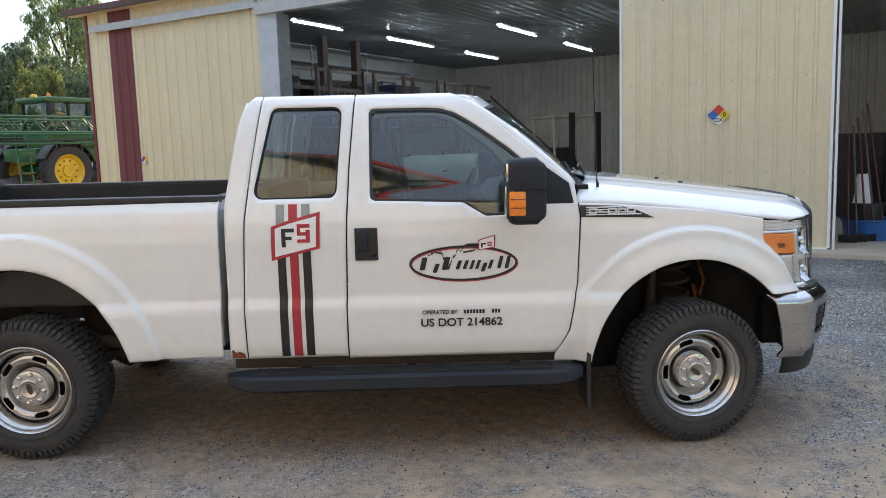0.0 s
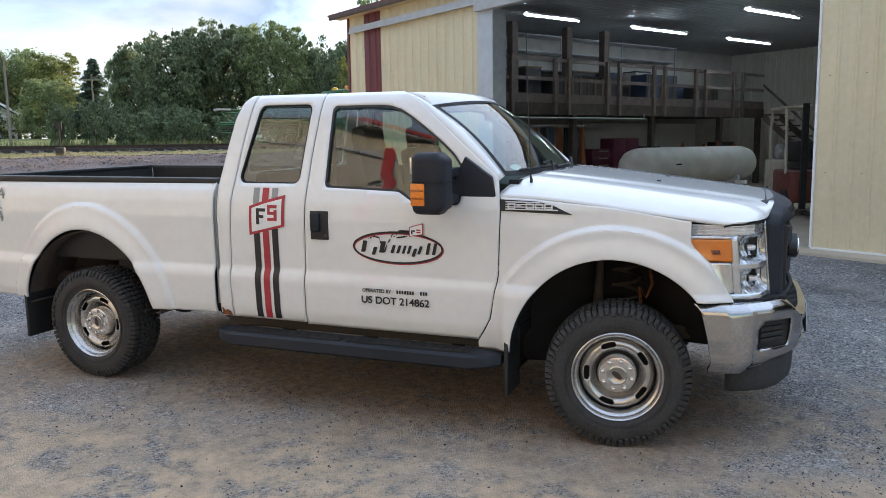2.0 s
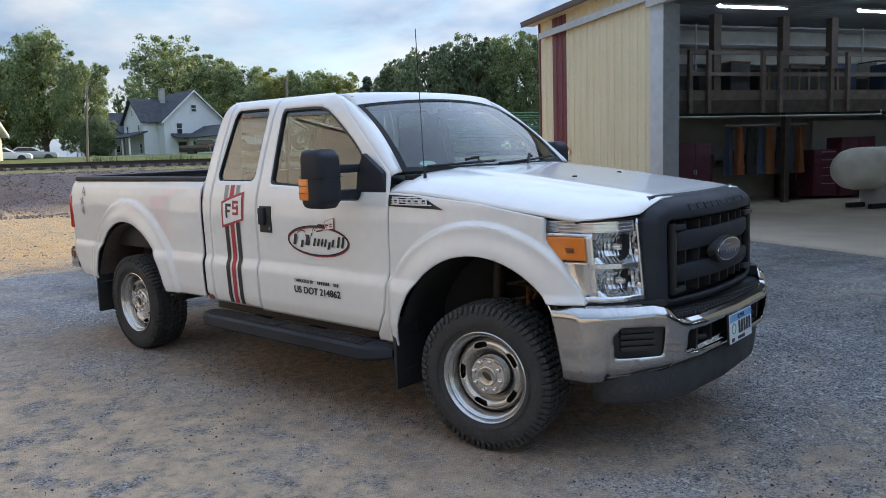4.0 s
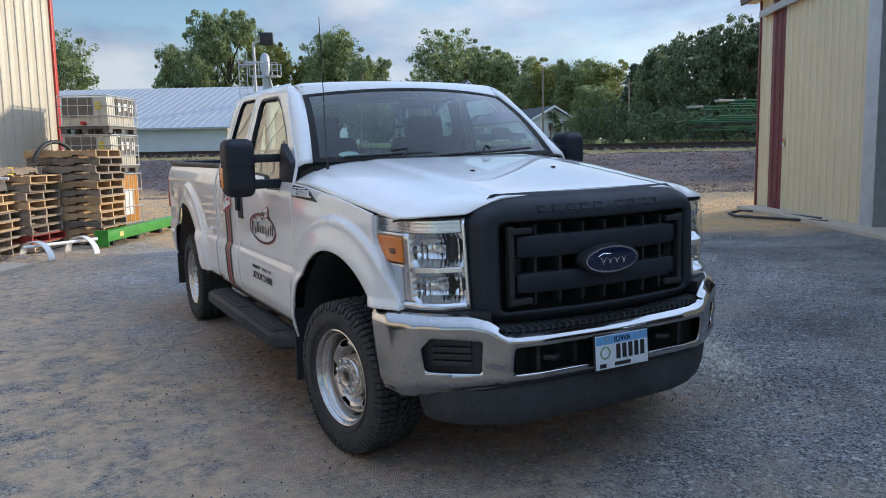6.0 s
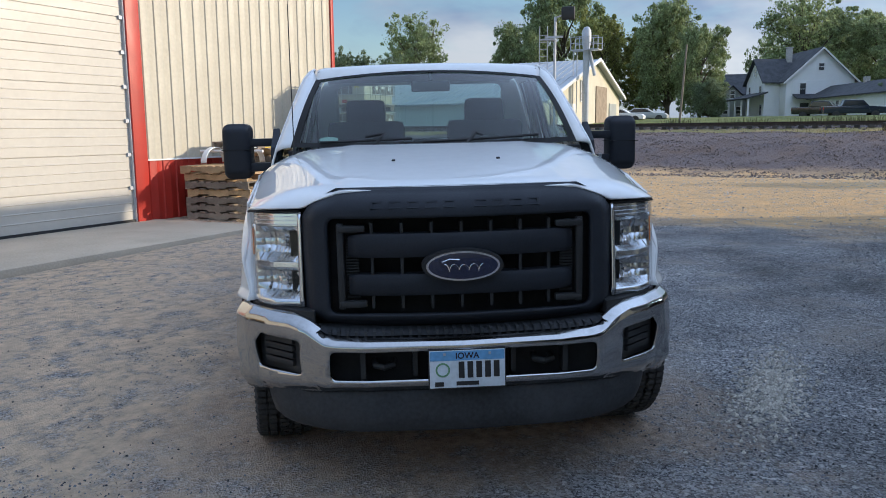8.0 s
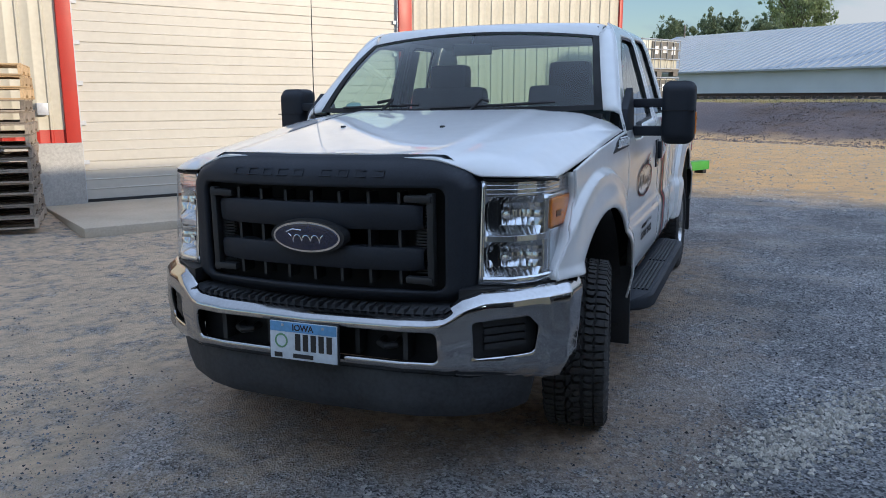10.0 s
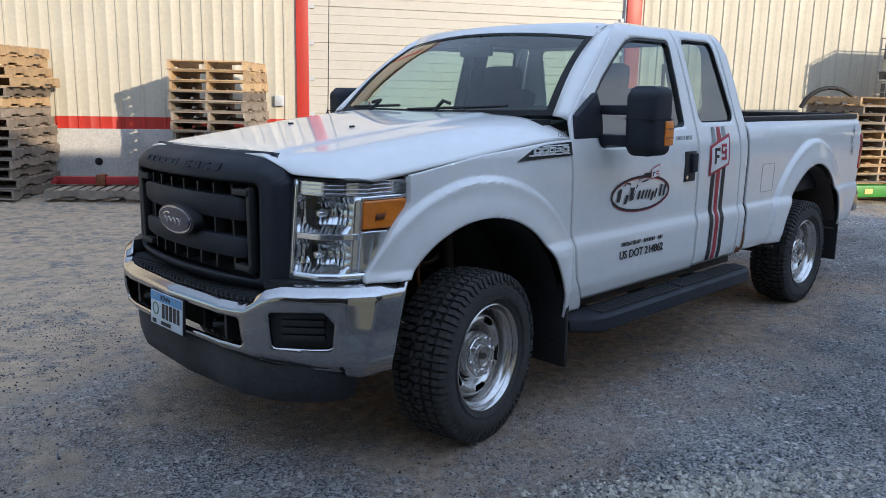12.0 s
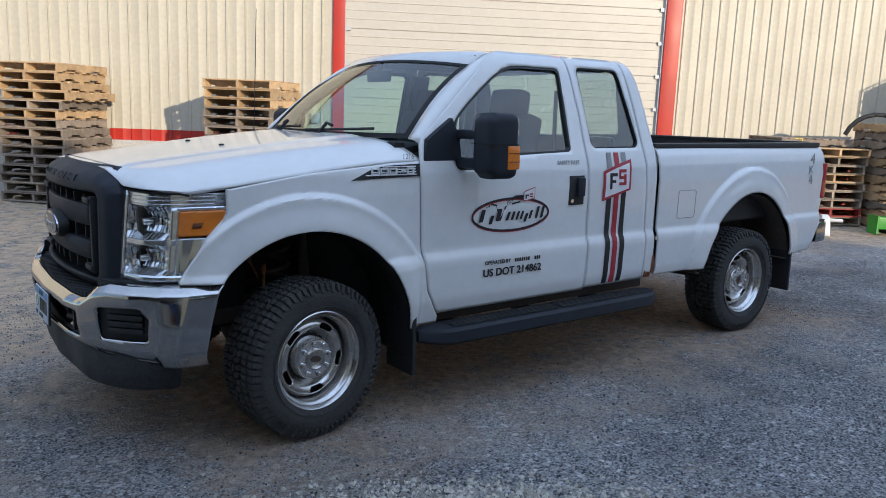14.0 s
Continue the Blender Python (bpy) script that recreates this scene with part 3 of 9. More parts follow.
    part("gable_top", prism(bmesh.new(), [(0.0, 4.9), (17.0, 4.9), (8.5, 6.6)], 11.9, 12.1, "yz"), M_TAN, east)
    west = L1("wall_liner", "pale liner wall inside the shed")
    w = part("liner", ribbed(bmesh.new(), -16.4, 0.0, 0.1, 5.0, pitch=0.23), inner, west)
    w.matrix_basis = pose(-13.94, 16.4, 0, 0, 0, 90) @ Matrix.Diagonal((-1, 1, 1, 1))
    ce = L1("ceiling", "grey corrugated steel shed ceiling", "ceiling")
    bm = bmesh.new()
    u = -13.95
    prof = []
    while u < 11.9:
        prof += [(u, 4.93), (u + 0.05, 4.905), (u + 0.11, 4.905), (u + 0.16, 4.93)]
        u += 0.25
    a = [bm.verts.new((x, 0.2, z)) for x, z in prof]
    b = [bm.verts.new((x, 16.4, z)) for x, z in prof]
    for i in range(len(prof) - 1):
        bm.faces.new((a[i], a[i + 1], b[i + 1], b[i]))
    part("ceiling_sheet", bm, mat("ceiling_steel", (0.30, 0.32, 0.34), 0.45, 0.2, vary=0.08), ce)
    fl = L1("floor", "worn grey concrete floor of the machine shed", "floor")
    part("slab", boxes((-13.95, 11.95, -0.5, 16.4, -0.1, 0.15), bevel=0.02), M_SLAB, fl)
    # the right-hand sliding door, standing half open
    dr = tagged(thing("sliding_door", "tan ribbed steel sliding door standing half open", "door", S1), kind="")
    part("leaf", ribbed(bmesh.new(), -2.08, 0.66, 0.17, 4.36, y=-0.10, pitch=0.23), M_TAN, dr)
    part("leaf_core", boxes((-2.06, 0.64, -0.095, -0.03, 0.2, 4.34)), M_TAN, dr)
    part("edge_trim", boxes((-2.105, -2.075, -0.125, -0.03, 0.17, 4.36)), M_DECALWHT, dr, "white edge trim")
    part("edge_trim", boxes((0.655, 0.69, -0.125, -0.03, 0.17, 4.36)), M_DECALWHT, dr, "white edge trim")
    part("edge_trim", boxes((0.715, 0.745, -0.10, -0.02, 0.15, 4.36)), M_DECALWHT, dr, "white edge trim")
    part("bottom_rail", boxes((-2.08, 0.66, -0.13, -0.03, 0.14, 0.175)), M_DECALWHT, dr, "white bottom rail")
    for i in range(6):
        for z in (1.2, 2.5, 3.7):
            part("screw", boxes((-1.95 + 0.46 * i, -1.938 + 0.46 * i, -0.106, -0.098, z, z + 0.012)), M_UNDER, dr)


make_tan_shed()


# ---- cream shed with red trim ----
S2 = yard(0, -8.65, 0, 180)  # its front looks to the truck: local -y is towards the yard, local x runs against u
L2 = lambda name, label, cat="wall": thing(name, label, cat, S2, kind="structure")


def make_cream_shed():
    # local x = -u
    front = L2("wall_cream_shed", "cream ribbed steel shed wall with red trim and concrete base")
    W = lambda u0, u1: (-u1, -u0)
    part("siding", ribbed(bmesh.new(), *W(-11.4, -5.93), 1.06, 5.65, pitch=0.30), M_CREAM, front)
    part("siding", ribbed(bmesh.new(), *W(-0.17, 16.0), 1.06, 5.65, pitch=0.30), M_CREAM, front)
    part("siding", ribbed(bmesh.new(), *W(-5.93, -0.17), 5.0, 5.65, pitch=0.30), M_CREAM, front)
    part("wainscot", ribbed(bmesh.new(), *W(-11.4, -5.93), 0.0, 1.05, pitch=0.30), M_REDTRIM, front, "red ribbed steel wainscot")
    part("wainscot_cap", boxes((*W(-11.4, -5.93), -0.03, 0.0, 1.05, 1.075)), M_DECALWHT, front, "white drip trim")
    part("red_band", ribbed(bmesh.new(), *W(-0.17, 16.0), 0.90, 1.08, pitch=0.30, y=-0.004), M_REDTRIM, front, "red steel band")
    part("concrete_base", boxes((*W(-0.36, 16.0), -0.10, 0.12, -0.1, 0.90), bevel=0.015), M_CONC, front, "stained grey concrete base wall")
    part("corner_trim", boxes((*W(-11.48, -11.38), -0.04, 0.06, 0.0, 5.65), bevel=0.008), M_REDTRIM, front, "red corner trim")
    part("door_post", boxes((*W(-5.93, -5.66), -0.05, 0.08, 0.02, 5.2), bevel=0.01), M_REDTRIM, front, "scraped red door post")
    part("door_post", boxes((*W(-0.36, -0.17), -0.05, 0.08, 0.88, 5.2), bevel=0.01), M_REDTRIM, front, "red door post")
    part("door_lintel", boxes((*W(-5.93, -0.17), -0.03, 0.08, 4.95, 5.01), bevel=0.005), M_GALV, front, "grey door lintel")
    part("wall_core", boxes((*W(-11.38, -5.7), 0.01, 0.18, 0.0, 5.65), (*W(-0.3, 16.0), 0.01, 0.18, 0.9, 5.65), (*W(-5.7, -0.3), 0.03, 0.18, 5.0, 5.65)), M_CONC, front)
    end = L2("wall_cream_end", "cream ribbed steel end wall of the shed")
    e = part("siding", ribbed(bmesh.new(), 0.0, 16.0, 0.0, 5.65), M_CREAM, end)
    e.matrix_basis = pose(11.42, 0, 0, 0, 0, 90)
    part("wall_core", boxes((11.2, 11.38, 0.2, 16.0, 0.0, 5.65), (-16.0, -15.8, 0.2, 16.0, 0.0, 5.65), (-16.0, 11.38, 15.8, 16.0, 0.0, 5.65)), M_CONC, end)
    roof = L2("roof_cream_shed", "grey steel roof of the cream shed with a red fascia", "roof")
    part("roof_sheet", prism(bmesh.new(), [(-0.28, 5.62), (8.0, 6.9), (16.4, 5.62), (16.4, 5.70), (8.0, 6.98), (-0.28, 5.70)], -16.2, 11.8, "yz"), M_STEEL, roof, "grey steel roof sheet")
    part("fascia", boxes((-16.2, 11.8, -0.31, -0.28, 5.655, 5.71)), M_REDTRIM, roof, "narrow red fascia")
    # overhead door of ribbed sections
    door = tagged(thing("overhead_door", "closed white sectional overhead door with fine ribs", "door", S2))
    x0, x1 = W(-5.66, -0.36)
    for i in range(9):
        z0 = 0.09 + i * 0.545
        bm = bmesh.new()
        prof = [(0.0, 0.035)]
        for q in (0.27, 0.52, 0.77):
            prof += [(q - 0.02, 0.035), (q - 0.008, 0.028), (q + 0.008, 0.028), (q + 0.02, 0.035)]
        prof += [(0.975, 0.035), (0.985, 0.05), (1.0, 0.05)]
        a = [bm.verts.new((x0, y, z0 + s * 0.545)) for s, y in prof]
        b = [bm.verts.new((x1, y, z0 + s * 0.545)) for s, y in prof]
        for k in range(len(prof) - 1):
            bm.faces.new((a[k], b[k], b[k + 1], a[k + 1]))
        part("door_section", bm, M_DOORW, door)
        part("hinge", boxes((x1 - 0.09, x1 - 0.02, 0.0, 0.034, z0 + 0.50, z0 + 0.56), (x0 + 0.02, x0 + 0.09, 0.0, 0.034, z0 + 0.50, z0 + 0.56)), M_GALV, door)
    # rubber strip along the door's foot
    part("bottom_seal", boxes((x0, x1, 0.0, 0.06, 0.04, 0.095)), M_BLACK, door, "black strip along a gap")
    part("side_seal", boxes((x0 - 0.02, x0 + 0.02, -0.02, 0.04, 0.06, 4.95), (x1 - 0.02, x1 + 0.02, -0.02, 0.04, 0.06, 4.95)), M_GALV, door)
    ap = L2("apron", "pale concrete apron before the shed door", "pavement")
    part("slab", boxes((*W(-6.1, 0.2), -2.4, 0.1, -0.1, 0.055), bevel=0.02), M_SLAB, ap)
    jb = thing("junction_box", "small grey electrical box on the cream shed wall", "electrical box", S2)
    part("box", boxes((*W(0.03, 0.17), -0.09, -0.0, 1.28, 1.44), bevel=0.008), M_GALV, jb)


make_cream_shed()


# ---- the pickup truck: x ahead, y to its left, origin on the ground under the front axle ----
truck = thing("pickup_truck", "white extended-cab four-wheel-drive pickup truck with company decals, parked on gravel", "pickup truck", pose(0, 0, 0, *STAND))
REAR = -3.602
SIDE = [(0.40, 0.930), (0.50, 0.955), (0.58, 0.974), (0.77, 0.983), (0.80, 0.978), (0.835, 0.962), (1.00, 0.967), (1.15, 0.971), (1.25, 0.964), (1.33, 0.944), (1.40, 0.922), (1.60, 0.866), (1.78, 0.812), (1.85, 0.782), (1.89, 0.752), (1.92, 0.70)]


def flare(x, z):
    """How far the wheel flares stand out."""
    d = math.hypot(x / 1.0, (z - 0.395) / 1.02)
    f = 0.030 * (1 - smooth(0.738, 0.766, d)) + 0.018 * (1 - smooth(0.60, 0.72, d)) if z > 0.4 else 0.04
    f *= smooth(-0.672, -0.585, x)
    if d > 0.77:
        f = 0.0
    e = math.hypot((x - REAR) / 0.93, (z - 0.40) / 1.06)
    g = 0.028 * (1 - smooth(0.748, 0.776, e)) + 0.018 * (1 - smooth(0.62, 0.735, e))
    return max(f, g if x < -2.6 else 0.0)


def side_y(x, z):
    y = lerp_table(SIDE, z)
    y -= 0.055 * smooth(-0.6, 0.6, x) ** 1.3 + 0.05 * smooth(0.40, 0.62, x) ** 2
    y -= 0.016 * smooth(-2.7, -4.7, x)
    if z < 1.33:
        y += flare(x, z)
    if x < -2.56:
        y -= 0.02 * smooth(1.30, 1.37, z)
    return y


def arch_f(p):
    return math.hypot(p[0] * 0.985, (p[1] - 0.395) * 0.935) - 0.565


def arch_r(p):
    return math.hypot((p[0] - REAR) / 0.93, (p[1] - 0.40) / 1.03) * 0.96 - 0.592


DOORWIN = [(-1.735, 1.375), (-1.735, 1.80), (-1.46, 1.80), (-1.385, 1.795), (-1.315, 1.775), (-1.235, 1.73), (-1.14, 1.665), (-1.03, 1.585), (-0.95, 1.518), (-0.885, 1.435), (-0.905, 1.29), (-1.14, 1.285), (-1.26, 1.358)]
REARWIN = [(-2.335, 1.41), (-2.25, 1.80), (-1.955, 1.80), (-1.985, 1.41)]
DOORGAP = [(0.50, -1.904), (0.80, -1.903), (1.235, -1.890), (1.536, -1.873), (1.92, -1.838)]
AFTGAP = [(0.50, -2.449), (0.83, -2.452), (1.258, -2.430), (1.558, -2.393), (1.92, -2.335)]
CABEND = [(0.50, -2.545), (1.35, -2.538), (1.56, -2.505), (1.754, -2.470), (1.86, -2.43), (1.92, -2.37)]
DOORFRONT = [(0.49, -0.775), (0.56, -0.73), (0.63, -0.690), (0.88, -0.645), (1.244, -0.630), (1.40, -0.650), (1.425, -0.665), (1.679, -0.985), (1.845, -1.190), (1.89, -1.27), (1.92, -1.36)]


def panel(name, s, left, right, z0, z1, hole=None, parent=truck, res=0.02, material=None, label="", thick=0.012, gap=0.004):
    """A body panel on side s between two edge lines."""
    zs = lambda t: z0 + (z1 - z0) * t
    where = lambda a, t: (lerp_table(left, zs(t)) + gap + (lerp_table(right, zs(t)) - lerp_table(left, zs(t)) - 2 * gap) * a, zs(t))
    wide = max(abs(lerp_table(right, z) - lerp_table(left, z)) for z in (z0, (z0 + z1) / 2, z1))
    ob = sheet(name, max(4, int(wide / res)), max(4, int((z1 - z0) / res)), where, lambda p: (p[0], s * side_y(*p), p[1]), hole, material or M_PAINT, parent, 0, label)
    so = ob.modifiers.new("thickness", "SOLIDIFY")
    so.thickness, so.offset = thick, 0.0
    return ob


def window(name, s, poly, rad, material, parent, inset=0.012, grow=0.01, label=""):
    """A pane that lies in a panel's opening."""
    xs, zs = [p[0] for p in poly], [p[1] for p in poly]
    a, b, c, d = min(xs) - rad - grow, max(xs) + rad + grow, min(zs) - rad - grow, max(zs) + rad + grow
    where = lambda i, j: (a + (b - a) * i, c + (d - c) * j)
    hole = lambda p: -(sd_poly(p, poly, rad + grow))
    ob = sheet(name, int((b - a) / 0.02), int((d - c) / 0.02), where, lambda p: (p[0], s * (side_y(*p) - inset), p[1]), hole, material, parent, 0, label)
    return ob


def rim_strip(name, s, poly, rad, wid, material, parent, proud=0.004):
    """A narrow gasket round an opening."""
    xs, zs = [p[0] for p in poly], [p[1] for p in poly]
    bm = bmesh.new()
    cx, cz = sum(xs) / len(xs), sum(zs) / len(zs)

    def edge(th, lev):
        lo, hi = 0.0, 2.0
        for _ in range(30):
            mid = (lo + hi) / 2
            if sd_poly((cx + mid * math.cos(th), cz + mid * math.sin(th)), poly, rad) < lev:
                lo = mid
            else:
                hi = mid
        return (cx + lo * math.cos(th), cz + lo * math.sin(th))
    rings = []
    for k in range(120):
        th = 2 * math.pi * k / 120
        i, o = edge(th, -wid), edge(th, wid * 0.35)
        rings.append([bm.verts.new((p[0], s * (side_y(*p) + q), p[1])) for p, q in ((i, -0.02), (i, proud), (o, proud), (o, -0.004))])
    for r0, r1 in zip(rings, rings[1:] + rings[:1]):
        for q in range(3):
            bm.faces.new((r0[q], r1[q], r1[q + 1], r0[q + 1]))
    return part(name, bm, material, parent)


def make_side(s):
    # bed side
    bed = panel("bed_side", s, [(0.5, -4.50), (0.6, -4.56), (0.72, -4.62), (0.95, -4.655), (1.25, -4.645), (1.40, -4.625)], [(0.5, -2.578), (1.4, -2.565)], 0.525, 1.362, arch_r, res=0.013, label="white bed side with flared wheel arch")
    bm = bmesh.new()
    yr = side_y(-3.4, 1.35)
    box(bm, -4.60, -2.57, s * (yr + 0.008), s * (yr - 0.085), 1.352, 1.392, bevel=0.012)
    part("bed_rail_cap", bm, M_BLACK, bed, "black plastic bed rail cap")
    # moulded fender lips
    rd = panel("rear_door", s, AFTGAP, DOORGAP, 0.515, 1.905, lambda p: sd_poly(p, REARWIN, 0.045), label="white rear half-door")
    window("window_pane", s, REARWIN, 0.045, M_PRIV, rd)
    rim_strip("window_gasket", s, REARWIN, 0.045, 0.009, M_DARK, rd, proud=0.001)
    fd = panel("front_door", s, DOORGAP, DOORFRONT, 0.505, 1.905, lambda p: sd_poly(p, DOORWIN, 0.03), label="white front door")
    window("window_pane", s, DOORWIN, 0.03, M_GLASS, fd)
    rim_strip("window_gasket", s, DOORWIN, 0.03, 0.013, M_BLACK, fd)
    # cab corner behind the rear door
    panel("cab_corner", s, CABEND, AFTGAP, 0.515, 1.905, label="white cab corner")
    # front fender, with the cut for lamp and badge
    def zt(x):
        return lerp_table([(-0.64, 1.31), (-0.45, 1.302), (0.0, 1.262), (0.364, 1.205), (0.7, 1.18)], x)
    fr = lambda z: lerp_table([(0.45, 0.60), (0.80, 0.60), (0.84, 0.575), (0.985, 0.485), (1.075, 0.395), (1.10, 0.385), (1.3, 0.385)], z)
    where = lambda a, t: ((lambda z: (lerp_table(DOORFRONT, z) + 0.004 + (fr(z) - lerp_table(DOORFRONT, z) - 0.004) * a, z))(0.455 + (zt(-0.64 + 1.025 * a) - 0.455) * t))
    badge_poly = [(-0.628, 1.238), (-0.632, 1.300), (-0.42, 1.292), (-0.33, 1.272), (-0.225, 1.226)]
    hole2 = lambda p: min(arch_f(p), (p[1] - 0.795) if p[0] > 0.25 else 9)
    fe = sheet("front_fender", 124, 84, where, lambda p: (p[0], s * side_y(*p), p[1]), hole2, M_PAINT, truck, 0, "white front fender with flared arch")
    so = fe.modifiers.new("thickness", "SOLIDIFY")
    so.thickness, so.offset = 0.012, 0.0
    # the fender's front edge turns in behind the lamp
    bm = bmesh.new()
    rows = []
    for k in range(17):
        z = 0.80 + 0.395 * k / 16
        x = fr(z) - 0.003
        y = side_y(x, z)
        rows.append([bm.verts.new((x, s * (y + 0.005), z)), bm.verts.new((x + 0.004, s * (y - 0.012), z)), bm.verts.new((x - 0.012, s * (y - 0.055), z))])
    for r0, r1 in zip(rows, rows[1:]):
        for q in range(2):
            bm.faces.new((r0[q], r0[q + 1], r1[q + 1], r1[q]))
    solid(part("fender_return", bm, M_PAINT, fe), 0.004)
    bm = bmesh.new()
    vs = [bm.verts.new((x, s * (side_y(x, z) + 0.012), z)) for x, z in badge_poly]
    vs2 = [bm.verts.new((x, s * (side_y(x, z) - 0.004), z)) for x, z in badge_poly]
    bm.faces.new(vs)
    for i in range(len(vs)):
        bm.faces.new((vs[i], vs[i - 1], vs2[i - 1], vs2[i]))
    part("fender_vent", bm, M_BLACK, fe, "black slatted fender vent badge")
    bm = bmesh.new()
    for k in range(4):
        z = 1.246 + k * 0.013
        box(bm, -0.60, -0.30 - k * 0.035, s * (side_y(-0.45, z) + 0.008), s * (side_y(-0.45, z) + 0.018), z, z + 0.005)
    for k, (w, g) in enumerate(((0.042, 0), (0.02, 1), (0.045, 2), (0.045, 3), (0.045, 4))):
        x0 = -0.585 + g * 0.052
        z0 = 1.25 + (0.012 if k == 1 else 0)
        h = 0.008 if k == 1 else 0.032
        yy = s * (side_y(x0, z0) + 0.02)
        yi = s * (side_y(x0, z0) + 0.010)
        box(bm, x0, x0 + w, yi, yy, z0, z0 + 0.006)
        box(bm, x0, x0 + w, yi, yy, z0 + h - 0.006, z0 + h)
        box(bm, x0, x0 + 0.006, yi, yy, z0, z0 + h)
        box(bm, x0 + w - 0.006, x0 + w, yi, yy, z0, z0 + h)
    part("vent_lettering", bm, M_DECALWHT, fe, "pale bar lettering")
    # handle
    hy = side_y(-1.79, 1.12)
    h = part("handle_bezel", boxes((-1.850, -1.728, s * (hy - 0.004), s * (hy + 0.0125), 1.035, 1.208), bevel=0.005), M_BLACK, fd, "black door handle bezel")
    bm = bmesh.new()
    box(bm, -1.842, -1.780, s * (hy + 0.004), s * (hy + 0.034), 1.085, 1.198, bevel=0.012)
    part("handle", bm, M_GREYPL, fd, "black paddle handle")
    part("lock", lathe(bmesh.new(), [(0.0, 0.0), (0.011, 0.0), (0.011, 0.004), (0.0, 0.004)], 12), M_CHROME, fd, at=pose(-1.748, s * (hy + 0.0125), 1.06))
    # rocker, darkened for the shaded gap under the doors, and running board
    part("rocker", boxes((-2.54, -0.62, s * 0.80, s * 0.90, 0.44, 0.53), bevel=0.01), M_UNDER, truck, "rocker panel darkened for the shade under the doors")
    bm = bmesh.new()
    prof = [(0.93, 0.445), (0.96, 0.452), (1.09, 0.445), (1.105, 0.43), (1.11, 0.375), (1.08, 0.355), (0.96, 0.36), (0.92, 0.39)]
    ends = [-2.56, -2.50, -2.40, -0.78, -0.68, -0.62]
    rings = []
    for i, x in enumerate(ends):
        k = (0.0, 0.55, 1.0, 1.0, 0.6, 0.1)[i]
        rings.append([bm.verts.new((x, s * (0.93 + (y - 0.93) * (0.35 + 0.65 * k)), 0.40 + (z - 0.40) * (0.6 + 0.4 * k))) for y, z in prof])
    for r0, r1 in zip(rings, rings[1:]):
        for q in range(len(prof)):
            bm.faces.new((r0[q], r0[(q + 1) % len(prof)], r1[(q + 1) % len(prof)], r1[q]))
    bm.faces.new(rings[0])
    bm.faces.new(rings[-1][::-1])
    rb = part("running_board", bm, M_GREYPL, truck, "black plastic running board")
    for x0, x1 in ((-2.38, -1.62), (-1.58, -0.80)):
        for y in (0.972, 0.994, 1.016, 1.038, 1.06):
            part("step_tread", boxes((x0, x1, s * y, s * (y + 0.012), 0.447, 0.456)), M_BLACK, rb)
    for x in (-2.2, -1.6, -1.0):
        part("bracket", boxes((x, x + 0.05, s * 0.70, s * 0.96, 0.37, 0.41)), M_UNDER, rb)
    # mirror
    ms = s
    mc = bmesh.new()
    box(mc, -1.055, -0.855, ms * 1.100, ms * 1.266, 1.232, 1.562)
    bmesh.ops.bevel(mc, geom=list(mc.edges), offset=0.048, segments=4, profile=0.55, affect="EDGES")
    for v in mc.verts:  # the back of the shell is rounder at the front
        if v.co.x > -0.90:
            v.co.z += (1.41 - v.co.z) * 0.10
    mi = part("mirror", mc, M_GREYPL, truck, "black towing mirror with amber marker")
    part("mirror_arm", boxes((-0.945, -0.88, ms * 0.90, ms * 1.12, 1.425, 1.472), bevel=0.012), M_GREYPL, mi)
    part("mirror_arm", boxes((-0.955, -0.885, ms * 0.90, ms * 1.12, 1.275, 1.328), bevel=0.012), M_GREYPL, mi)
    part("mirror_seam", boxes((-1.04, -0.853, ms * 1.098, ms * 1.268, 1.405, 1.410)), M_DARK, mi)
    part("mirror_sail", prism(bmesh.new(), [(-0.93, 1.262), (-0.66, 1.262), (-0.655, 1.29), (-0.69, 1.42), (-0.85, 1.53), (-0.90, 1.44)], ms * 0.915, ms * 0.955, "xz", bevel=0.008), M_GREYPL, fd, "black mirror sail panel")
    part("marker", boxes((-1.050, -0.965, ms * 1.215, ms * 1.272, 1.280, 1.402), bevel=0.012), M_AMBER, mi, "amber marker lamp")
    for z in (1.318, 1.360):
        part("marker_rib", boxes((-1.046, -0.969, ms * 1.2725, ms * 1.2735, z, z + 0.005)), M_RUST, mi, "dark line in the lens")
    part("mirror_face", boxes((-1.062, -1.050, ms * 1.115, ms * 1.19, 1.26, 1.42), (-1.062, -1.050, ms * 1.115, ms * 1.24, 1.450, 1.535), bevel=0.003), M_CHROME, mi, "mirror glass")
    # inner wheel housings
    for cx, r, y1 in ((0.0, 0.612, 0.955), (REAR, 0.612, 0.97)):
        bm = bmesh.new()
        rings = []
        for k in range(25):
            th = math.pi * (-0.12 + 1.24 * k / 24)
            c, q = math.cos(th) * r * (0.97 if cx else 1.0), math.sin(th) * r * 1.01
            rings.append([bm.verts.new((cx + c, s * y, max(0.30 if cx == 0 and c < 0 else 0.49, 0.395 + q))) for y in (y1, 0.80, 0.60)] + [bm.verts.new((cx + c * 0.3, s * 0.55, max(0.30 if cx == 0 and c < 0 else 0.49, 0.395 + q * 0.9)))])
        for r0, r1 in zip(rings, rings[1:]):
            for q in range(3):
                bm.faces.new((r0[q], r1[q], r1[q + 1], r0[q + 1]))
        solid(part("wheel_housing", bm, M_DARK if cx == 0 else M_UNDER, truck, "dark wheel housing"), 0.01)
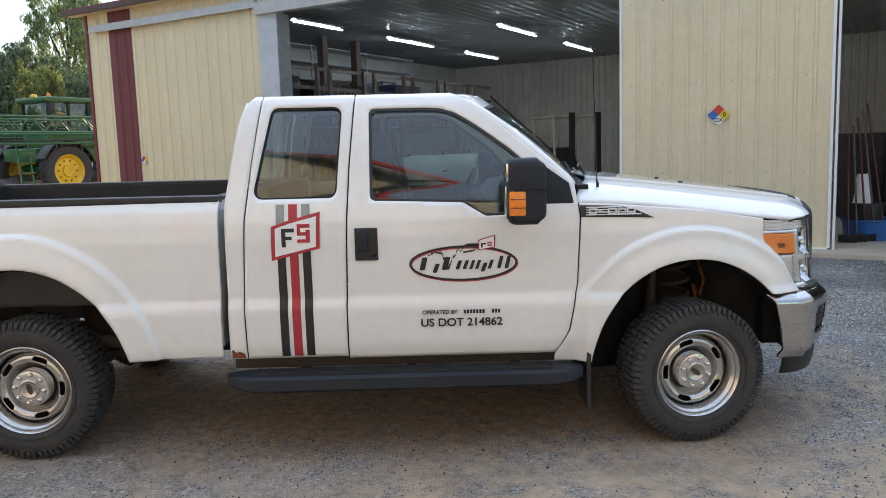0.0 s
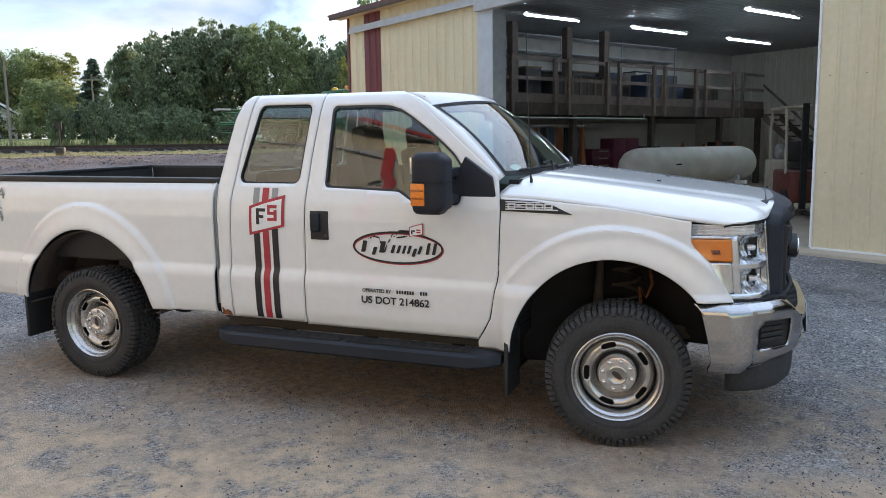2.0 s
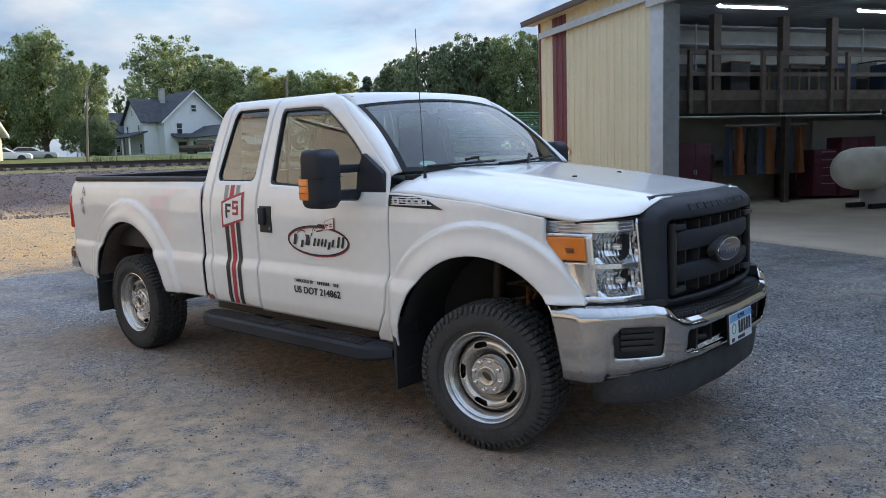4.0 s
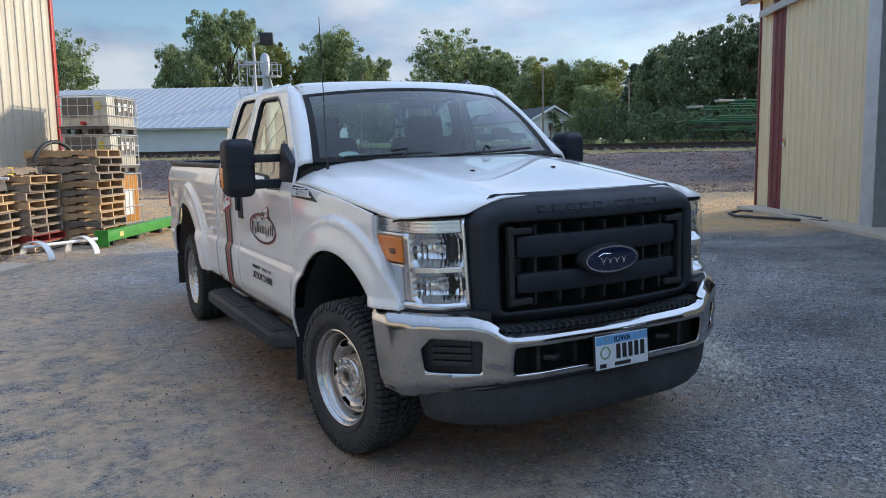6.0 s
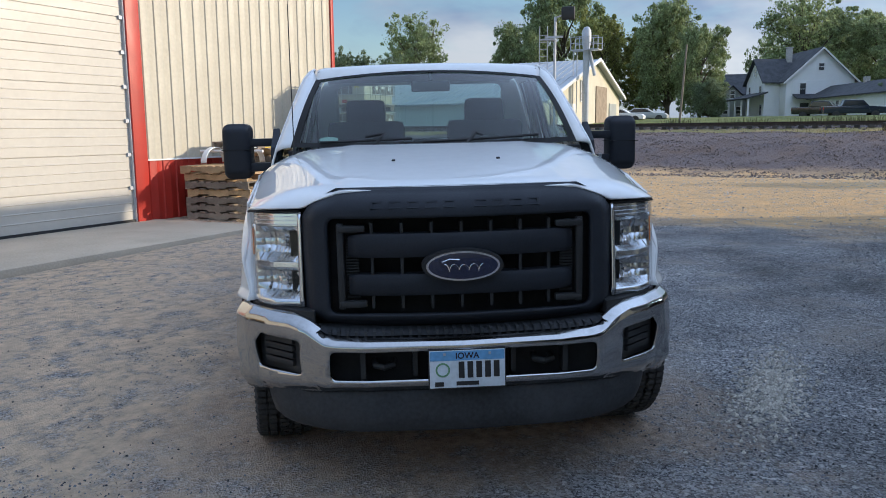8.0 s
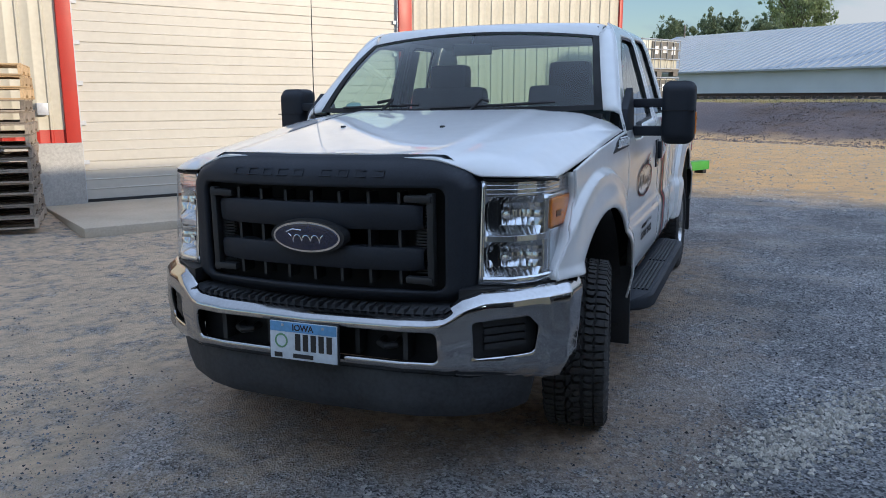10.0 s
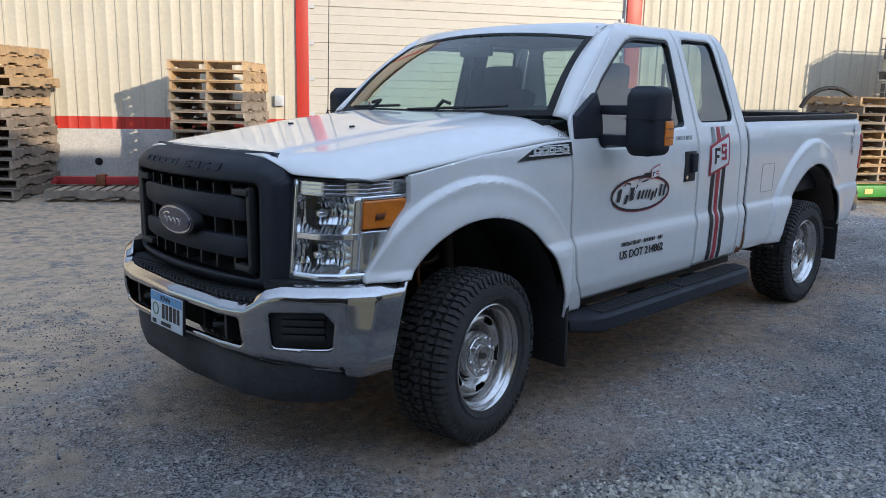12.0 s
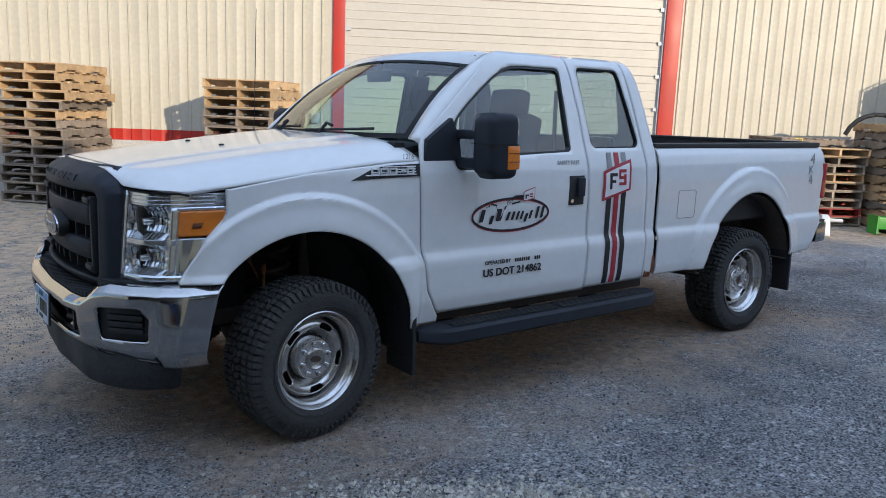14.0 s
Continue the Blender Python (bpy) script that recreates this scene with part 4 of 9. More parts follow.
    # mud flaps
    part("mud_flap", boxes((-0.60, -0.575, s * 0.76, s * 1.01, 0.20, 0.62), bevel=0.006), M_BLACK, truck, "black front mud flap")
    part("mud_flap", boxes((REAR - 0.60, REAR - 0.575, s * 0.74, s * 1.0, 0.23, 0.80), bevel=0.006), M_BLACK, truck, "black rear mud flap")
    # tail lamp
    part("tail_lamp", boxes((-4.69, -4.62, s * 0.80, s * 0.962, 0.94, 1.23), bevel=0.012), M_RED, truck, "red tail lamp")


for s in (-1, 1):
    make_side(s)


def make_top():
    # hood
    zc = [(-0.50, 1.432), (-0.3, 1.415), (0.15, 1.362), (0.45, 1.324), (0.65, 1.300), (0.80, 1.278)]
    ze = [(-0.66, 1.315), (-0.45, 1.306), (0.0, 1.267), (0.364, 1.21), (0.7, 1.185), (0.80, 1.18)]
    ye = [(-0.66, 0.942), (-0.45, 0.946), (0.0, 0.936), (0.30, 0.913), (0.40, 0.902), (0.58, 0.885), (0.80, 0.885)]
    zc, ze, ye = (np.poly1d(np.polyfit([p[0] for p in tab], [p[1] for p in tab], 3)) for tab in (zc, ze, ye))
    HOODEND = [(0.0, 0.782), (0.56, 0.776), (0.65, 0.762), (0.735, 0.745), (0.80, 0.733), (0.88, 0.705), (0.96, 0.640), (1.0, 0.555)]

    def hood3(p):
        x, q = p
        a = abs(q)
        z0, z1, y1 = float(ze(x)), float(zc(x)), float(ye(x))
        z = z0 + (z1 - z0) * (1 - a ** 6) - 0.009 * smooth(0.50, 0.60, a) * (1 - a ** 4)
        xe = lerp_table(HOODEND, a)
        roll = min(1.0, max(0.0, (x - xe + 0.17) / 0.17))
        z -= max(0.0, z - lerp_table([(0.0, 1.276), (0.55, 1.274), (0.675, 1.228), (0.725, 1.203), (1.0, 1.200)], a)) * (1 - math.sqrt(1 - min(0.998, roll) ** 2.4))
        return (x, q * y1, z)
    # rear edge bows back to the corners at the pillars
    back = lambda q: -0.478 - 0.045 * q * q - 0.14 * abs(q) ** 3
    where = lambda a, t: ((lambda q: (back(q) + (lerp_table(HOODEND, abs(q)) - back(q)) * (1 - (1 - t) ** 1.7), q))(-1 + 2 * a))
    hood = sheet("hood", 90, 56, where, hood3, None, M_PAINT, truck, 0, "white hood with raised centre", angle=60)
    solid(hood, 0.014)
    # dark tubes drawn for the shaded gap between hood and lamps
    for a0 in (0.0, 0.870):
        gap_line = [Vector(hood3(where(a0 + 0.130 * k / 16, 1.0))) + Vector((-0.014, 0, -0.014)) for k in range(17)]
        part("hood_seal", tube(bmesh.new(), gap_line, 0.0055, 6), M_DARK, hood, "black strip along a gap")
    for y in (-0.255, 0.255):
        bm = bmesh.new()
        box(bm, 0.135, 0.160, y - 0.009, y + 0.009, 1.350, 1.371, bevel=0.004)
        part("washer_nozzle", bm, M_BLACK, hood, "black washer nozzle")
    # cowl
    bm = bmesh.new()
    rows = []
    for k in range(25):
        q = -1 + 2 * k / 24
        xf = -0.43 - 0.16 * abs(q) ** 3
        rows.append([bm.verts.new(v) for v in ((xf + 0.05, q * 0.90, lerp_table([(0, 1.40), (0.6, 1.385), (1, 1.30)], abs(q))), (xf - 0.04, q * 0.88, lerp_table([(0, 1.405), (0.6, 1.38), (1, 1.30)], abs(q))), (xf - 0.17, q * 0.84, lerp_table([(0, 1.40), (0.8, 1.385), (1, 1.34)], abs(q))))])
    for r0, r1 in zip(rows, rows[1:]):
        for q in range(2):
            bm.faces.new((r0[q], r0[q + 1], r1[q + 1], r1[q]))
    solid(part("cowl", bm, M_BLACK, truck, "black plastic cowl panel"), 0.015)
    # windscreen
    def ws(a, t, lift=0.0):
        q = -1 + 2 * a
        t *= 0.935
        lo = Vector((-0.515 - 0.135 * q * q, q * 0.835, 1.405 + 0.012 * q * q))
        hi = Vector((-1.075 - 0.115 * q * q, q * 0.705, 1.888 - 0.045 * q * q))
        p = lo.lerp(hi, t)
        p.x += 0.022 * math.sin(math.pi * t)
        p.z += 0.028 * math.sin(math.pi * t)
        return p + Vector((lift, 0, lift))
    bm = bmesh.new()
    gr = [[bm.verts.new(ws(i / 24, j / 12)) for i in range(25)] for j in range(13)]
    for j in range(12):
        for i in range(24):
            bm.faces.new((gr[j][i], gr[j][i + 1], gr[j + 1][i + 1], gr[j + 1][i]))
    wsh = part("windscreen", bm, M_WSHIELD, truck, "large raked windscreen")
    bm = bmesh.new()
    ed = [(i / 24, 0.0) for i in range(25)] + [(1.0, j / 12) for j in range(1, 13)] + [(1 - i / 24, 1.0) for i in range(1, 25)] + [(0.0, 1 - j / 12) for j in range(1, 12)]
    rings = []
    for a, t in ed:
        ai, ti = 0.5 + (a - 0.5) * 0.95, 0.055 + t * 0.910
        rings.append([bm.verts.new(ws(a, t, lift=0.004)), bm.verts.new(ws(ai, ti, lift=0.003))])
    for r0, r1 in zip(rings, rings[1:] + rings[:1]):
        bm.faces.new((r0[0], r1[0], r1[1], r0[1]))
    part("windscreen_border", bm, M_DARK, wsh, "black ceramic border")
    # roof
    def roof3(p):
        x, q = p
        y = q * 0.72
        # the header rolls down to the windscreen's upper edge
        d = (-1.036 - 0.115 * q * q) - x
        z = 1.903 + 0.014 * (1 - q * q) - (0.056 + 0.030 * q * q) * (1 - min(1.0, max(0.0, d) / 0.115)) ** 1.9
        z -= 0.05 * smooth(-2.28, -2.44, x) ** 1.6
        if abs(q) > 0.93:
            z -= 0.010 * ((abs(q) - 0.93) / 0.07)
        return (x, y, z)
    where = lambda a, t: ((lambda q: (-1.036 - 0.115 * q * q + (-2.44 + 1.036 + 0.165 * q * q) * t ** 1.3, q))(-1 + 2 * a))
    roof = sheet("roof", 36, 48, where, roof3, None, M_PAINT, truck, 0, "white cab roof", angle=60)
    solid(roof, 0.02)
    # back of the cab with its window
    bw = [(-0.60, 1.47), (-0.60, 1.80), (0.60, 1.80), (0.60, 1.47)]
    xb = lambda z: lerp_table([(0.5, -2.545), (1.35, -2.538), (1.56, -2.505), (1.754, -2.470), (1.88, -2.43)], z)
    yb = lambda z: lerp_table(SIDE, z) - 0.012
    whereb = lambda a, t: ((-1 + 2 * a) * yb(0.75 + 1.13 * t), 0.75 + 1.13 * t)
    sheet("cab_back", 60, 44, whereb, lambda p: (xb(p[1]), p[0], p[1]), lambda p: sd_poly(p, bw, 0.05), M_PAINT, truck, 0.012, "white back wall of the cab")
    wh = lambda a, t: (-0.67 + 1.34 * a, 1.40 + 0.47 * t)
    sheet("rear_window", 50, 20, wh, lambda p: (xb(p[1]) + 0.012, p[0], p[1]), lambda p: -sd_poly(p, bw, 0.06), M_PRIV, truck, 0, "cab rear window")


make_top()


def make_bed():
    part("bed_floor", boxes((-4.60, -2.62, -0.82, 0.82, 0.80, 0.84)), M_BLACK, truck, "black ribbed bed floor")
    part("bed_headboard", boxes((-2.66, -2.60, -0.90, 0.90, 0.60, 1.375)), M_BLACK, truck, "black bed headboard")
    part("bed_front", boxes((-2.598, -2.584, -0.93, 0.93, 0.58, 1.36)), M_PAINT, truck, "white bed front")
    part("bed_end", boxes((-4.62, -4.57, -0.80, 0.80, 0.66, 1.37)), M_BLACK, truck, "black tailgate liner")
    for s in (-1, 1):
        part("bed_wall", boxes((-4.58, -2.62, s * 0.82, s * 0.86, 0.82, 1.372)), M_BLACK, truck, "black bed side liner")
        part("wheel_box", boxes((-4.10, -3.10, s * 0.55, s * 0.84, 0.82, 1.06), bevel=0.05), M_BLACK, truck, "black wheel box")
    tg = part("tailgate", boxes((-4.665, -4.625, -0.79, 0.79, 0.72, 1.375), bevel=0.012), M_PAINT, truck, "white closed tailgate")
    part("tailgate_cap", boxes((-4.67, -4.56, -0.80, 0.80, 1.372, 1.395), bevel=0.006), M_BLACK, tg, "black tailgate cap")
    bm = bmesh.new()
    box(bm, -4.86, -4.70, -0.92, 0.92, 0.56, 0.74, bevel=0.03)
    rb = part("rear_bumper", bm, M_BUMPER, truck, "chrome rear step bumper")
    part("step_pad", boxes((-4.855, -4.70, -0.90, 0.90, 0.735, 0.75), bevel=0.004), M_BLACK, rb)
    # frame and axles
    bm = bmesh.new()
    for s in (-1, 1):
        box(bm, -4.7, 0.75, s * 0.38, s * 0.50, 0.46, 0.62, bevel=0.015)
    box(bm, -2.5, -0.4, -0.55, 0.55, 0.42, 0.55)
    part("chassis", bm, M_UNDER, truck, "dark rusty chassis frame")
    part("floor_pan", boxes((-2.54, -0.55, -0.86, 0.86, 0.50, 0.56), (-0.62, -0.56, -0.84, 0.84, 0.5, 1.40), (-0.55, 0.72, -0.50, 0.50, 0.70, 1.15), (0.50, 0.70, -0.70, 0.70, 0.45, 1.16)), M_DARK, truck)
    for x, r in ((0.0, 0.045), (REAR, 0.055)):
        bm = tube(bmesh.new(), [(x, -0.75, 0.37), (x, 0.75, 0.37)], r, 14)
        bmesh.ops.create_uvsphere(bm, u_segments=16, v_segments=10, radius=0.15, matrix=Matrix.Translation((x, 0.2 if x == 0 else 0.0, 0.385)))
        part("axle", bm, M_UNDER, truck, "rusty solid axle")
    for s in (-1, 1):
        bm = bmesh.new()
        pts = [(0.02 + 0.075 * math.cos(t * 0.55), s * 0.60 + 0.075 * math.sin(t * 0.55), 0.48 + t * 0.0078) for t in range(58)]
        tube(bm, pts, 0.010, 6)
        part("coil_spring", bm, M_UNDER, truck, "front coil spring")
        part("shock_absorber", tube(bmesh.new(), [(-0.16, s * 0.62, 0.42), (-0.14, s * 0.62, 0.68), (-0.13, s * 0.62, 0.95)], [0.032, 0.032, 0.02], 12), M_UNDER, truck)
        part("brake_hose", tube(bmesh.new(), [(0.13, s * 0.60, 0.98), (0.17, s * 0.64, 0.82), (0.14, s * 0.67, 0.74), (0.10, s * 0.66, 0.80), (0.13, s * 0.70, 0.62)], 0.009, 8), M_RUST, truck)
        part("control_rod", boxes((0.12, 0.62, s * 0.50, s * 0.58, 0.50, 0.58), bevel=0.01), M_UNDER, truck)
        part("leaf_spring", tube(bmesh.new(), [(REAR - 0.75, s * 0.50, 0.52), (REAR, s * 0.50, 0.44), (REAR + 0.75, s * 0.50, 0.55)], 0.035, 8), M_UNDER, truck)
    part("exhaust", tube(bmesh.new(), [(-1.2, -0.35, 0.42), (-2.7, -0.42, 0.46), (-3.0, -0.62, 0.50), (-3.9, -0.62, 0.66), (-4.5, -0.80, 0.58)], 0.04, 12), M_UNDER, truck, "rusty exhaust pipe")


make_bed()


# ---- wheels ----
def make_wheel():
    """A wheel with its face towards -y; the middle of the tyre in the origin."""
    w = new("wheel")
    R = 0.389
    bm = bmesh.new()
    prof = [(0.226, 0.100), (0.243, 0.116), (0.262, 0.129), (0.290, 0.1365), (0.325, 0.1355), (0.348, 0.127), (0.359, 0.113), (0.366, 0.090), (0.369, 0.0)]
    full = [(r, -a) for r, a in prof] + [(r, a) for r, a in prof[-2::-1]]
    lathe(bm, full, 96)
    part("tyre", bm, M_RUBBER, w, "dusty black all-terrain tyre")
    # tread: five staggered columns of angular blocks, each cut by a sipe, and shoulder lugs that run down the sidewall
    rng = random.Random(5)
    bm = bmesh.new()
    N = 35
    st = 2 * math.pi / N

    def block(poly, t, r0, r1, inset=0.0016, crown=0.55):
        cu, cy = sum(q[0] for q in poly) / len(poly), sum(q[1] for q in poly) / len(poly)
        lo, hi = [], []
        for u, y in poly:
            lo.append(bm.verts.new((r0 * math.cos(t + u * st), y, r0 * math.sin(t + u * st))))
            k = 1 - inset / max(0.006, math.hypot((u - cu) * st * R, y - cy))
            u2, y2 = cu + (u - cu) * k, cy + (y - cy) * k
            rr = r1 - crown * y2 * y2
            hi.append(bm.verts.new((rr * math.cos(t + u2 * st), y2, rr * math.sin(t + u2 * st))))
        bm.faces.new(hi)
        for i in range(len(poly)):
            bm.faces.new((lo[i], lo[i - 1], hi[i - 1], hi[i]))
    mid = [[(0.04, -0.022), (0.40, -0.030), (0.48, -0.004), (0.30, 0.006), (0.10, 0.000)], [(0.54, -0.028), (0.92, -0.020), (0.96, 0.012), (0.74, 0.022), (0.52, 0.008)], [(0.06, 0.012), (0.44, 0.016), (0.66, 0.030), (0.30, 0.034), (0.02, 0.030)]]
    side = [[(0.02, 0.042), (0.34, 0.040), (0.46, 0.058), (0.40, 0.078), (0.10, 0.076)], [(0.46, 0.036), (0.86, 0.044), (0.92, 0.072), (0.56, 0.080), (0.56, 0.056)]]
    lug = [[(0.06, 0.085), (0.40, 0.086), (0.42, 0.127), (0.04, 0.124)], [(0.52, 0.088), (0.90, 0.084), (0.94, 0.121), (0.50, 0.125)]]
    for k in range(N):
        t = k * st
        for q in mid:
            block(q, t + rng.uniform(-0.03, 0.03) * st, 0.364, R)
        for sg in (-1, 1):
            o = 0.0 if sg < 0 else 0.5 * st
            for q in side:
                block([(u, sg * y) for u, y in q], t + o, 0.360, R)
            for n, q in enumerate(lug):
                block([(u, sg * y) for u, y in q], t + o, 0.352, R)
                # the lug's foot on the sidewall, long and short in turn
                u0, u1 = q[0][0] + 0.02, q[1][0]
                foot = 0.336 if n else 0.347
                pts = [(u0, 0.124, 0.380), (u1, 0.124, 0.380), (u1 - 0.02, 0.1395, foot + 0.006), (u0 + 0.10, 0.1395, foot)]
                pin = [(u0, 0.112, 0.370), (u1, 0.112, 0.370), (u1, 0.131, foot), (u0 + 0.08, 0.131, foot - 0.006)]
                a, b = ([bm.verts.new((r * math.cos(t + o + u * st), sg * y, r * math.sin(t + o + u * st))) for u, y, r in row] for row in (pts, pin))
                bm.faces.new(a)
                for i in range(4):
                    bm.faces.new((a[i], a[i - 1], b[i - 1], b[i]))
    part("tread", bm, M_RUBBER, w, "blocky all-terrain tread", angle=20)
    # raised sidewall marks in place of the maker's lettering
    for a0, cnt, wd in ((60, 9, 5.2), (240, 8, 5.2)):
        for k in range(cnt):
            bm = bmesh.new()
            th = radians(a0 + k * 7.2)
            for q in (0, 1):
                r0, r1 = 0.296 + q * 0.017, 0.302 + q * 0.017
                vs = []
                for yy in (-0.132, -0.1382):
                    for r, t2 in ((r0, th), (r1, th), (r1, th + radians(wd)), (r0, th + radians(wd * (0.6 if q else 1)))):
                        vs.append(bm.verts.new((r * math.cos(t2), yy, r * math.sin(t2))))
                for f in ((0, 1, 2, 3), (4, 5, 6, 7), (0, 1, 5, 4), (1, 2, 6, 5), (2, 3, 7, 6), (3, 0, 4, 7)):
                    bm.faces.new([vs[i] for i in f])
            part("sidewall_mark", bm, M_RUBBER, w)
    bm = bmesh.new()
    for r in (0.268, 0.278):
        lathe(bm, [(r - 0.0018, -0.130), (r, -0.1355), (r + 0.0018, -0.131)], 64)
    part("sidewall_rib", bm, M_RUBBER, w)
    # rim: barrel, stepped flange and lip
    bm = bmesh.new()
    lathe(bm, [(0.205, 0.11), (0.203, 0.0), (0.205, -0.055), (0.209, -0.078), (0.216, -0.088), (0.222, -0.091), (0.227, -0.100), (0.233, -0.117), (0.239, -0.122), (0.244, -0.119), (0.245, -0.110), (0.239, -0.100)], 80)
    part("rim", bm, M_RIM, w, "scuffed silver steel rim")
    # disc with five slots on its crown
    dprof = [(0.0, -0.006), (0.104, -0.006), (0.112, -0.009), (0.120, -0.018), (0.130, -0.036), (0.140, -0.050), (0.152, -0.060), (0.166, -0.064), (0.180, -0.058), (0.193, -0.042), (0.203, -0.022)]

    def slot(p):
        r, th = p
        a = (th + math.pi / 5) % (2 * math.pi / 5) - math.pi / 5
        x = abs(a) * 0.163
        return math.hypot(max(0.0, x - 0.023), r - 0.163) - 0.0178
    where = lambda a, t: (0.062 + 0.141 * t, 2 * math.pi * a)
    d3 = lambda p: (p[0] * math.cos(p[1]), lerp_table(dprof, p[0]), p[0] * math.sin(p[1]))
    di = sheet("disc", 250, 40, where, d3, slot, M_RIM, w, 0, angle=50)
    solid(di, 0.006)
    # near-black backing, painted as the shade behind the slots
    part("brake_disc", lathe(bmesh.new(), [(0.0, -0.012), (0.185, -0.012), (0.185, 0.05), (0.0, 0.05)], 40), M_DARK, w)
    part("hub_plate", lathe(bmesh.new(), [(0.050, -0.078), (0.078, -0.080), (0.096, -0.076), (0.103, -0.066), (0.106, -0.004)], 48), M_HUB, w, "dull chrome hub cover")
    part("hub_cap", lathe(bmesh.new(), [(0.0, -0.084), (0.040, -0.085), (0.047, -0.090), (0.053, -0.088), (0.056, -0.076)], 40), M_RIM, w, "dull grey hub cap with plain oval")
    bm = bmesh.new()
    bmesh.ops.create_circle(bm, cap_ends=True, segments=24, radius=0.026, matrix=Matrix.Translation((0, -0.0862, 0)) @ Matrix.Diagonal((1.2, 1, 0.55, 1)) @ Matrix.Rotation(math.pi / 2, 4, "X"))
    part("cap_emblem", bm, M_UNDER, w)
    nut = None
    for k in range(8):
        th = 2 * math.pi * (k + 0.5) / 8
        at = Matrix.Translation((0.079 * math.cos(th), -0.082, 0.079 * math.sin(th))) @ Matrix.Rotation(math.pi / 2, 4, "X")
        if nut is None:
            bm = lathe(bmesh.new(), [(0.0135, -0.012), (0.0132, 0.006), (0.011, 0.011), (0.006, 0.0135), (0.0005, 0.014)], 14, axis="z")
            nut = part("lug_nut", bm, M_CHROME, w, "chrome lug nut", at=at)
        else:
            share("lug_nut", nut, w, at, "chrome lug nut")
    return w


wh = make_wheel()
wh.parent = truck
wh.matrix_basis = pose(0.02, -0.862, 0.366, 0, 37, 9)
for m in (pose(-0.02, 0.862, 0.366, 0, 11, 189), pose(REAR, -0.850, 0.368, 0, 75, 0), pose(REAR, 0.850, 0.368, 0, 120, 180)):
    copy_thing(wh, m)


# ---- grille, lamps and bumper ----
def make_front():
    gx = lambda y: 0.905 - 0.10 * (abs(y) / 0.64) ** 2.2   # the face bows back to the sides
    outer = [(-0.645, 0.765), (-0.645, 1.175), (-0.60, 1.235), (-0.50, 1.285), (0.50, 1.285), (0.60, 1.235), (0.645, 1.175), (0.645, 0.765), (0.56, 0.725), (-0.56, 0.725)]
    inner = [(-0.505, 0.815), (-0.505, 1.135), (0.505, 1.135), (0.505, 0.815)]
    gr_parent = new("grille")
    gr_parent.parent = truck
    gr_parent["label"] = "charcoal plastic grille surround with two broad bars"
    where = lambda a, t: (-0.66 + 1.32 * a, 0.72 + 0.58 * t)
    tilt = lambda z: -0.055 * smooth(1.18, 1.29, z) ** 1.5 - 0.02 * (z - 0.9)

    def lip(p):  # rolls back at the outer edge
        d = -sd_poly(p, outer, 0.0)
        return -0.05 * (1 - smooth(0.0, 0.06, d)) ** 2
    hole = lambda p: min(-sd_poly(p, outer, 0.0), sd_poly(p, inner, 0.035))
    fr = sheet("grille_surround", 100, 44, where, lambda p: (gx(p[0]) + tilt(p[1]) + lip(p), p[0], p[1]), hole, M_GREYPL, gr_parent, 0, "charcoal grille surround", angle=50)
    solid(fr, 0.03)
    # side returns that reach back to the lamps and hood
    bm = bmesh.new()
    ring = outer
    a = [bm.verts.new((gx(y) + tilt(z) - 0.045, y, z)) for y, z in ring]
    b = [bm.verts.new((0.66, y * 1.005, z + (0.0 if z < 1.2 else -0.012))) for y, z in ring]
    for i in range(len(ring)):
        bm.faces.new((a[i], a[i - 1], b[i - 1], b[i]))
    part("grille_return", bm, M_GREYPL, gr_parent)
    # inner frame lip
    for sy in (-1, 1):
        bm = bmesh.new()
        box(bm, gx(0.49) - 0.035, gx(0.49) + 0.004, sy * 0.472, sy * 0.500, 0.80, 1.15, bevel=0.008)
        box(bm, gx(0.45) - 0.035, gx(0.45) + 0.004, sy * 0.385, sy * 0.495, 1.115, 1.142, bevel=0.008)
        box(bm, gx(0.45) - 0.035, gx(0.45) + 0.004, sy * 0.385, sy * 0.495, 0.808, 0.835, bevel=0.008)
        part("grille_bracket", bm, M_BLACK, gr_parent, "black C-shaped grille bracket")
    # two broad bars
    for z0, z1 in ((1.005, 1.110), (0.850, 0.945)):
        bm = bmesh.new()
        rows = []
        for k in range(25):
            y = -0.455 + 0.91 * k / 24
            e = 1.0 - smooth(0.40, 0.455, abs(y)) * 0.12
            zm, h = (z0 + z1) / 2, (z1 - z0) / 2 * e
            x = gx(y) - 0.012
            rows.append([bm.verts.new(v) for v in ((x - 0.05, y, zm + h), (x - 0.008, y, zm + h * 0.92), (x, y, zm + h * 0.6), (x - 0.002, y, zm - h * 0.6), (x - 0.012, y, zm - h * 0.92), (x - 0.05, y, zm - h))])
        for r0, r1 in zip(rows, rows[1:]):
            for q in range(5):
                bm.faces.new((r0[q], r1[q], r1[q + 1], r0[q + 1]))
        solid(part("grille_bar", bm, M_GREYPL, gr_parent, "broad charcoal grille bar"), 0.012)
    for y in (-0.36, -0.24, -0.12, 0.0, 0.12, 0.24, 0.36):
        part("grille_slat", boxes((gx(y) - 0.10, gx(y) - 0.03, y - 0.006, y + 0.006, 0.80, 1.15)), M_BLACK, gr_parent)
    part("grille_backing", boxes((0.72, 0.75, -0.62, 0.62, 0.74, 1.22)), M_DARK, gr_parent)
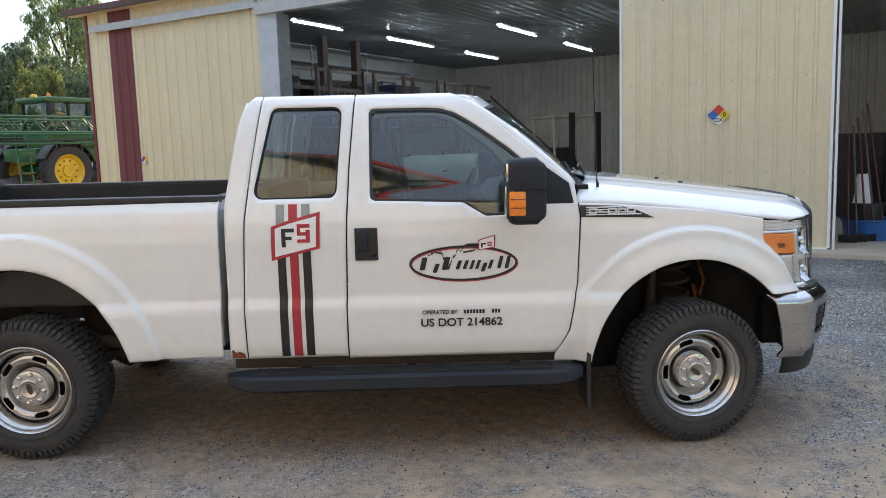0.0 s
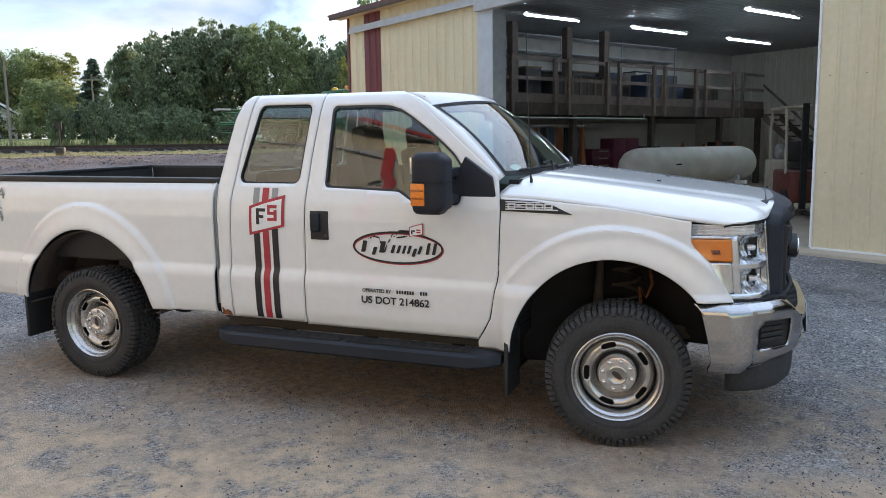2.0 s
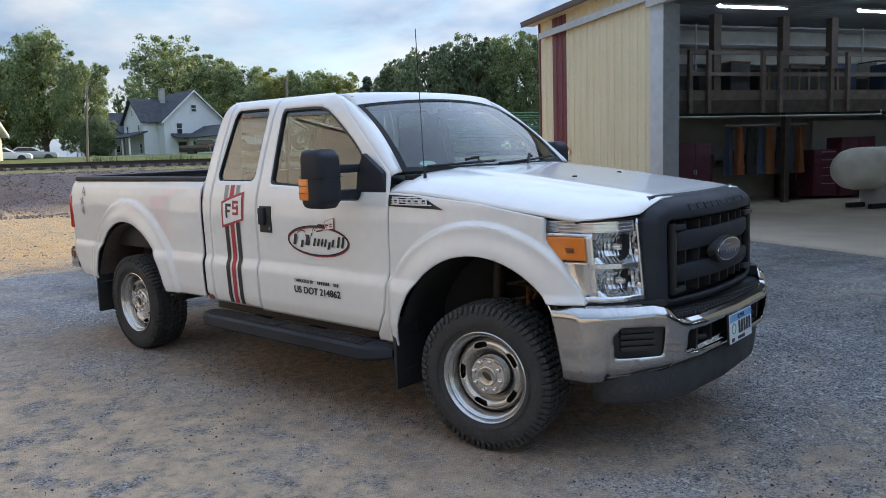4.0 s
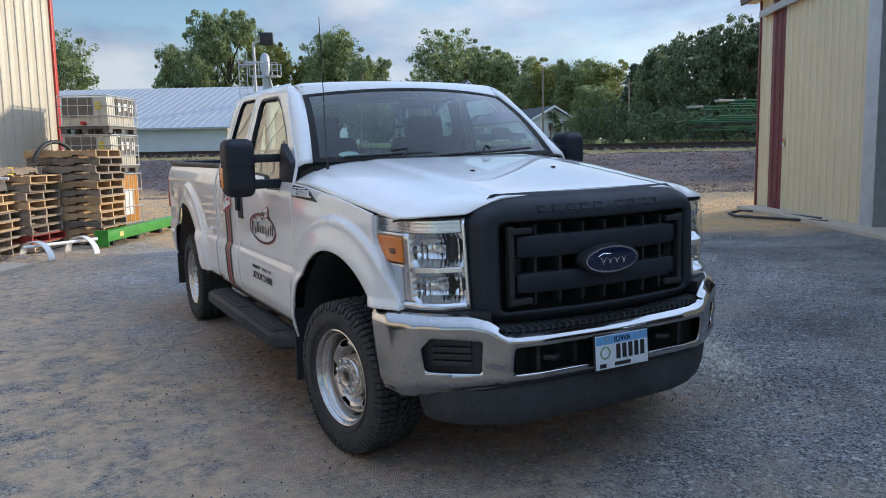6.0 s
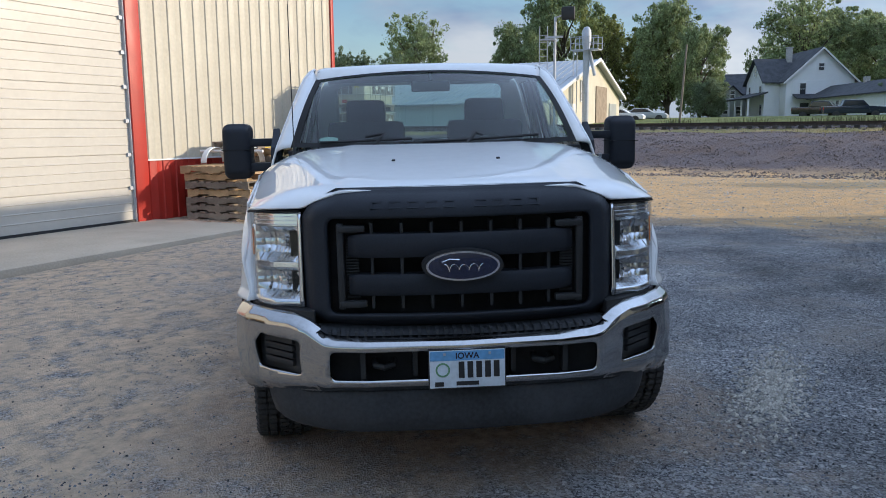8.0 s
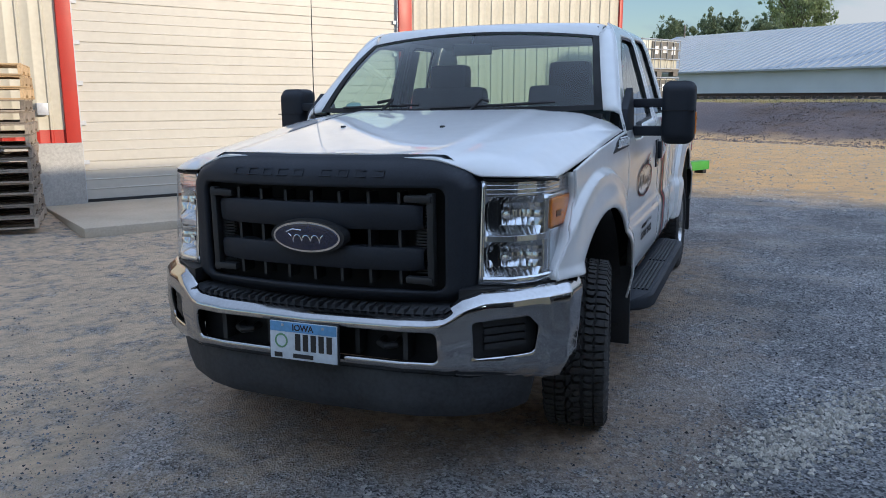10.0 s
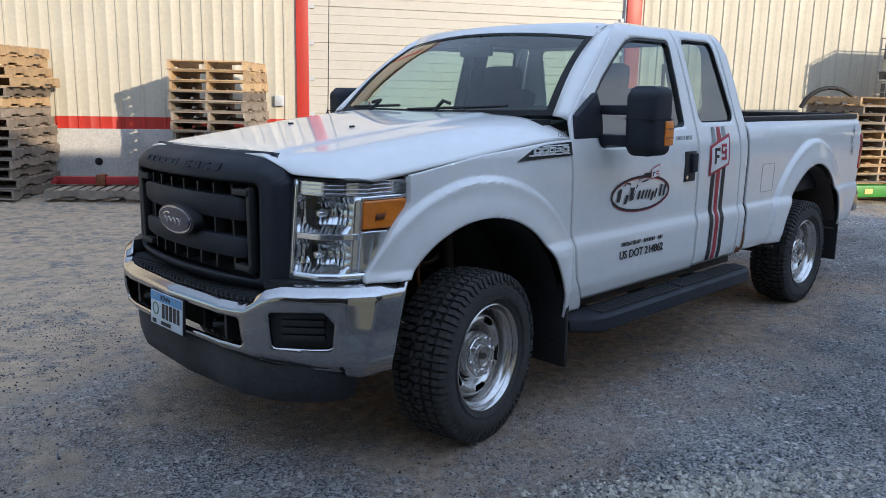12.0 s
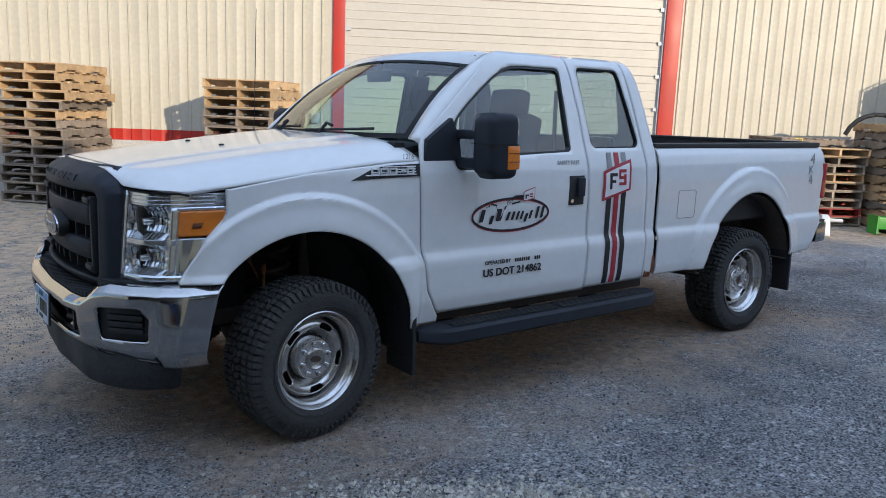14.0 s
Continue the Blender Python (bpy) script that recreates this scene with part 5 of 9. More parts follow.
    for sy in (-1, 1):
        part("side_mesh", boxes((gx(0.46) - 0.062, gx(0.46) - 0.058, sy * 0.415, sy * 0.465, 0.835, 1.135), *[(gx(0.46) - 0.06, gx(0.46) - 0.04, sy * 0.415, sy * 0.465, z, z + 0.006) for z in [0.84 + 0.012 * i for i in range(24)]]), M_BLACK, gr_parent, "fine ribbed grille edge")
    # raised blocks in place of the lettering above the bars
    for k in range(9):
        bm = bmesh.new()
        y = -0.335 + k * 0.072 + (0.05 if k > 4 else 0.0)
        z = 1.222
        x = gx(y) + tilt(z) + 0.0005
        m = Matrix.Translation((x, y, z)) @ Matrix.Rotation(radians(-32), 4, "Y")
        box(bm, -0.004, 0.0014, -0.024, 0.024, -0.016, -0.010, m=m)
        box(bm, -0.004, 0.0014, -0.024, 0.024, 0.010, 0.016, m=m)
        box(bm, -0.004, 0.0014, -0.024, -0.016, -0.010, 0.010, m=m)
        if k % 2 == 0:
            box(bm, -0.004, 0.0014, 0.016, 0.024, -0.010, 0.010, m=m)
        part("embossed_letter", bm, M_GREYPL, gr_parent, "embossed charcoal block")
    # oval emblem
    def oval(bm, a, b, x0, x1, seg=48, dome=0.0):
        r = []
        for k in range(seg):
            th = 2 * math.pi * k / seg
            r.append(bm.verts.new((x0, a * math.cos(th), b * math.sin(th))))
        r2 = [bm.verts.new((x1, v.co.y * 0.985, v.co.z * 0.985)) for v in r]
        r3 = [bm.verts.new((x1 + dome, v.co.y * 0.6, v.co.z * 0.6)) for v in r]
        for p, q in ((r, r2), (r2, r3)):
            for k in range(seg):
                bm.faces.new((p[k], p[(k + 1) % seg], q[(k + 1) % seg], q[k]))
        bm.faces.new(r3)
        return bm
    at = pose(0.905, 0, 0.978, 0, 2, 0)
    part("emblem_ring", oval(bmesh.new(), 0.165, 0.068, -0.03, 0.016), M_BLACK, gr_parent, "black emblem base", at=at)
    part("emblem_ring", oval(bmesh.new(), 0.150, 0.061, 0.0, 0.022), M_CHROME, gr_parent, "chrome emblem rim", at=at)
    part("emblem", oval(bmesh.new(), 0.140, 0.053, 0.015, 0.0255, dome=0.003), M_BLUE, gr_parent, "dark blue oval emblem", at=at)
    bm = bmesh.new()
    script = []
    for k in range(49):
        f = k / 48
        script.append((0.0285, -0.075 + 0.155 * f + 0.006 * math.sin(f * 25), -0.004 + (0.012 + 0.012 * (abs(f - 0.5) * 2) ** 3) * math.cos(f * 25) * (1 if 0.08 < f < 0.95 else 0.6)))
    tube(bm, script, 0.0022, 5)
    tube(bm, [(0.0285, -0.085, 0.018), (0.0285, -0.055, 0.030), (0.0285, -0.015, 0.027)], 0.0026, 5)
    part("emblem_flourish", bm, M_CHROME, gr_parent, "plain chrome flourish", at=at)

    for s in (-1, 1):
        make_lamp(s)


def lamp_surface(s, a, z, inset=0.0):
    """Across the lamp from the grille (a = 0) round to the fender (a = 1)."""
    y = 0.652 + lerp_table([(0.0, 0.0), (0.45, 0.130), (0.75, 0.198), (1.0, 0.256)], a)
    xe = lerp_table([(0.80, 0.575), (0.84, 0.565), (0.985, 0.475), (1.075, 0.390), (1.20, 0.378)], z)
    x = lerp_table([(0.0, 0.752), (0.45, 0.712), (0.75, 0.645), (0.88, 0.58), (1.0, xe)], a)
    x = max(x, xe) if a < 1 else xe
    x -= 0.10 * (z - 0.80)
    n = Vector((0.78, s * 0.6, 0)).normalized()
    return Vector((x, s * y, z)) - n * inset + (Vector((0.03, 0, 0)) if a < 0.9 else Vector())


def make_lamp(s):
    lamp = new("headlight")
    lamp.parent = truck
    lamp["label"] = "clear stacked headlight with amber corner"

    def shell(name, a0, a1, z0, z1, inset, material, label="", na=16, nz=12, t=0.0):
        bm = bmesh.new()
        gr = [[bm.verts.new(lamp_surface(s, a0 + (a1 - a0) * i / na, z0 + (z1 - z0) * j / nz, inset)) for i in range(na + 1)] for j in range(nz + 1)]
        for j in range(nz):
            for i in range(na):
                bm.faces.new((gr[j][i], gr[j][i + 1], gr[j + 1][i + 1], gr[j + 1][i]))
        ob = part(name, bm, material, lamp, label, angle=50)
        if t:
            solid(ob, t)
        return ob
    shell("lens", 0.0, 1.0, 0.80, 1.19, 0.0, M_LENS, "clear polycarbonate lens")
    shell("housing", 0.0, 1.0, 0.79, 1.195, 0.11, M_DARK, "dark lamp housing")
    # stepped chrome brow
    shell("chrome_brow", 0.03, 0.98, 1.128, 1.186, 0.020, M_LAMPREF, "chrome brow", t=0.006)
    for k in range(3):
        shell("chrome_rib", 0.03, 0.98, 1.137 + k * 0.016, 1.141 + k * 0.016, 0.014, M_LAMPREF, nz=1, t=0.004)
    shell("divider", 0.05, 0.86, 0.962, 0.985, 0.010, M_LAMPREF, "chrome divider", t=0.012)
    shell("inner_edge", 0.0, 0.055, 0.80, 1.19, 0.006, M_LAMPREF, "grey inner edge", na=2, t=0.008)
    shell("bottom_edge", 0.0, 0.95, 0.80, 0.832, 0.010, M_LAMPREF, nz=2, t=0.008)
    shell("chamber_edge", 0.80, 0.868, 0.825, 1.13, 0.012, M_LAMPREF, "chrome chamber edge", na=3, t=0.012)
    shell("side_chrome", 0.85, 0.985, 0.83, 0.995, 0.022, M_BOWL, "chrome side reflector", t=0.006)
    shell("turn_lens", 0.872, 0.984, 1.000, 1.110, 0.008, M_AMBER, "amber turn lens", t=0.008)
    shell("turn_bulb", 0.90, 0.93, 1.035, 1.058, 0.002, M_RUST, "darker bulb behind the amber", nz=2, t=0.003)
    shell("turn_rim", 0.85, 0.99, 1.112, 1.128, 0.010, M_LAMPREF, nz=2, t=0.008)
    # two faceted chambers
    rng = random.Random(12)
    for z0, z1, name in ((0.985, 1.130, "reflector"), (0.830, 0.964, "reflector")):
        bm = bmesh.new()
        na, nz = 11, 5
        deep = {}
        for i in range(na + 1):
            for j in range(nz + 1):
                u, v = 2 * i / na - 1, 2 * j / nz - 1
                bowl = (1 - abs(u) ** 3.0) * (1 - abs(v) ** 3.0)
                deep[i, j] = 0.014 + 0.075 * bowl
        for i in range(na):
            for j in range(nz):
                # every facet is a small cushion of its own
                c = [lamp_surface(s, 0.055 + 0.745 * (i + a) / na, z0 + (z1 - z0) * (j + b) / nz, deep[i + a, j + b]) for a, b in ((0, 0), (1, 0), (1, 1), (0, 1))]
                nrm = (c[1] - c[0]).cross(c[3] - c[0]).normalized() * (0.0035 * rng.uniform(0.4, 1.3))
                if nrm.x < 0:
                    nrm = -nrm
                lift = rng.uniform(-0.003, 0.003)
                rows = []
                for b in range(4):
                    row = []
                    for a in range(5):
                        x, y = a / 4, b / 3
                        q = c[0].lerp(c[1], x).lerp(c[3].lerp(c[2], x), y)
                        row.append(bm.verts.new(q + nrm * (math.sin(math.pi * x) + 0.5 * math.sin(math.pi * y)) + Vector((lift * (x - 0.5) * 2, 0, 0))))
                    rows.append(row)
                for r0, r1 in zip(rows, rows[1:]):
                    for a in range(4):
                        bm.faces.new((r0[a], r0[a + 1], r1[a + 1], r1[a]))
        part(name, bm, M_BOWL, lamp, "faceted chrome reflector", angle=40)
        c = lamp_surface(s, 0.40, (z0 + z1) / 2, 0.062)
        bm = lathe(bmesh.new(), [(0.0005, 0.0), (0.013, 0.002), (0.016, 0.010), (0.016, 0.040)], 16, axis="z")
        bmesh.ops.transform(bm, matrix=Matrix.Translation(c + Vector((0.022, 0, 0))) @ Matrix.Rotation(radians(-90), 4, "Y"), verts=bm.verts)
        part("bulb", bm, M_LAMPREF, lamp, "chrome bulb shield")


M_LAMPREF = mat("lamp_chrome", (0.80, 0.81, 0.83), 0.16, 0.9, vary=0.06, scale=20, grain=60, bump=0.03, bump_scale=30)
M_BOWL = mat("lamp_bowl", (0.70, 0.71, 0.72), 0.20, 1.0, vary=0.04, scale=20, grain=60)
make_front()


def make_bumper():
    # plan line of the bumper's face: side to side
    def bx(y):
        a = abs(y)
        return lerp_table([(0.0, 0.976), (0.40, 0.962), (0.55, 0.933), (0.66, 0.88), (0.80, 0.785), (0.90, 0.68), (0.955, 0.57), (0.965, 0.44)], a)
    ztop = lambda y: lerp_table([(0.0, 0.695), (0.50, 0.70), (0.56, 0.708), (0.64, 0.765), (0.70, 0.785), (0.97, 0.790)], abs(y))
    zbot = lambda y: 0.475 - 0.045 * smooth(0.45, 0.97, abs(y))
    slot = [(-0.515, 0.555), (-0.515, 0.625), (0.515, 0.625), (0.515, 0.555)]
    fog = lambda sg: [(sg * 0.678, 0.556), (sg * 0.672, 0.672), (sg * 0.825, 0.682), (sg * 0.850, 0.645), (sg * 0.842, 0.560)]
    bp = new("front_bumper")
    bp.parent = truck
    bp["label"] = "chrome front bumper with number plate"
    # spread the columns evenly along the face, so that the wrapped ends stay fine
    tab, acc, prev = [(0.0, 0.0)], 0.0, None
    for i in range(401):
        y = 0.966 * i / 400
        p = Vector((bx(y), y))
        if prev is not None:
            acc += (p - prev).length
            tab.append((acc, y))
        prev = p
    tot = acc
    where = lambda a, t: ((lambda y: (y, zbot(y) + (ztop(y) - zbot(y)) * t))(math.copysign(lerp_table(tab, abs(2 * a - 1) * tot), 2 * a - 1)))
    hole = lambda p: min(sd_poly(p, slot, 0.025), sd_poly(p, fog(-1), 0.014), sd_poly(p, fog(1), 0.014))

    def b3(p):
        t = (p[1] - zbot(p[0])) / (ztop(p[0]) - zbot(p[0]))
        bulge = -0.045 * (1 - smooth(0.0, 0.22, t)) ** 1.5 - 0.045 * smooth(0.84, 1.0, t) ** 2 - 0.012 * smooth(0.55, 0.25, t)
        n = Vector((1, 0.0)) if abs(p[0]) < 0.6 else Vector((0.75, math.copysign(0.65, p[0])))
        return (bx(p[0]) + bulge * n.x + 0.09 * (1 - t) * smooth(0.86, 0.966, abs(p[0])), p[0] + bulge * n.y, p[1])
    face = sheet("bumper_face", 190, 26, where, b3, hole, M_BUMPER, bp, 0, "scuffed chrome bumper face", angle=60)
    so = face.modifiers.new("thickness", "SOLIDIFY")
    so.thickness, so.offset = 0.016, 0.0
    # top pad, ribbed
    bm = bmesh.new()
    rows = []
    for k in range(61):
        y = -0.60 + 1.2 * k / 60
        rows.append([bm.verts.new((bx(y) - 0.040, y, ztop(y) - 0.004)), bm.verts.new((0.80, y * 0.98, 0.735))])
    for r0, r1 in zip(rows, rows[1:]):
        bm.faces.new((r0[0], r1[0], r1[1], r0[1]))
    pad = part("bumper_pad", bm, M_DUSTPL, bp, "ribbed charcoal bumper pad")
    solid(pad, 0.01)
    for y in [-0.54 + 0.036 * i for i in range(31)]:
        part("pad_rib", boxes((0.845, bx(y) - 0.045, y - 0.006, y + 0.006, 0.705, 0.722)), M_DUSTPL, bp)
    for sg in (-1, 1):
        part("bumper_filler", prism(bmesh.new(), [(0.46, sg * 0.60), (0.86, sg * 0.60), (0.83, sg * 0.66), (0.72, sg * 0.80), (0.60, sg * 0.885), (0.46, sg * 0.90)], 0.74, 0.797, "xy"), M_BLACK, bp, "black filler under the lamp")
        bm = bmesh.new()
        cy = sg * 0.75
        m = Matrix.Translation((bx(0.75) - 0.035, cy, 0.634)) @ Matrix.Rotation(radians(sg * 42), 4, "Z")
        box(bm, -0.02, -0.004, -0.135, 0.135, -0.095, 0.085, bevel=0.003, m=m)
        for k in range(4):
            box(bm, -0.006, 0.014, -0.085, 0.085, -0.062 + k * 0.030, -0.038 + k * 0.030, bevel=0.004, m=m)
        part("fog_cover", bm, M_BLACK, bp, "black slatted fog lamp blank")
    part("slot_backing", boxes((0.84, 0.86, -0.56, 0.56, 0.50, 0.68)), M_DARK, bp)
    for sg in (-1, 1):
        bm = tube(bmesh.new(), [(0.86, sg * 0.36, 0.585), (0.905, sg * 0.36, 0.578), (0.93, sg * 0.325, 0.576), (0.905, sg * 0.29, 0.578), (0.86, sg * 0.29, 0.585)], 0.014, 8)
        part("tow_hook", bm, M_BLACK, bp, "black tow hook")
        part("slot_web", boxes((0.86, 0.915, sg * 0.19, sg * 0.21, 0.53, 0.65)), M_BLACK, bp)
        part("slot_web", boxes((0.86, 0.93, sg * 0.40, sg * 0.42, 0.53, 0.65)), M_BLACK, bp)
    # air dam
    bm = bmesh.new()
    rows = []
    for k in range(49):
        y = -0.84 + 1.68 * k / 48
        a = abs(y)
        x = lerp_table([(0.0, 0.938), (0.45, 0.913), (0.60, 0.868), (0.75, 0.785), (0.81, 0.725), (0.84, 0.665)], a)
        up = 0.012 * smooth(0.66, 0.84, a)
        rows.append([bm.verts.new(v) for v in ((x - 0.02, y, 0.50), (x - 0.004, y * 0.99, 0.44), (x - 0.006, y * 0.975, 0.36 + up), (x - 0.016, y * 0.96, 0.310 + up), (x - 0.034, y * 0.945, 0.288 + up), (x - 0.07, y * 0.93, 0.280 + up))])
    for r, at in ((rows[0], 0), (rows[-1], len(rows) + 1)):
        rows.insert(at, [bm.verts.new((r[1].co.x - 0.09, v.co.y * 0.985, v.co.z)) for v in r])
    for r0, r1 in zip(rows, rows[1:]):
        for q in range(5):
            bm.faces.new((r0[q], r1[q], r1[q + 1], r0[q + 1]))
    solid(part("air_dam", bm, M_DUSTPL, bp, "dusty black air dam"), 0.012)
    # number plate, its writing as plain bars
    pl = pose(0.988, 0.003, 0.575, 0, -3, 0)
    part("plate_frame", boxes((-0.012, 0.0, -0.155, 0.155, -0.081, 0.081), bevel=0.004), M_BLACK, bp, "black plate frame", at=pl)
    plm = mat("plate_white", (0.66, 0.72, 0.78), 0.4, vary=0.1, scale=12)
    part("number_plate", boxes((-0.002, 0.004, -0.150, 0.150, -0.075, 0.075), bevel=0.002), plm, bp, "white and blue number plate with plain bars", at=pl)
    part("plate_band", boxes((0.0035, 0.0052, -0.148, 0.148, 0.035, 0.073)), mat("plate_blue", (0.16, 0.38, 0.66), 0.4), bp, at=pl)
    for r in [(0.004, 0.006, -0.035 + k * 0.035, -0.012 + k * 0.035, -0.036, 0.030) for k in range(5)] + [(0.004, 0.006, -0.045, 0.045, -0.066, -0.050), (0.004, 0.006, -0.13, -0.095, -0.068, -0.05)]:
        part("plate_bar", boxes(r), M_DECALBLK, bp, at=pl)
    text_on("plate_lettering", "IOWA", 0.034, M_BLUE, bp, pl @ Matrix.Translation((0.006, 0, 0.053)) @ Matrix.Rotation(math.pi / 2, 4, "Z") @ Matrix.Rotation(math.pi / 2, 4, "X"), "dark blue lettering", 0.0008, 0.0006)
    bm = lathe(bmesh.new(), [(0.022, 0.0), (0.029, 0.0), (0.029, 0.0015), (0.022, 0.0015)], 28, closed=True)
    part("plate_seal", bm, mat("plate_green", (0.16, 0.33, 0.18), 0.5), bp, at=pl @ pose(0.0045, -0.098, -0.002, 0, 0, -90))
    for y in (-0.09, 0.09):
        part("plate_screw", boxes((0.004, 0.008, y - 0.005, y + 0.005, 0.056, 0.066)), M_STEEL, bp, at=pl)


make_bumper()


# ---- decals: on each flank they read from left to right ----
def decal(name, s, xc, zc, poly, material, parent, rad=0.0, off=0.004, res=0.012, ring=0.0, label=""):
    """A thin film that follows the flank. poly in reading direction and up, from (xc, zc)."""
    d = -s
    qs, zs = [p[0] for p in poly], [p[1] for p in poly]
    a, b, c, e = min(qs) - rad, max(qs) + rad, min(zs) - rad, max(zs) + rad
    where = lambda i, j: (a + (b - a) * i, c + (e - c) * j)
    if ring:
        hole = lambda p: ring / 2 - abs(sd_poly(p, poly, rad) + ring / 2)
    else:
        hole = lambda p: -sd_poly(p, poly, rad)
    ob = sheet(name, max(3, int((b - a) / res)), max(3, int((e - c) / res)), where, lambda p: (xc + d * p[0], s * (side_y(xc + d * p[0], zc + p[1]) + off + 0.0062), zc + p[1]), hole, material, parent, 0, label)
    return ob


def rect(x0, x1, z0, z1, lean=0.0):
    return [(x0, z0), (x1, z0), (x1 + lean, z1), (x0 + lean, z1)]


def words(s, text, size, xc, zc, material, width=1.0, off=0.012, bold=0.0, label="", turn=0.0):
    y = s * (side_y(xc, zc) + off)
    at = Matrix.Translation((xc, y, zc)) @ (Matrix.Rotation(math.pi if s > 0 else 0, 4, "Z")) @ Matrix.Rotation(math.pi / 2, 4, "X") @ Matrix.Rotation(turn, 4, "Z")
    return text_on("lettering", text, size, material, truck, at, label, 0.0008, bold, width)


def make_decals(s):
    d = -s
    x0 = -2.262 if s < 0 else -2.058
    for q0, q1, m in ((0.0, 0.044, M_DECALBLK), (0.066, 0.112, M_DECALRED), (0.134, 0.178, M_DECALBLK)):
        decal("stripe", s, x0, 0.93, rect(q0, q1, -0.405, 0.30), m, truck, label="body stripe", off=0.003, res=0.025)
        decal("stripe", s, x0, 1.28, rect(q0, q1, -0.05, 0.060), M_DECALGRY if m is M_DECALBLK else m, truck, off=0.003, res=0.025)
    xl = -2.16 if s < 0 else -2.15
    flag = [(-0.13, -0.118), (-0.02, -0.092), (0.122, -0.058), (0.128, 0.132), (-0.03, 0.092), (-0.126, 0.060)]
    decal("flag_panel", s, xl, 1.165, [(q * 1.02, z * 1.02) for q, z in flag], M_DECALRED, truck, off=0.005, label="red-edged flag panel")
    decal("flag_field", s, xl, 1.165, [(q * 0.86, z * 0.84) for q, z in flag], M_DECALWHT, truck, off=0.007)
    for r in (rect(0.008, 0.076, -0.026, -0.008), rect(0.008, 0.026, 0.02, 0.06)):
        decal("flag_mark", s, xl, 1.165, r, M_DECALRED, truck, off=0.009, res=0.02)
    for name, q, m in (("flag_mark", -0.075, M_DECALBLK), ("flag_mark", 0.008, M_DECALRED)):
        k = 0.0 if m is M_DECALBLK else 0.022
        for r in (rect(q, q + 0.068, 0.030 + k, 0.050 + k), rect(q, q + 0.055, -0.010 + k, 0.008 + k), rect(q if m is M_DECALBLK else q + 0.046, (q if m is M_DECALBLK else q + 0.046) + 0.022, -0.048 + k, 0.03 + k * 0.5)):
            decal(name, s, xl, 1.165, r, m, truck, off=0.009, res=0.02)
    # oval company emblem in plain shapes
    xo, zo = -1.272, 1.008
    ell = [(0.288 * math.cos(2 * math.pi * k / 48), 0.090 * math.sin(2 * math.pi * k / 48)) for k in range(48)]
    decal("oval_ring", s, xo + d * 0.004, zo - 0.005, ell, M_DECALRED, truck, ring=0.013, rad=0.006, off=0.003, res=0.006, label="red shadow ring")
    decal("oval_ring", s, xo, zo, ell, M_DECALBLK, truck, ring=0.011, rad=0.005, off=0.005, res=0.006, label="black oval ring")
    gaps = (-0.235, -0.165, -0.115, -0.04, -0.002, 0.034, 0.066, 0.096, 0.134, 0.185, 0.225)
    for k, q in enumerate(gaps):
        wd = (0.045, 0.036, 0.05, 0.028, 0.026, 0.022, 0.022, 0.030, 0.024, 0.028, 0.030)[k]
        h = 0.062 if k in (0, 2, 9, 10) else 0.042
        lo = -0.030 if k not in (1, 7) else -0.045
        decal("emblem_mark", s, xo, zo, rect(q, q + wd * 0.50, lo, lo + h, 0.016), M_DECALBLK, truck, rad=0.003, off=0.006, res=0.006)
    for pts in ([(-0.19, 0.045), (-0.15, 0.062), (-0.115, 0.055), (-0.095, 0.0), (-0.083, -0.03), (-0.07, 0.0), (-0.03, 0.075), (0.02, 0.100), (0.15, 0.098)], [(-0.02, 0.062), (0.02, 0.10), (0.09, 0.095), (0.06, 0.068), (0.0, 0.058)]):
        for (a, b), (c, e) in zip(pts, pts[1:]):
            n = Vector((-(e - b), c - a)).normalized() * 0.0045
            decal("leaf_line", s, xo, zo, [(a + n.x, b + n.y), (c + n.x, e + n.y), (c - n.x, e - n.y), (a - n.x, b - n.y)], M_DECALBLK, truck, off=0.0055, res=0.05)
    small = [(0.082, 0.068), (0.172, 0.082), (0.172, 0.148), (0.082, 0.124)]
    decal("small_flag", s, xo, zo, small, M_DECALRED, truck, off=0.0065, res=0.02)
    decal("small_flag", s, xo, zo, [(0.127 + (q - 0.127) * 0.88, 0.105 + (z - 0.105) * 0.86) for q, z in small], M_DECALWHT, truck, off=0.008, res=0.02)
    for r, m in ((rect(0.096, 0.122, 0.098, 0.106), M_DECALBLK), (rect(0.096, 0.105, 0.082, 0.106), M_DECALBLK), (rect(0.130, 0.156, 0.104, 0.112), M_DECALRED), (rect(0.130, 0.156, 0.090, 0.098), M_DECALRED)):
        decal("small_mark", s, xo, zo, r, m, truck, off=0.0095, res=0.02)
    xt = -1.288
    words(s, "OPERATED BY", 0.030, xt - d * 0.118, 0.748, M_DECALBLK, 0.98, bold=0.0006, label="small black lettering")
    for q0, q1 in ((0.012, 0.145), (0.165, 0.225)):
        for k in range(int((q1 - q0) / 0.017)):
            decal("name_bar", s, xt, 0.748, rect(q0 + k * 0.017, q0 + k * 0.017 + 0.012, -0.010, 0.011), M_DECALBLK, truck, off=0.004, res=0.05)
    words(s, "US DOT 214862", 0.060, xt, 0.690, M_DECALBLK, 1.06, bold=0.0012, label="black lettering")
    if s > 0:
        words(s, "SAFETY PAYS", 0.034, -1.72, 1.285, M_DECALGRY, 0.92, bold=0.0005, label="grey lettering")
        words(s, "1216", 0.036, -0.565, 1.335, M_DECALGRY, 1.0, off=0.014, label="grey fleet number")
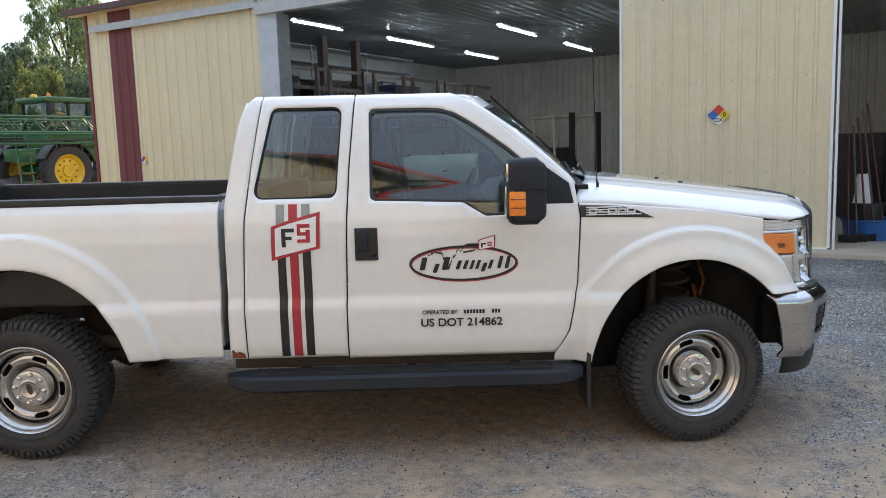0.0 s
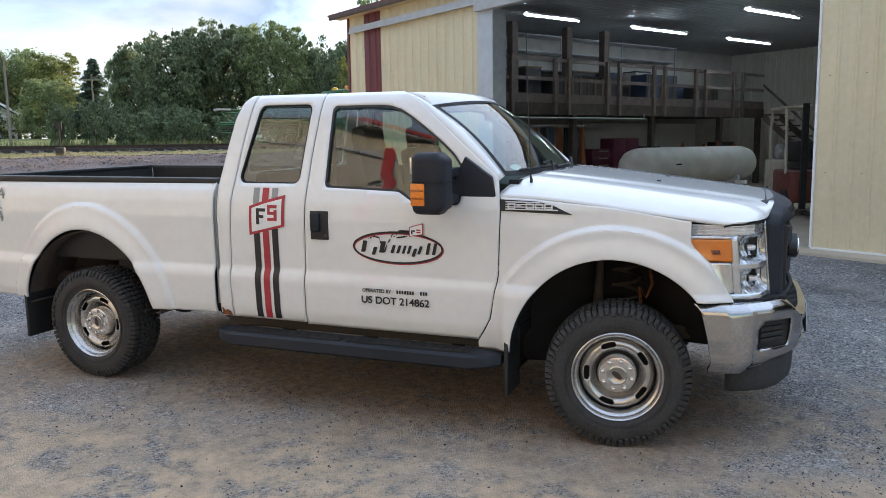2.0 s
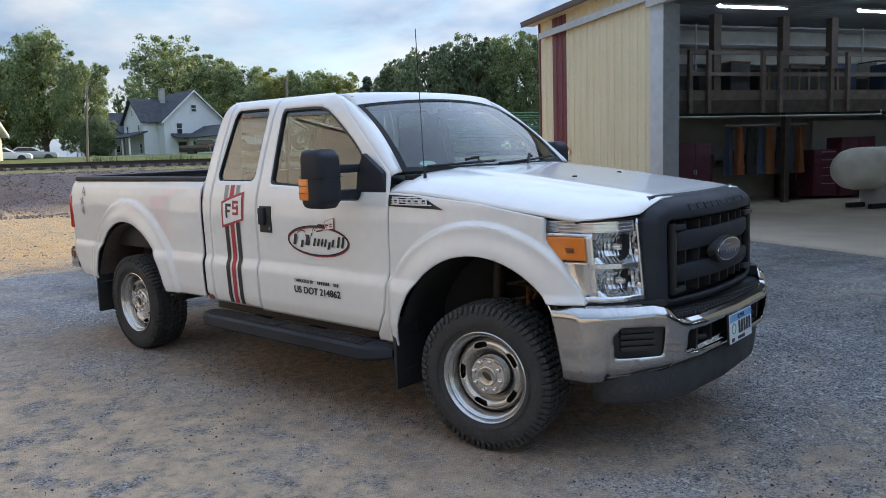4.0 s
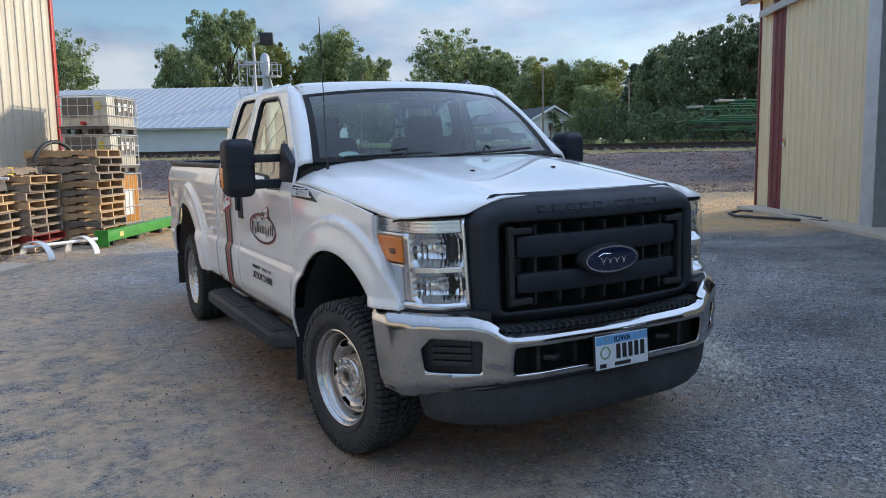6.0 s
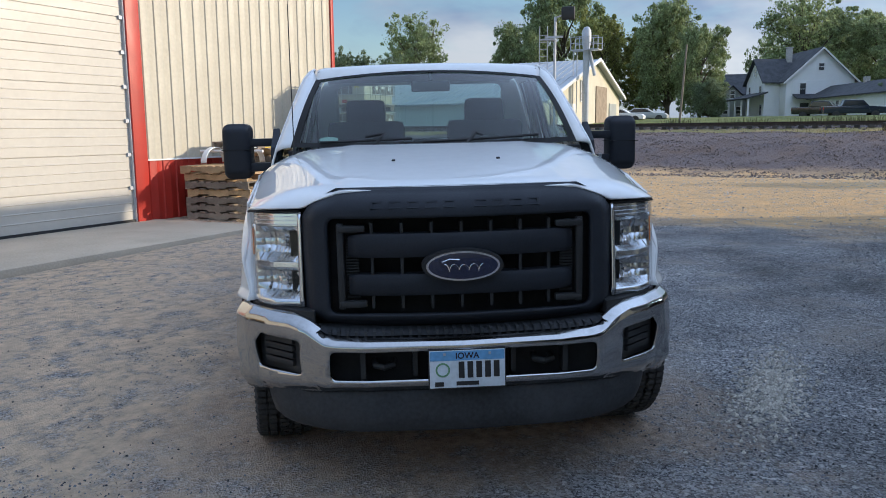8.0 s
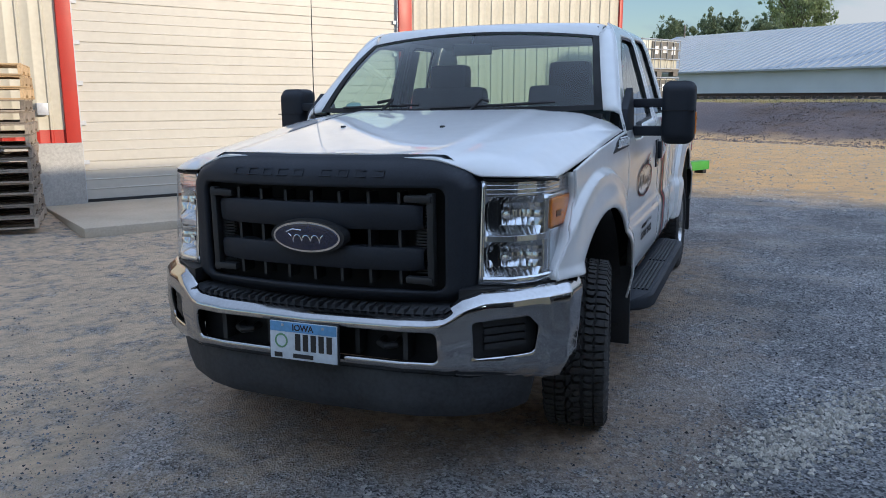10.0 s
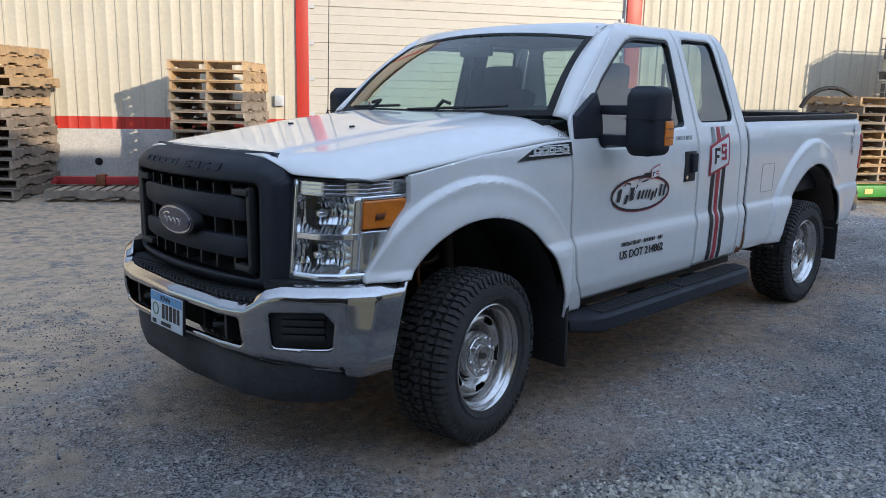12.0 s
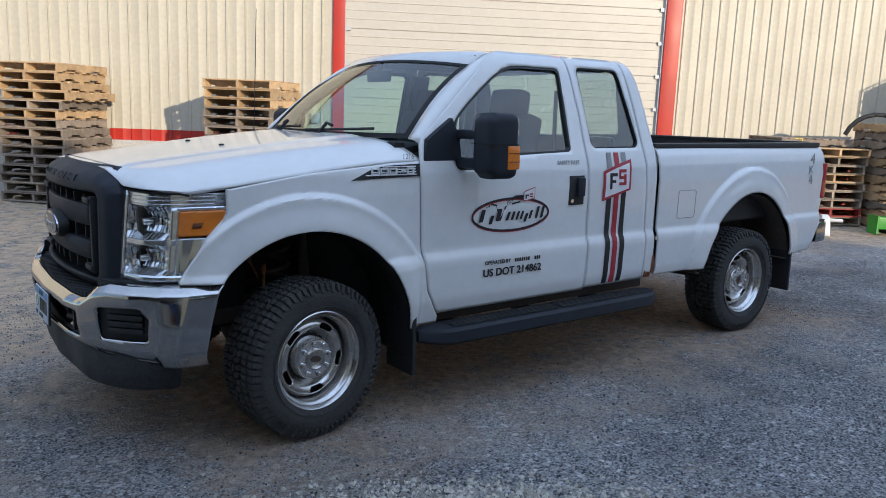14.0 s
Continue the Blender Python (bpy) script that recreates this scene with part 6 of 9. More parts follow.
        rim_strip("fuel_door_seam", s, [(-2.93, 0.91), (-2.93, 1.06), (-2.79, 1.06), (-2.79, 0.91)], 0.02, 0.003, M_DECALGRY, truck, proud=0.0075)
    for ch, q, z, size in (("4", 0.035, 1.262, 0.120), ("X", 0.0, 1.178, 0.085), ("4", 0.012, 1.098, 0.110)):
        words(s, ch, size, -4.42 + d * q, z, M_DECALGRY, 1.15, label="grey decal lettering", turn=0.12)
    # rust at the cab's lower rear corner
    decal("rust_patch", s, -2.50, 0.545, [(-0.035, -0.025), (0.04, -0.028), (0.035, 0.0), (0.01, 0.012), (-0.01, 0.005), (-0.03, 0.03)], M_RUST, truck, off=0.003, res=0.008, label="rust patch")
    if s > 0:
        decal("rust_patch", s, -2.55, 0.60, [(-0.02, -0.05), (0.012, -0.06), (0.010, 0.04), (-0.012, 0.085), (-0.02, 0.05)], M_RUST, truck, off=0.003, res=0.008, label="rust patch")


for s in (-1, 1):
    make_decals(s)


def make_cabin():
    # pillars between windscreen and door edges
    for s in (-1, 1):
        bm = bmesh.new()
        rows = []
        for k in range(17):
            t = k / 16
            q = s
            lo, hi = Vector((-0.515 - 0.135, q * 0.835, 1.417)), Vector((-1.075 - 0.115, q * 0.705, 1.843))
            p = lo.lerp(hi, t) + Vector((0.022 * math.sin(math.pi * t), 0, 0.028 * math.sin(math.pi * t)))
            z = 1.400 + (1.90 - 1.400) * t
            x = lerp_table(DOORFRONT, z) - 0.004
            o = Vector((x, s * (side_y(x, z) + 0.003), z))
            mid = p.lerp(o, 0.5) + Vector((0.012, s * 0.012, 0.008))
            rows.append([bm.verts.new(p + Vector((0.006, 0, 0.004))), bm.verts.new(mid), bm.verts.new(o)])
        for r0, r1 in zip(rows, rows[1:]):
            for i in range(2):
                bm.faces.new((r0[i], r0[i + 1], r1[i + 1], r1[i]))
        solid(part("windscreen_pillar", bm, M_PAINT, truck, "white windscreen pillar", angle=60), 0.01)
    # dashboard, wheel, seats
    bm = bmesh.new()
    prof = [(-0.62, 1.37), (-0.80, 1.395), (-1.00, 1.36), (-1.08, 1.28), (-1.08, 0.95), (-0.62, 0.95)]
    prism(bm, prof, -0.80, 0.80, "xz", bevel=0.02)
    part("dashboard", bm, M_DASH, truck, "dark vinyl dashboard")
    bm = bmesh.new()
    ring = [(-1.19 + 0.075 * math.sin(a), 0.40 + 0.185 * math.cos(a), 1.285 + 0.165 * math.sin(a)) for a in [2 * math.pi * k / 32 for k in range(33)]]
    tube(bm, ring, 0.014, 8)
    for a in (0.2, math.pi - 0.2, -math.pi / 2):
        tube(bm, [(-1.17, 0.40, 1.27), (-1.19 + 0.075 * math.sin(a), 0.40 + 0.185 * math.cos(a), 1.285 + 0.165 * math.sin(a))], 0.014, 6)
    tube(bm, [(-1.02, 0.40, 1.2), (-1.19, 0.40, 1.29)], 0.05, 12)
    part("steering_wheel", bm, M_DASH, truck, "black steering wheel")
    def seat(yc, x0):
        st = new("seat")
        st.parent = truck
        st["label"] = "dark grey cloth seat"
        bm = bmesh.new()
        box(bm, x0 - 0.02, x0 + 0.48, yc - 0.27, yc + 0.27, 0.82, 0.99, bevel=0.05)
        part("cushion", bm, M_SEAT, st)
        bm = bmesh.new()
        box(bm, -0.08, 0.06, -0.27, 0.27, 0.0, 0.66, bevel=0.05, m=Matrix.Translation((x0 - 0.05, yc, 0.92)) @ Matrix.Rotation(radians(-14), 4, "Y"))
        part("backrest", bm, M_SEAT, st)
        bm = bmesh.new()
        box(bm, -0.07, 0.05, -0.14, 0.14, 0.0, 0.21, bevel=0.045, m=Matrix.Translation((x0 - 0.20, yc, 1.505)) @ Matrix.Rotation(radians(-8), 4, "Y"))
        part("headrest", bm, M_SEAT, st)
        for dy in (-0.06, 0.06):
            part("headrest_post", tube(bmesh.new(), [(x0 - 0.19, yc + dy, 1.48), (x0 - 0.205, yc + dy, 1.58)], 0.007, 8), M_CHROME, st)
    seat(-0.42, -1.50)
    seat(0.42, -1.50)
    part("centre_console", boxes((-1.62, -1.05, -0.13, 0.13, 0.80, 1.12), bevel=0.04), M_SEAT, truck, "dark centre seat back")
    part("centre_headrest", boxes((-1.74, -1.62, -0.10, 0.10, 1.18, 1.44), bevel=0.03), M_SEAT, truck)
    part("rear_bench", boxes((-2.44, -2.34, -0.70, 0.70, 0.95, 1.42), (-2.42, -1.98, -0.70, 0.70, 0.75, 0.95), bevel=0.04), M_SEAT, truck, "dark rear bench")
    part("headliner", boxes((-2.40, -1.20, -0.70, 0.70, 1.865, 1.88)), mat("headliner_cloth", (0.30, 0.30, 0.29), 0.9), truck)
    for s in (-1, 1):
        part("door_card", boxes((-1.90, -0.72, s * 0.875, s * 0.90, 0.60, 1.315), bevel=0.01), M_DASH, truck, "dark door card")
        part("belt", boxes((-1.80, -1.775, s * 0.765, s * 0.775, 1.0, 1.70)), M_BLACK, truck, "black seat belt")
        # B-pillar trim with slots
        part("pillar_trim", prism(bmesh.new(), [(s * 0.86, 0.95), (s * 0.865, 1.40), (s * 0.765, 1.82), (s * 0.74, 1.82), (s * 0.835, 1.40), (s * 0.83, 0.95)], -1.935, -1.80, "yz"), M_DASH, truck)
    bm = bmesh.new()
    box(bm, -1.02, -0.985, -0.12, 0.12, 1.735, 1.80, bevel=0.012)
    tube(bm, [(-1.0, 0, 1.80), (-1.03, 0, 1.86)], 0.012, 8)
    part("rearview_mirror", bm, M_BLACK, truck, "black rear-view mirror")
    # wipers and aerial
    for y0, y1, yb in ((-0.66, -0.14, -0.36), (-0.08, 0.60, 0.16)):
        bm = bmesh.new()
        def on(y, lift):
            q = y / 0.83
            return (-0.545 - 0.135 * q * q + 0.018 + lift * 0.6, y, 1.430 + 0.012 * q * q + lift)
        tube(bm, [on(y0 + (y1 - y0) * k / 8, 0.008 + 0.02 * k / 8) for k in range(9)], 0.008, 6)
        tube(bm, [(-0.47, yb, 1.415), on(yb + 0.06, 0.055), on((y0 + y1) / 2, 0.040)], 0.010, 6)
        part("wiper", bm, M_BLACK, truck, "black windscreen wiper")
    part("aerial", tube(bmesh.new(), [(-0.50, -0.80, 1.375), (-0.50, -0.80, 1.40), (-0.505, -0.80, 1.43), (-0.535, -0.80, 2.20)], [0.010, 0.009, 0.003, 0.0022], 8), M_BLACK, truck, "thin black aerial")
    bm = bmesh.new()
    c = []
    for k in range(24):
        a = 2 * math.pi * k / 24
        t = 0.11 + 0.030 * math.sin(a)
        q = (-0.60 + 0.055 * math.cos(a)) / 0.80
        lo, hi = Vector((-0.515 - 0.135 * q * q, q * 0.835, 1.405)), Vector((-1.075 - 0.115 * q * q, q * 0.705, 1.85))
        p = lo.lerp(hi, t) + Vector((0.022 * math.sin(math.pi * t) - 0.004, 0, 0.028 * math.sin(math.pi * t) - 0.004))
        c.append(bm.verts.new(p))
    bm.faces.new(c)
    part("windscreen_sticker", bm, mat("sticker_pale", (0.45, 0.55, 0.52), 0.5), truck, "pale oval sticker")


make_cabin()


def shift_cab_to_view(ob):
    """Shifts the cab's middle and the bed's front end ahead along x, shaped to fit the camera's view."""
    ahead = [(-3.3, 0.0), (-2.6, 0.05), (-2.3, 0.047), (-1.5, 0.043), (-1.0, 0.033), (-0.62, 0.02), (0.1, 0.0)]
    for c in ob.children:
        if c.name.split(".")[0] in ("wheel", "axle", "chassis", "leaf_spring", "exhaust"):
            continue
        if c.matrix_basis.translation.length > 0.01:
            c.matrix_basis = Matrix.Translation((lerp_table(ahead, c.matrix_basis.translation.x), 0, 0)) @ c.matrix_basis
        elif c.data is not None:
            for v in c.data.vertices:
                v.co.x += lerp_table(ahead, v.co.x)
        shift_cab_to_view(c)


shift_cab_to_view(truck)


# ---- pallets ----
def pallet_kind(material, label):
    """A pallet 1.22 long and 1.02 deep of three stringers and boards; returned far below, to be copied."""
    p = thing("pallet", label, "pallet", group="stacked wooden pallets")
    rng = random.Random(len(label))
    st = bmesh.new()
    # notched stringer
    prism(st, [(-0.61, 0.016), (-0.42, 0.016), (-0.40, 0.045), (-0.20, 0.045), (-0.18, 0.016), (0.18, 0.016), (0.20, 0.045), (0.40, 0.045), (0.42, 0.016), (0.61, 0.016), (0.61, 0.112), (-0.61, 0.112)], -0.019, 0.019, "xz")
    first = part("stringer", st, material, p, at=pose(0, -0.49, 0))
    for y in (0.0, 0.49):
        share("stringer", first, p, pose(0, y, 0))
    b = part("deck_board", boxes((-0.048, 0.048, -0.51, 0.51, 0.112, 0.130), bevel=0.002), material, p, at=pose(-0.56, 0, 0))
    for k in range(1, 9):
        share("deck_board", b, p, pose(-0.56 + k * 0.14 + rng.uniform(-0.01, 0.01), rng.uniform(-0.008, 0.008), 0, 0, 0, rng.uniform(-0.7, 0.7)))
    for k in range(5):
        share("base_board", b, p, pose(-0.56 + k * 0.28 + rng.uniform(-0.01, 0.01), rng.uniform(-0.008, 0.008), -0.114))
    return p


P_GREY = pallet_kind(M_WOOD, "weathered grey wooden pallet in a stack")
P_NEW = pallet_kind(M_WOODNEW, "fresh light wooden pallet in a stack")
P_RED = pallet_kind(mat("red_pallet_paint", (0.33, 0.045, 0.04), 0.7, vary=0.2), "red painted wooden pallet in a stack")
for p in (P_GREY, P_NEW, P_RED):
    p["spare"] = 1
used = {}


def put_pallet(kind, m):
    if kind.name not in used:
        used[kind.name] = 1
        kind.matrix_basis = m
        return kind
    return copy_thing(kind, m)


def stack(u, v, turn, kinds, seed, loose=0.03, z0=0.02, shift=None):
    rng = random.Random(seed)
    for k, kind in enumerate(kinds):
        du, dv = rng.uniform(-loose, loose), rng.uniform(-loose, loose)
        if shift:
            a, b = shift(k)
            du, dv = du + a, dv + b
        m = yard(u + du, v + dv, z0 + k * 0.1335, turn + rng.uniform(-1.5, 1.5)) @ (pose(0, 0, 0, 0, 0, 180) if rng.random() < 0.5 else Matrix())
        put_pallet(kind, m)


G, N, R = P_GREY, P_NEW, P_RED
# by the cream shed's left bay
stack(0.92, -7.55, 76, [G] * 10 + [G, N, N, N], 3, 0.025)
stack(3.95, -8.02, 77, [G] * 9 + [N, G, N, N, N, N], 8, 0.045, shift=lambda k: (-0.10 if k == 11 else 0.0, 0.0))
# by the shed's corner
stack(-7.05, -7.80, 100, [G, G, G, N, G, N, N], 11, 0.03, shift=lambda k: (0.10 if k == 6 else 0.0, 0.0))
stack(-8.02, -7.72, 92, [G, R, G, G, G, N, G, G, N], 5, 0.03)
stack(-7.80, -7.85, 2, [G], 6, 0.02, z0=0.02 + 9 * 0.1335)
stack(-9.20, -7.18, 92, [N, N, G, N, N, N, G, N, G, G, G, N], 9, 0.03)
put_pallet(P_GREY, yard(2.58, -7.75, 0.02, -5))


def make_yard_things():
    # red implement beam on a flat pallet
    red = thing("implement_beam", "red painted steel implement beam lying on a pallet", "machine part", yard(2.58, -7.75, 0.15, -5))
    M_RED2 = mat("implement_red", (0.36, 0.02, 0.025), 0.5, vary=0.2, scale=6)
    part("beam", boxes((-0.62, 0.62, -0.05, 0.05, 0.02, 0.13), bevel=0.012), M_RED2, red)
    part("bracket", boxes((-0.06, 0.06, -0.08, 0.08, 0.0, 0.16), bevel=0.01), M_RUST, red)
    part("end_lug", tube(bmesh.new(), [(-0.60, 0.0, 0.07), (-0.60, 0.16, 0.07)], 0.035, 12), M_RED2, red)
    part("end_lug", tube(bmesh.new(), [(0.60, 0.0, 0.07), (0.60, 0.14, 0.07)], 0.035, 12), M_RED2, red)
    part("end_plate", boxes((-0.72, -0.61, -0.09, 0.09, 0.0, 0.15), bevel=0.01), M_RED2, red)
    # pipe outlets in the concrete base
    for u, z in ((2.75, 0.42), (1.98, 0.22)):
        o = thing("pipe_outlet", "dark round pipe opening in the concrete base wall", "pipe", yard(u, -8.545, z))
        part("collar", lathe(bmesh.new(), [(0.045, -0.01), (0.055, 0.0), (0.055, 0.012), (0.045, 0.012), (0.04, -0.02)], 20), M_DARK, o)
        part("bore", lathe(bmesh.new(), [(0.0, 0.006), (0.046, 0.006)], 20), M_DARK, o)
    # intermediate bulk containers, three high
    M_CAGE = mat("cage_steel", (0.55, 0.56, 0.57), 0.4, 0.7, vary=0.1)
    M_PALE = mat("milky_plastic", (0.62, 0.60, 0.50), 0.4, vary=0.08)
    M_AMB = mat("amber_plastic", (0.60, 0.27, 0.045), 0.4, vary=0.15, scale=3)
    M_DKP = mat("grey_plastic", (0.13, 0.125, 0.115), 0.5, vary=0.1)
    def ibc(u, v, z, turn, h, body, panel_mat, label):
        t = thing("bulk_container", label, "bulk container", yard(u, v, z, turn), group="stacked bulk containers")
        part("bottle", boxes((-0.555, 0.555, -0.455, 0.455, 0.13, h - 0.03), bevel=0.05), body, t)
        part("pallet_base", boxes((-0.58, 0.58, -0.48, 0.48, 0.085, 0.13), *[(x - 0.07, x + 0.07, y - 0.06, y + 0.06, 0.0, 0.09) for x in (-0.5, 0, 0.5) for y in (-0.41, 0, 0.41)]), M_DKP, t)
        for zz in [0.14] + [0.14 + (h - 0.16) * k / 3 for k in (1, 2, 3)]:
            bm = bmesh.new()
            r = [(-0.59, -0.49, zz), (0.59, -0.49, zz), (0.59, 0.49, zz), (-0.59, 0.49, zz), (-0.59, -0.49, zz)]
            for a, b in zip(r, r[1:]):
                tube(bm, [a, b], 0.011, 6)
            part("cage_hoop", bm, M_CAGE, t)
        for k in range(7):
            x = -0.58 + 1.16 * k / 6
            for y in (-0.49, 0.49):
                part("cage_bar", tube(bmesh.new(), [(x, y, 0.12), (x, y, h)], 0.009, 6), M_CAGE, t)
        for k in range(1, 5):
            y = -0.48 + 0.96 * k / 5
            for x in (-0.59, 0.59):
                part("cage_bar", tube(bmesh.new(), [(x, y, 0.12), (x, y, h)], 0.009, 6), M_CAGE, t)
        if panel_mat:
            part("side_panel", boxes((0.57, 0.585, -0.40, 0.17, h * 0.46, h - 0.06)), panel_mat, t, "dark label panel")
            part("side_panel", boxes((-0.55, 0.25, 0.46, 0.475, h * 0.46, h - 0.06)), panel_mat, t, "dark label panel")
            for k in range(3):
                part("label_sheet", boxes((-0.45 + 0.26 * k, -0.33 + 0.26 * k, 0.474, 0.479, h * 0.58 + 0.03 * (k % 2), h * 0.80)), M_DECALWHT, t, "white paper label")
        else:
            part("label_sheet", boxes((-0.2, 0.2, 0.456, 0.470, 0.30, 0.80)), M_DECALWHT, t, "pale label panel")
            part("side_panel", boxes((0.555, 0.565, -0.05, 0.25, 0.30, 0.78)), M_DECALWHT, t, "pale label panel")
        part("filler_cap", lathe(bmesh.new(), [(0.0, h), (0.08, h), (0.085, h - 0.04)], 20, "z"), M_DKP, t)
        part("sticker", boxes((0.585, 0.590, 0.24, 0.34, h * 0.62, h * 0.80)), mat("yellow_sticker", (0.75, 0.62, 0.03), 0.5), t, "yellow sticker") if panel_mat else None
        part("valve", tube(bmesh.new(), [(0.56, 0.0, 0.19), (0.66, 0.0, 0.19)], 0.035, 12), mat("valve_red", (0.5, 0.05, 0.03), 0.5), t, "red drain valve")
        return t
    ibc(-10.80, -7.48, 0.06, 0, 1.12, M_AMB, None, "amber caged plastic bulk container on the ground")
    ibc(-10.82, -7.50, 1.19, 1, 0.74, M_PALE, M_DKP, "milky caged bulk container with dark panels in a stack")
    ibc(-10.80, -7.49, 1.94, -1, 0.72, M_PALE, M_DKP, "milky caged bulk container with dark panels on top of a stack")
    # green implement beam on the ground
    M_GRN = mat("implement_green", (0.05, 0.30, 0.035), 0.45, vary=0.15, scale=4)
    g = thing("green_beam", "green painted steel implement beam on the gravel", "machine part", yard(-9.95, -6.38, 0.02, 2))
    part("beam", boxes((-1.72, 1.72, -0.09, 0.09, 0.07, 0.25), bevel=0.012), M_GRN, g)
    for x in (-1.55, -0.6, 0.5, 1.5):
        part("foot", boxes((x - 0.06, x + 0.06, -0.10, 0.10, 0.0, 0.075), bevel=0.008), M_DARK, g)
    part("end_plate", boxes((1.72, 1.75, -0.11, 0.11, 0.0, 0.27)), M_GRN, g)
    part("decal_plate", boxes((1.1, 1.25, 0.09, 0.096, 0.12, 0.2)), mat("plate_yellow", (0.7, 0.6, 0.2), 0.5), g, "yellowish plate")
    # white fender hoops, one pair on the ground and one on the pallets
    M_WHT = mat("fender_white", (0.78, 0.78, 0.77), 0.35, vary=0.04)
    def hoops(u, v, z, turn, label):
        t = thing("fender_pair", label, "fender", yard(u, v, z, turn), group="white fender pairs")
        for y in (-0.38, 0.38):
            bm = bmesh.new()
            rows = []
            for k in range(21):
                a = math.pi * k / 20
                rows.append([bm.verts.new((0.34 * math.cos(a), y + dy, 0.27 * math.sin(a) + dz)) for dy, dz in ((-0.055, -0.012), (-0.045, 0.0), (0.045, 0.0), (0.055, -0.012))])
            for r0, r1 in zip(rows, rows[1:]):
                for q in range(3):
                    bm.faces.new((r0[q], r1[q], r1[q + 1], r0[q + 1]))
            solid(part("hoop", bm, M_WHT, t), 0.012)
        part("cross_bar", tube(bmesh.new(), [(0.05, -0.62, 0.20), (0.05, 0.62, 0.20)], 0.025, 10), M_WHT, t)
    hoops(-7.05, -6.40, 0.02, 65, "white curved plastic fender pair on the gravel")
    hoops(-7.05, -7.75, 0.99, 10, "white curved plastic fender pair on a pallet stack")
    # hose over the stack and yellow strap frame
    h = thing("hose", "thick black hose arched over the pallet stack", "hose", yard(-8.9, -7.2, 0))
    part("hose_run", tube(bmesh.new(), [(0.62 - 0.46 * (1 - math.cos(0.28 * k)), -0.25 + 0.03 * k, 1.24 + 0.52 * math.sin(0.28 * k) ** 0.8) for k in range(1, 11)], 0.036, 12), M_BLACK, h)
    y = thing("strap_frame", "small yellow plastic frame on a pallet", "strap", yard(-7.45, -7.33, 1.235))
    part("frame", boxes((-0.10, 0.10, 0.0, 0.012, 0.0, 0.018), (-0.10, 0.10, 0.0, 0.012, 0.10, 0.118), (-0.10, -0.082, 0.0, 0.012, 0.0, 0.118), (0.082, 0.10, 0.0, 0.012, 0.0, 0.118)), mat("strap_yellow", (0.75, 0.55, 0.02), 0.5), y)
    # black hose and plank at the tan shed's corner
    h2 = thing("hose", "black rubber hose lying at the shed corner", "hose", yard(0, 0, 0))
    part("hose_run", tube(bmesh.new(), [(-9.7, 6.0, 0.14), (-10.8, 5.7, 0.10), (-12.1, 5.2, 0.06), (-12.9, 5.3, 0.05), (-13.3, 5.7, 0.07), (-12.6, 5.9, 0.10), (-11.5, 6.0, 0.12), (-10.2, 6.1, 0.15)], 0.028, 10), M_BLACK, h2)
    pk = thing("plank", "weathered short wooden frame lying on the gravel", "plank", yard(-14.7, 3.6, 0.03, 80))
    part("board", boxes((-0.5, 0.5, -0.30, -0.20, 0.0, 0.05)), M_WOOD, pk)
    part("board", boxes((-0.5, 0.5, 0.20, 0.30, 0.0, 0.05)), M_WOOD, pk)
    part("board", boxes((-0.45, -0.35, -0.30, 0.30, 0.05, 0.08)), M_WOOD, pk)
    part("board", boxes((0.35, 0.45, -0.30, 0.30, 0.05, 0.08)), M_WOOD, pk)
    # hazard diamonds
    def diamond(size, m0, label):
        t = thing("hazard_sign", label, "sign", m0)
        h = size / 2
        for (a, b), c, w in (((0, 1), (0.62, 0.05, 0.04), "red quarter"), ((-1, 0), (0.05, 0.14, 0.45), "blue quarter"), ((1, 0), (0.80, 0.62, 0.03), "yellow quarter"), ((0, -1), (0.8, 0.8, 0.8), "white quarter")):
            cx, cz = a * h / 2, b * h / 2
            part("quarter", prism(bmesh.new(), [(cx, cz - h / 2), (cx + h / 2, cz), (cx, cz + h / 2), (cx - h / 2, cz)], -0.004, 0.0, "xz"), mat("sign_" + w.split()[0], c, 0.45, vary=0.12, scale=20), t, w)
        if size > 0.2:
            for ch, x, zz, q in (("OX", 0, -h * 0.48, 0.075), ("0", h * 0.5, 0, 0.085), ("1", -h * 0.5, 0, 0.06), ("0", 0, h * 0.5, 0.05)):
                if ch == "1" or zz > 0:
                    continue
                text_on("lettering", ch, q, M_DECALBLK, t, pose(x, -0.006, zz, 90, 0, 0), depth=0.001, bold=0.001)
    diamond(0.30, S1 @ pose(-0.72, -0.135, 2.03), "red, blue, yellow and white hazard diamond on the tan door")
    diamond(0.20, S1 @ pose(-12.55, -0.035, 1.62), "small faded hazard diamond on the tan wall")


make_yard_things()


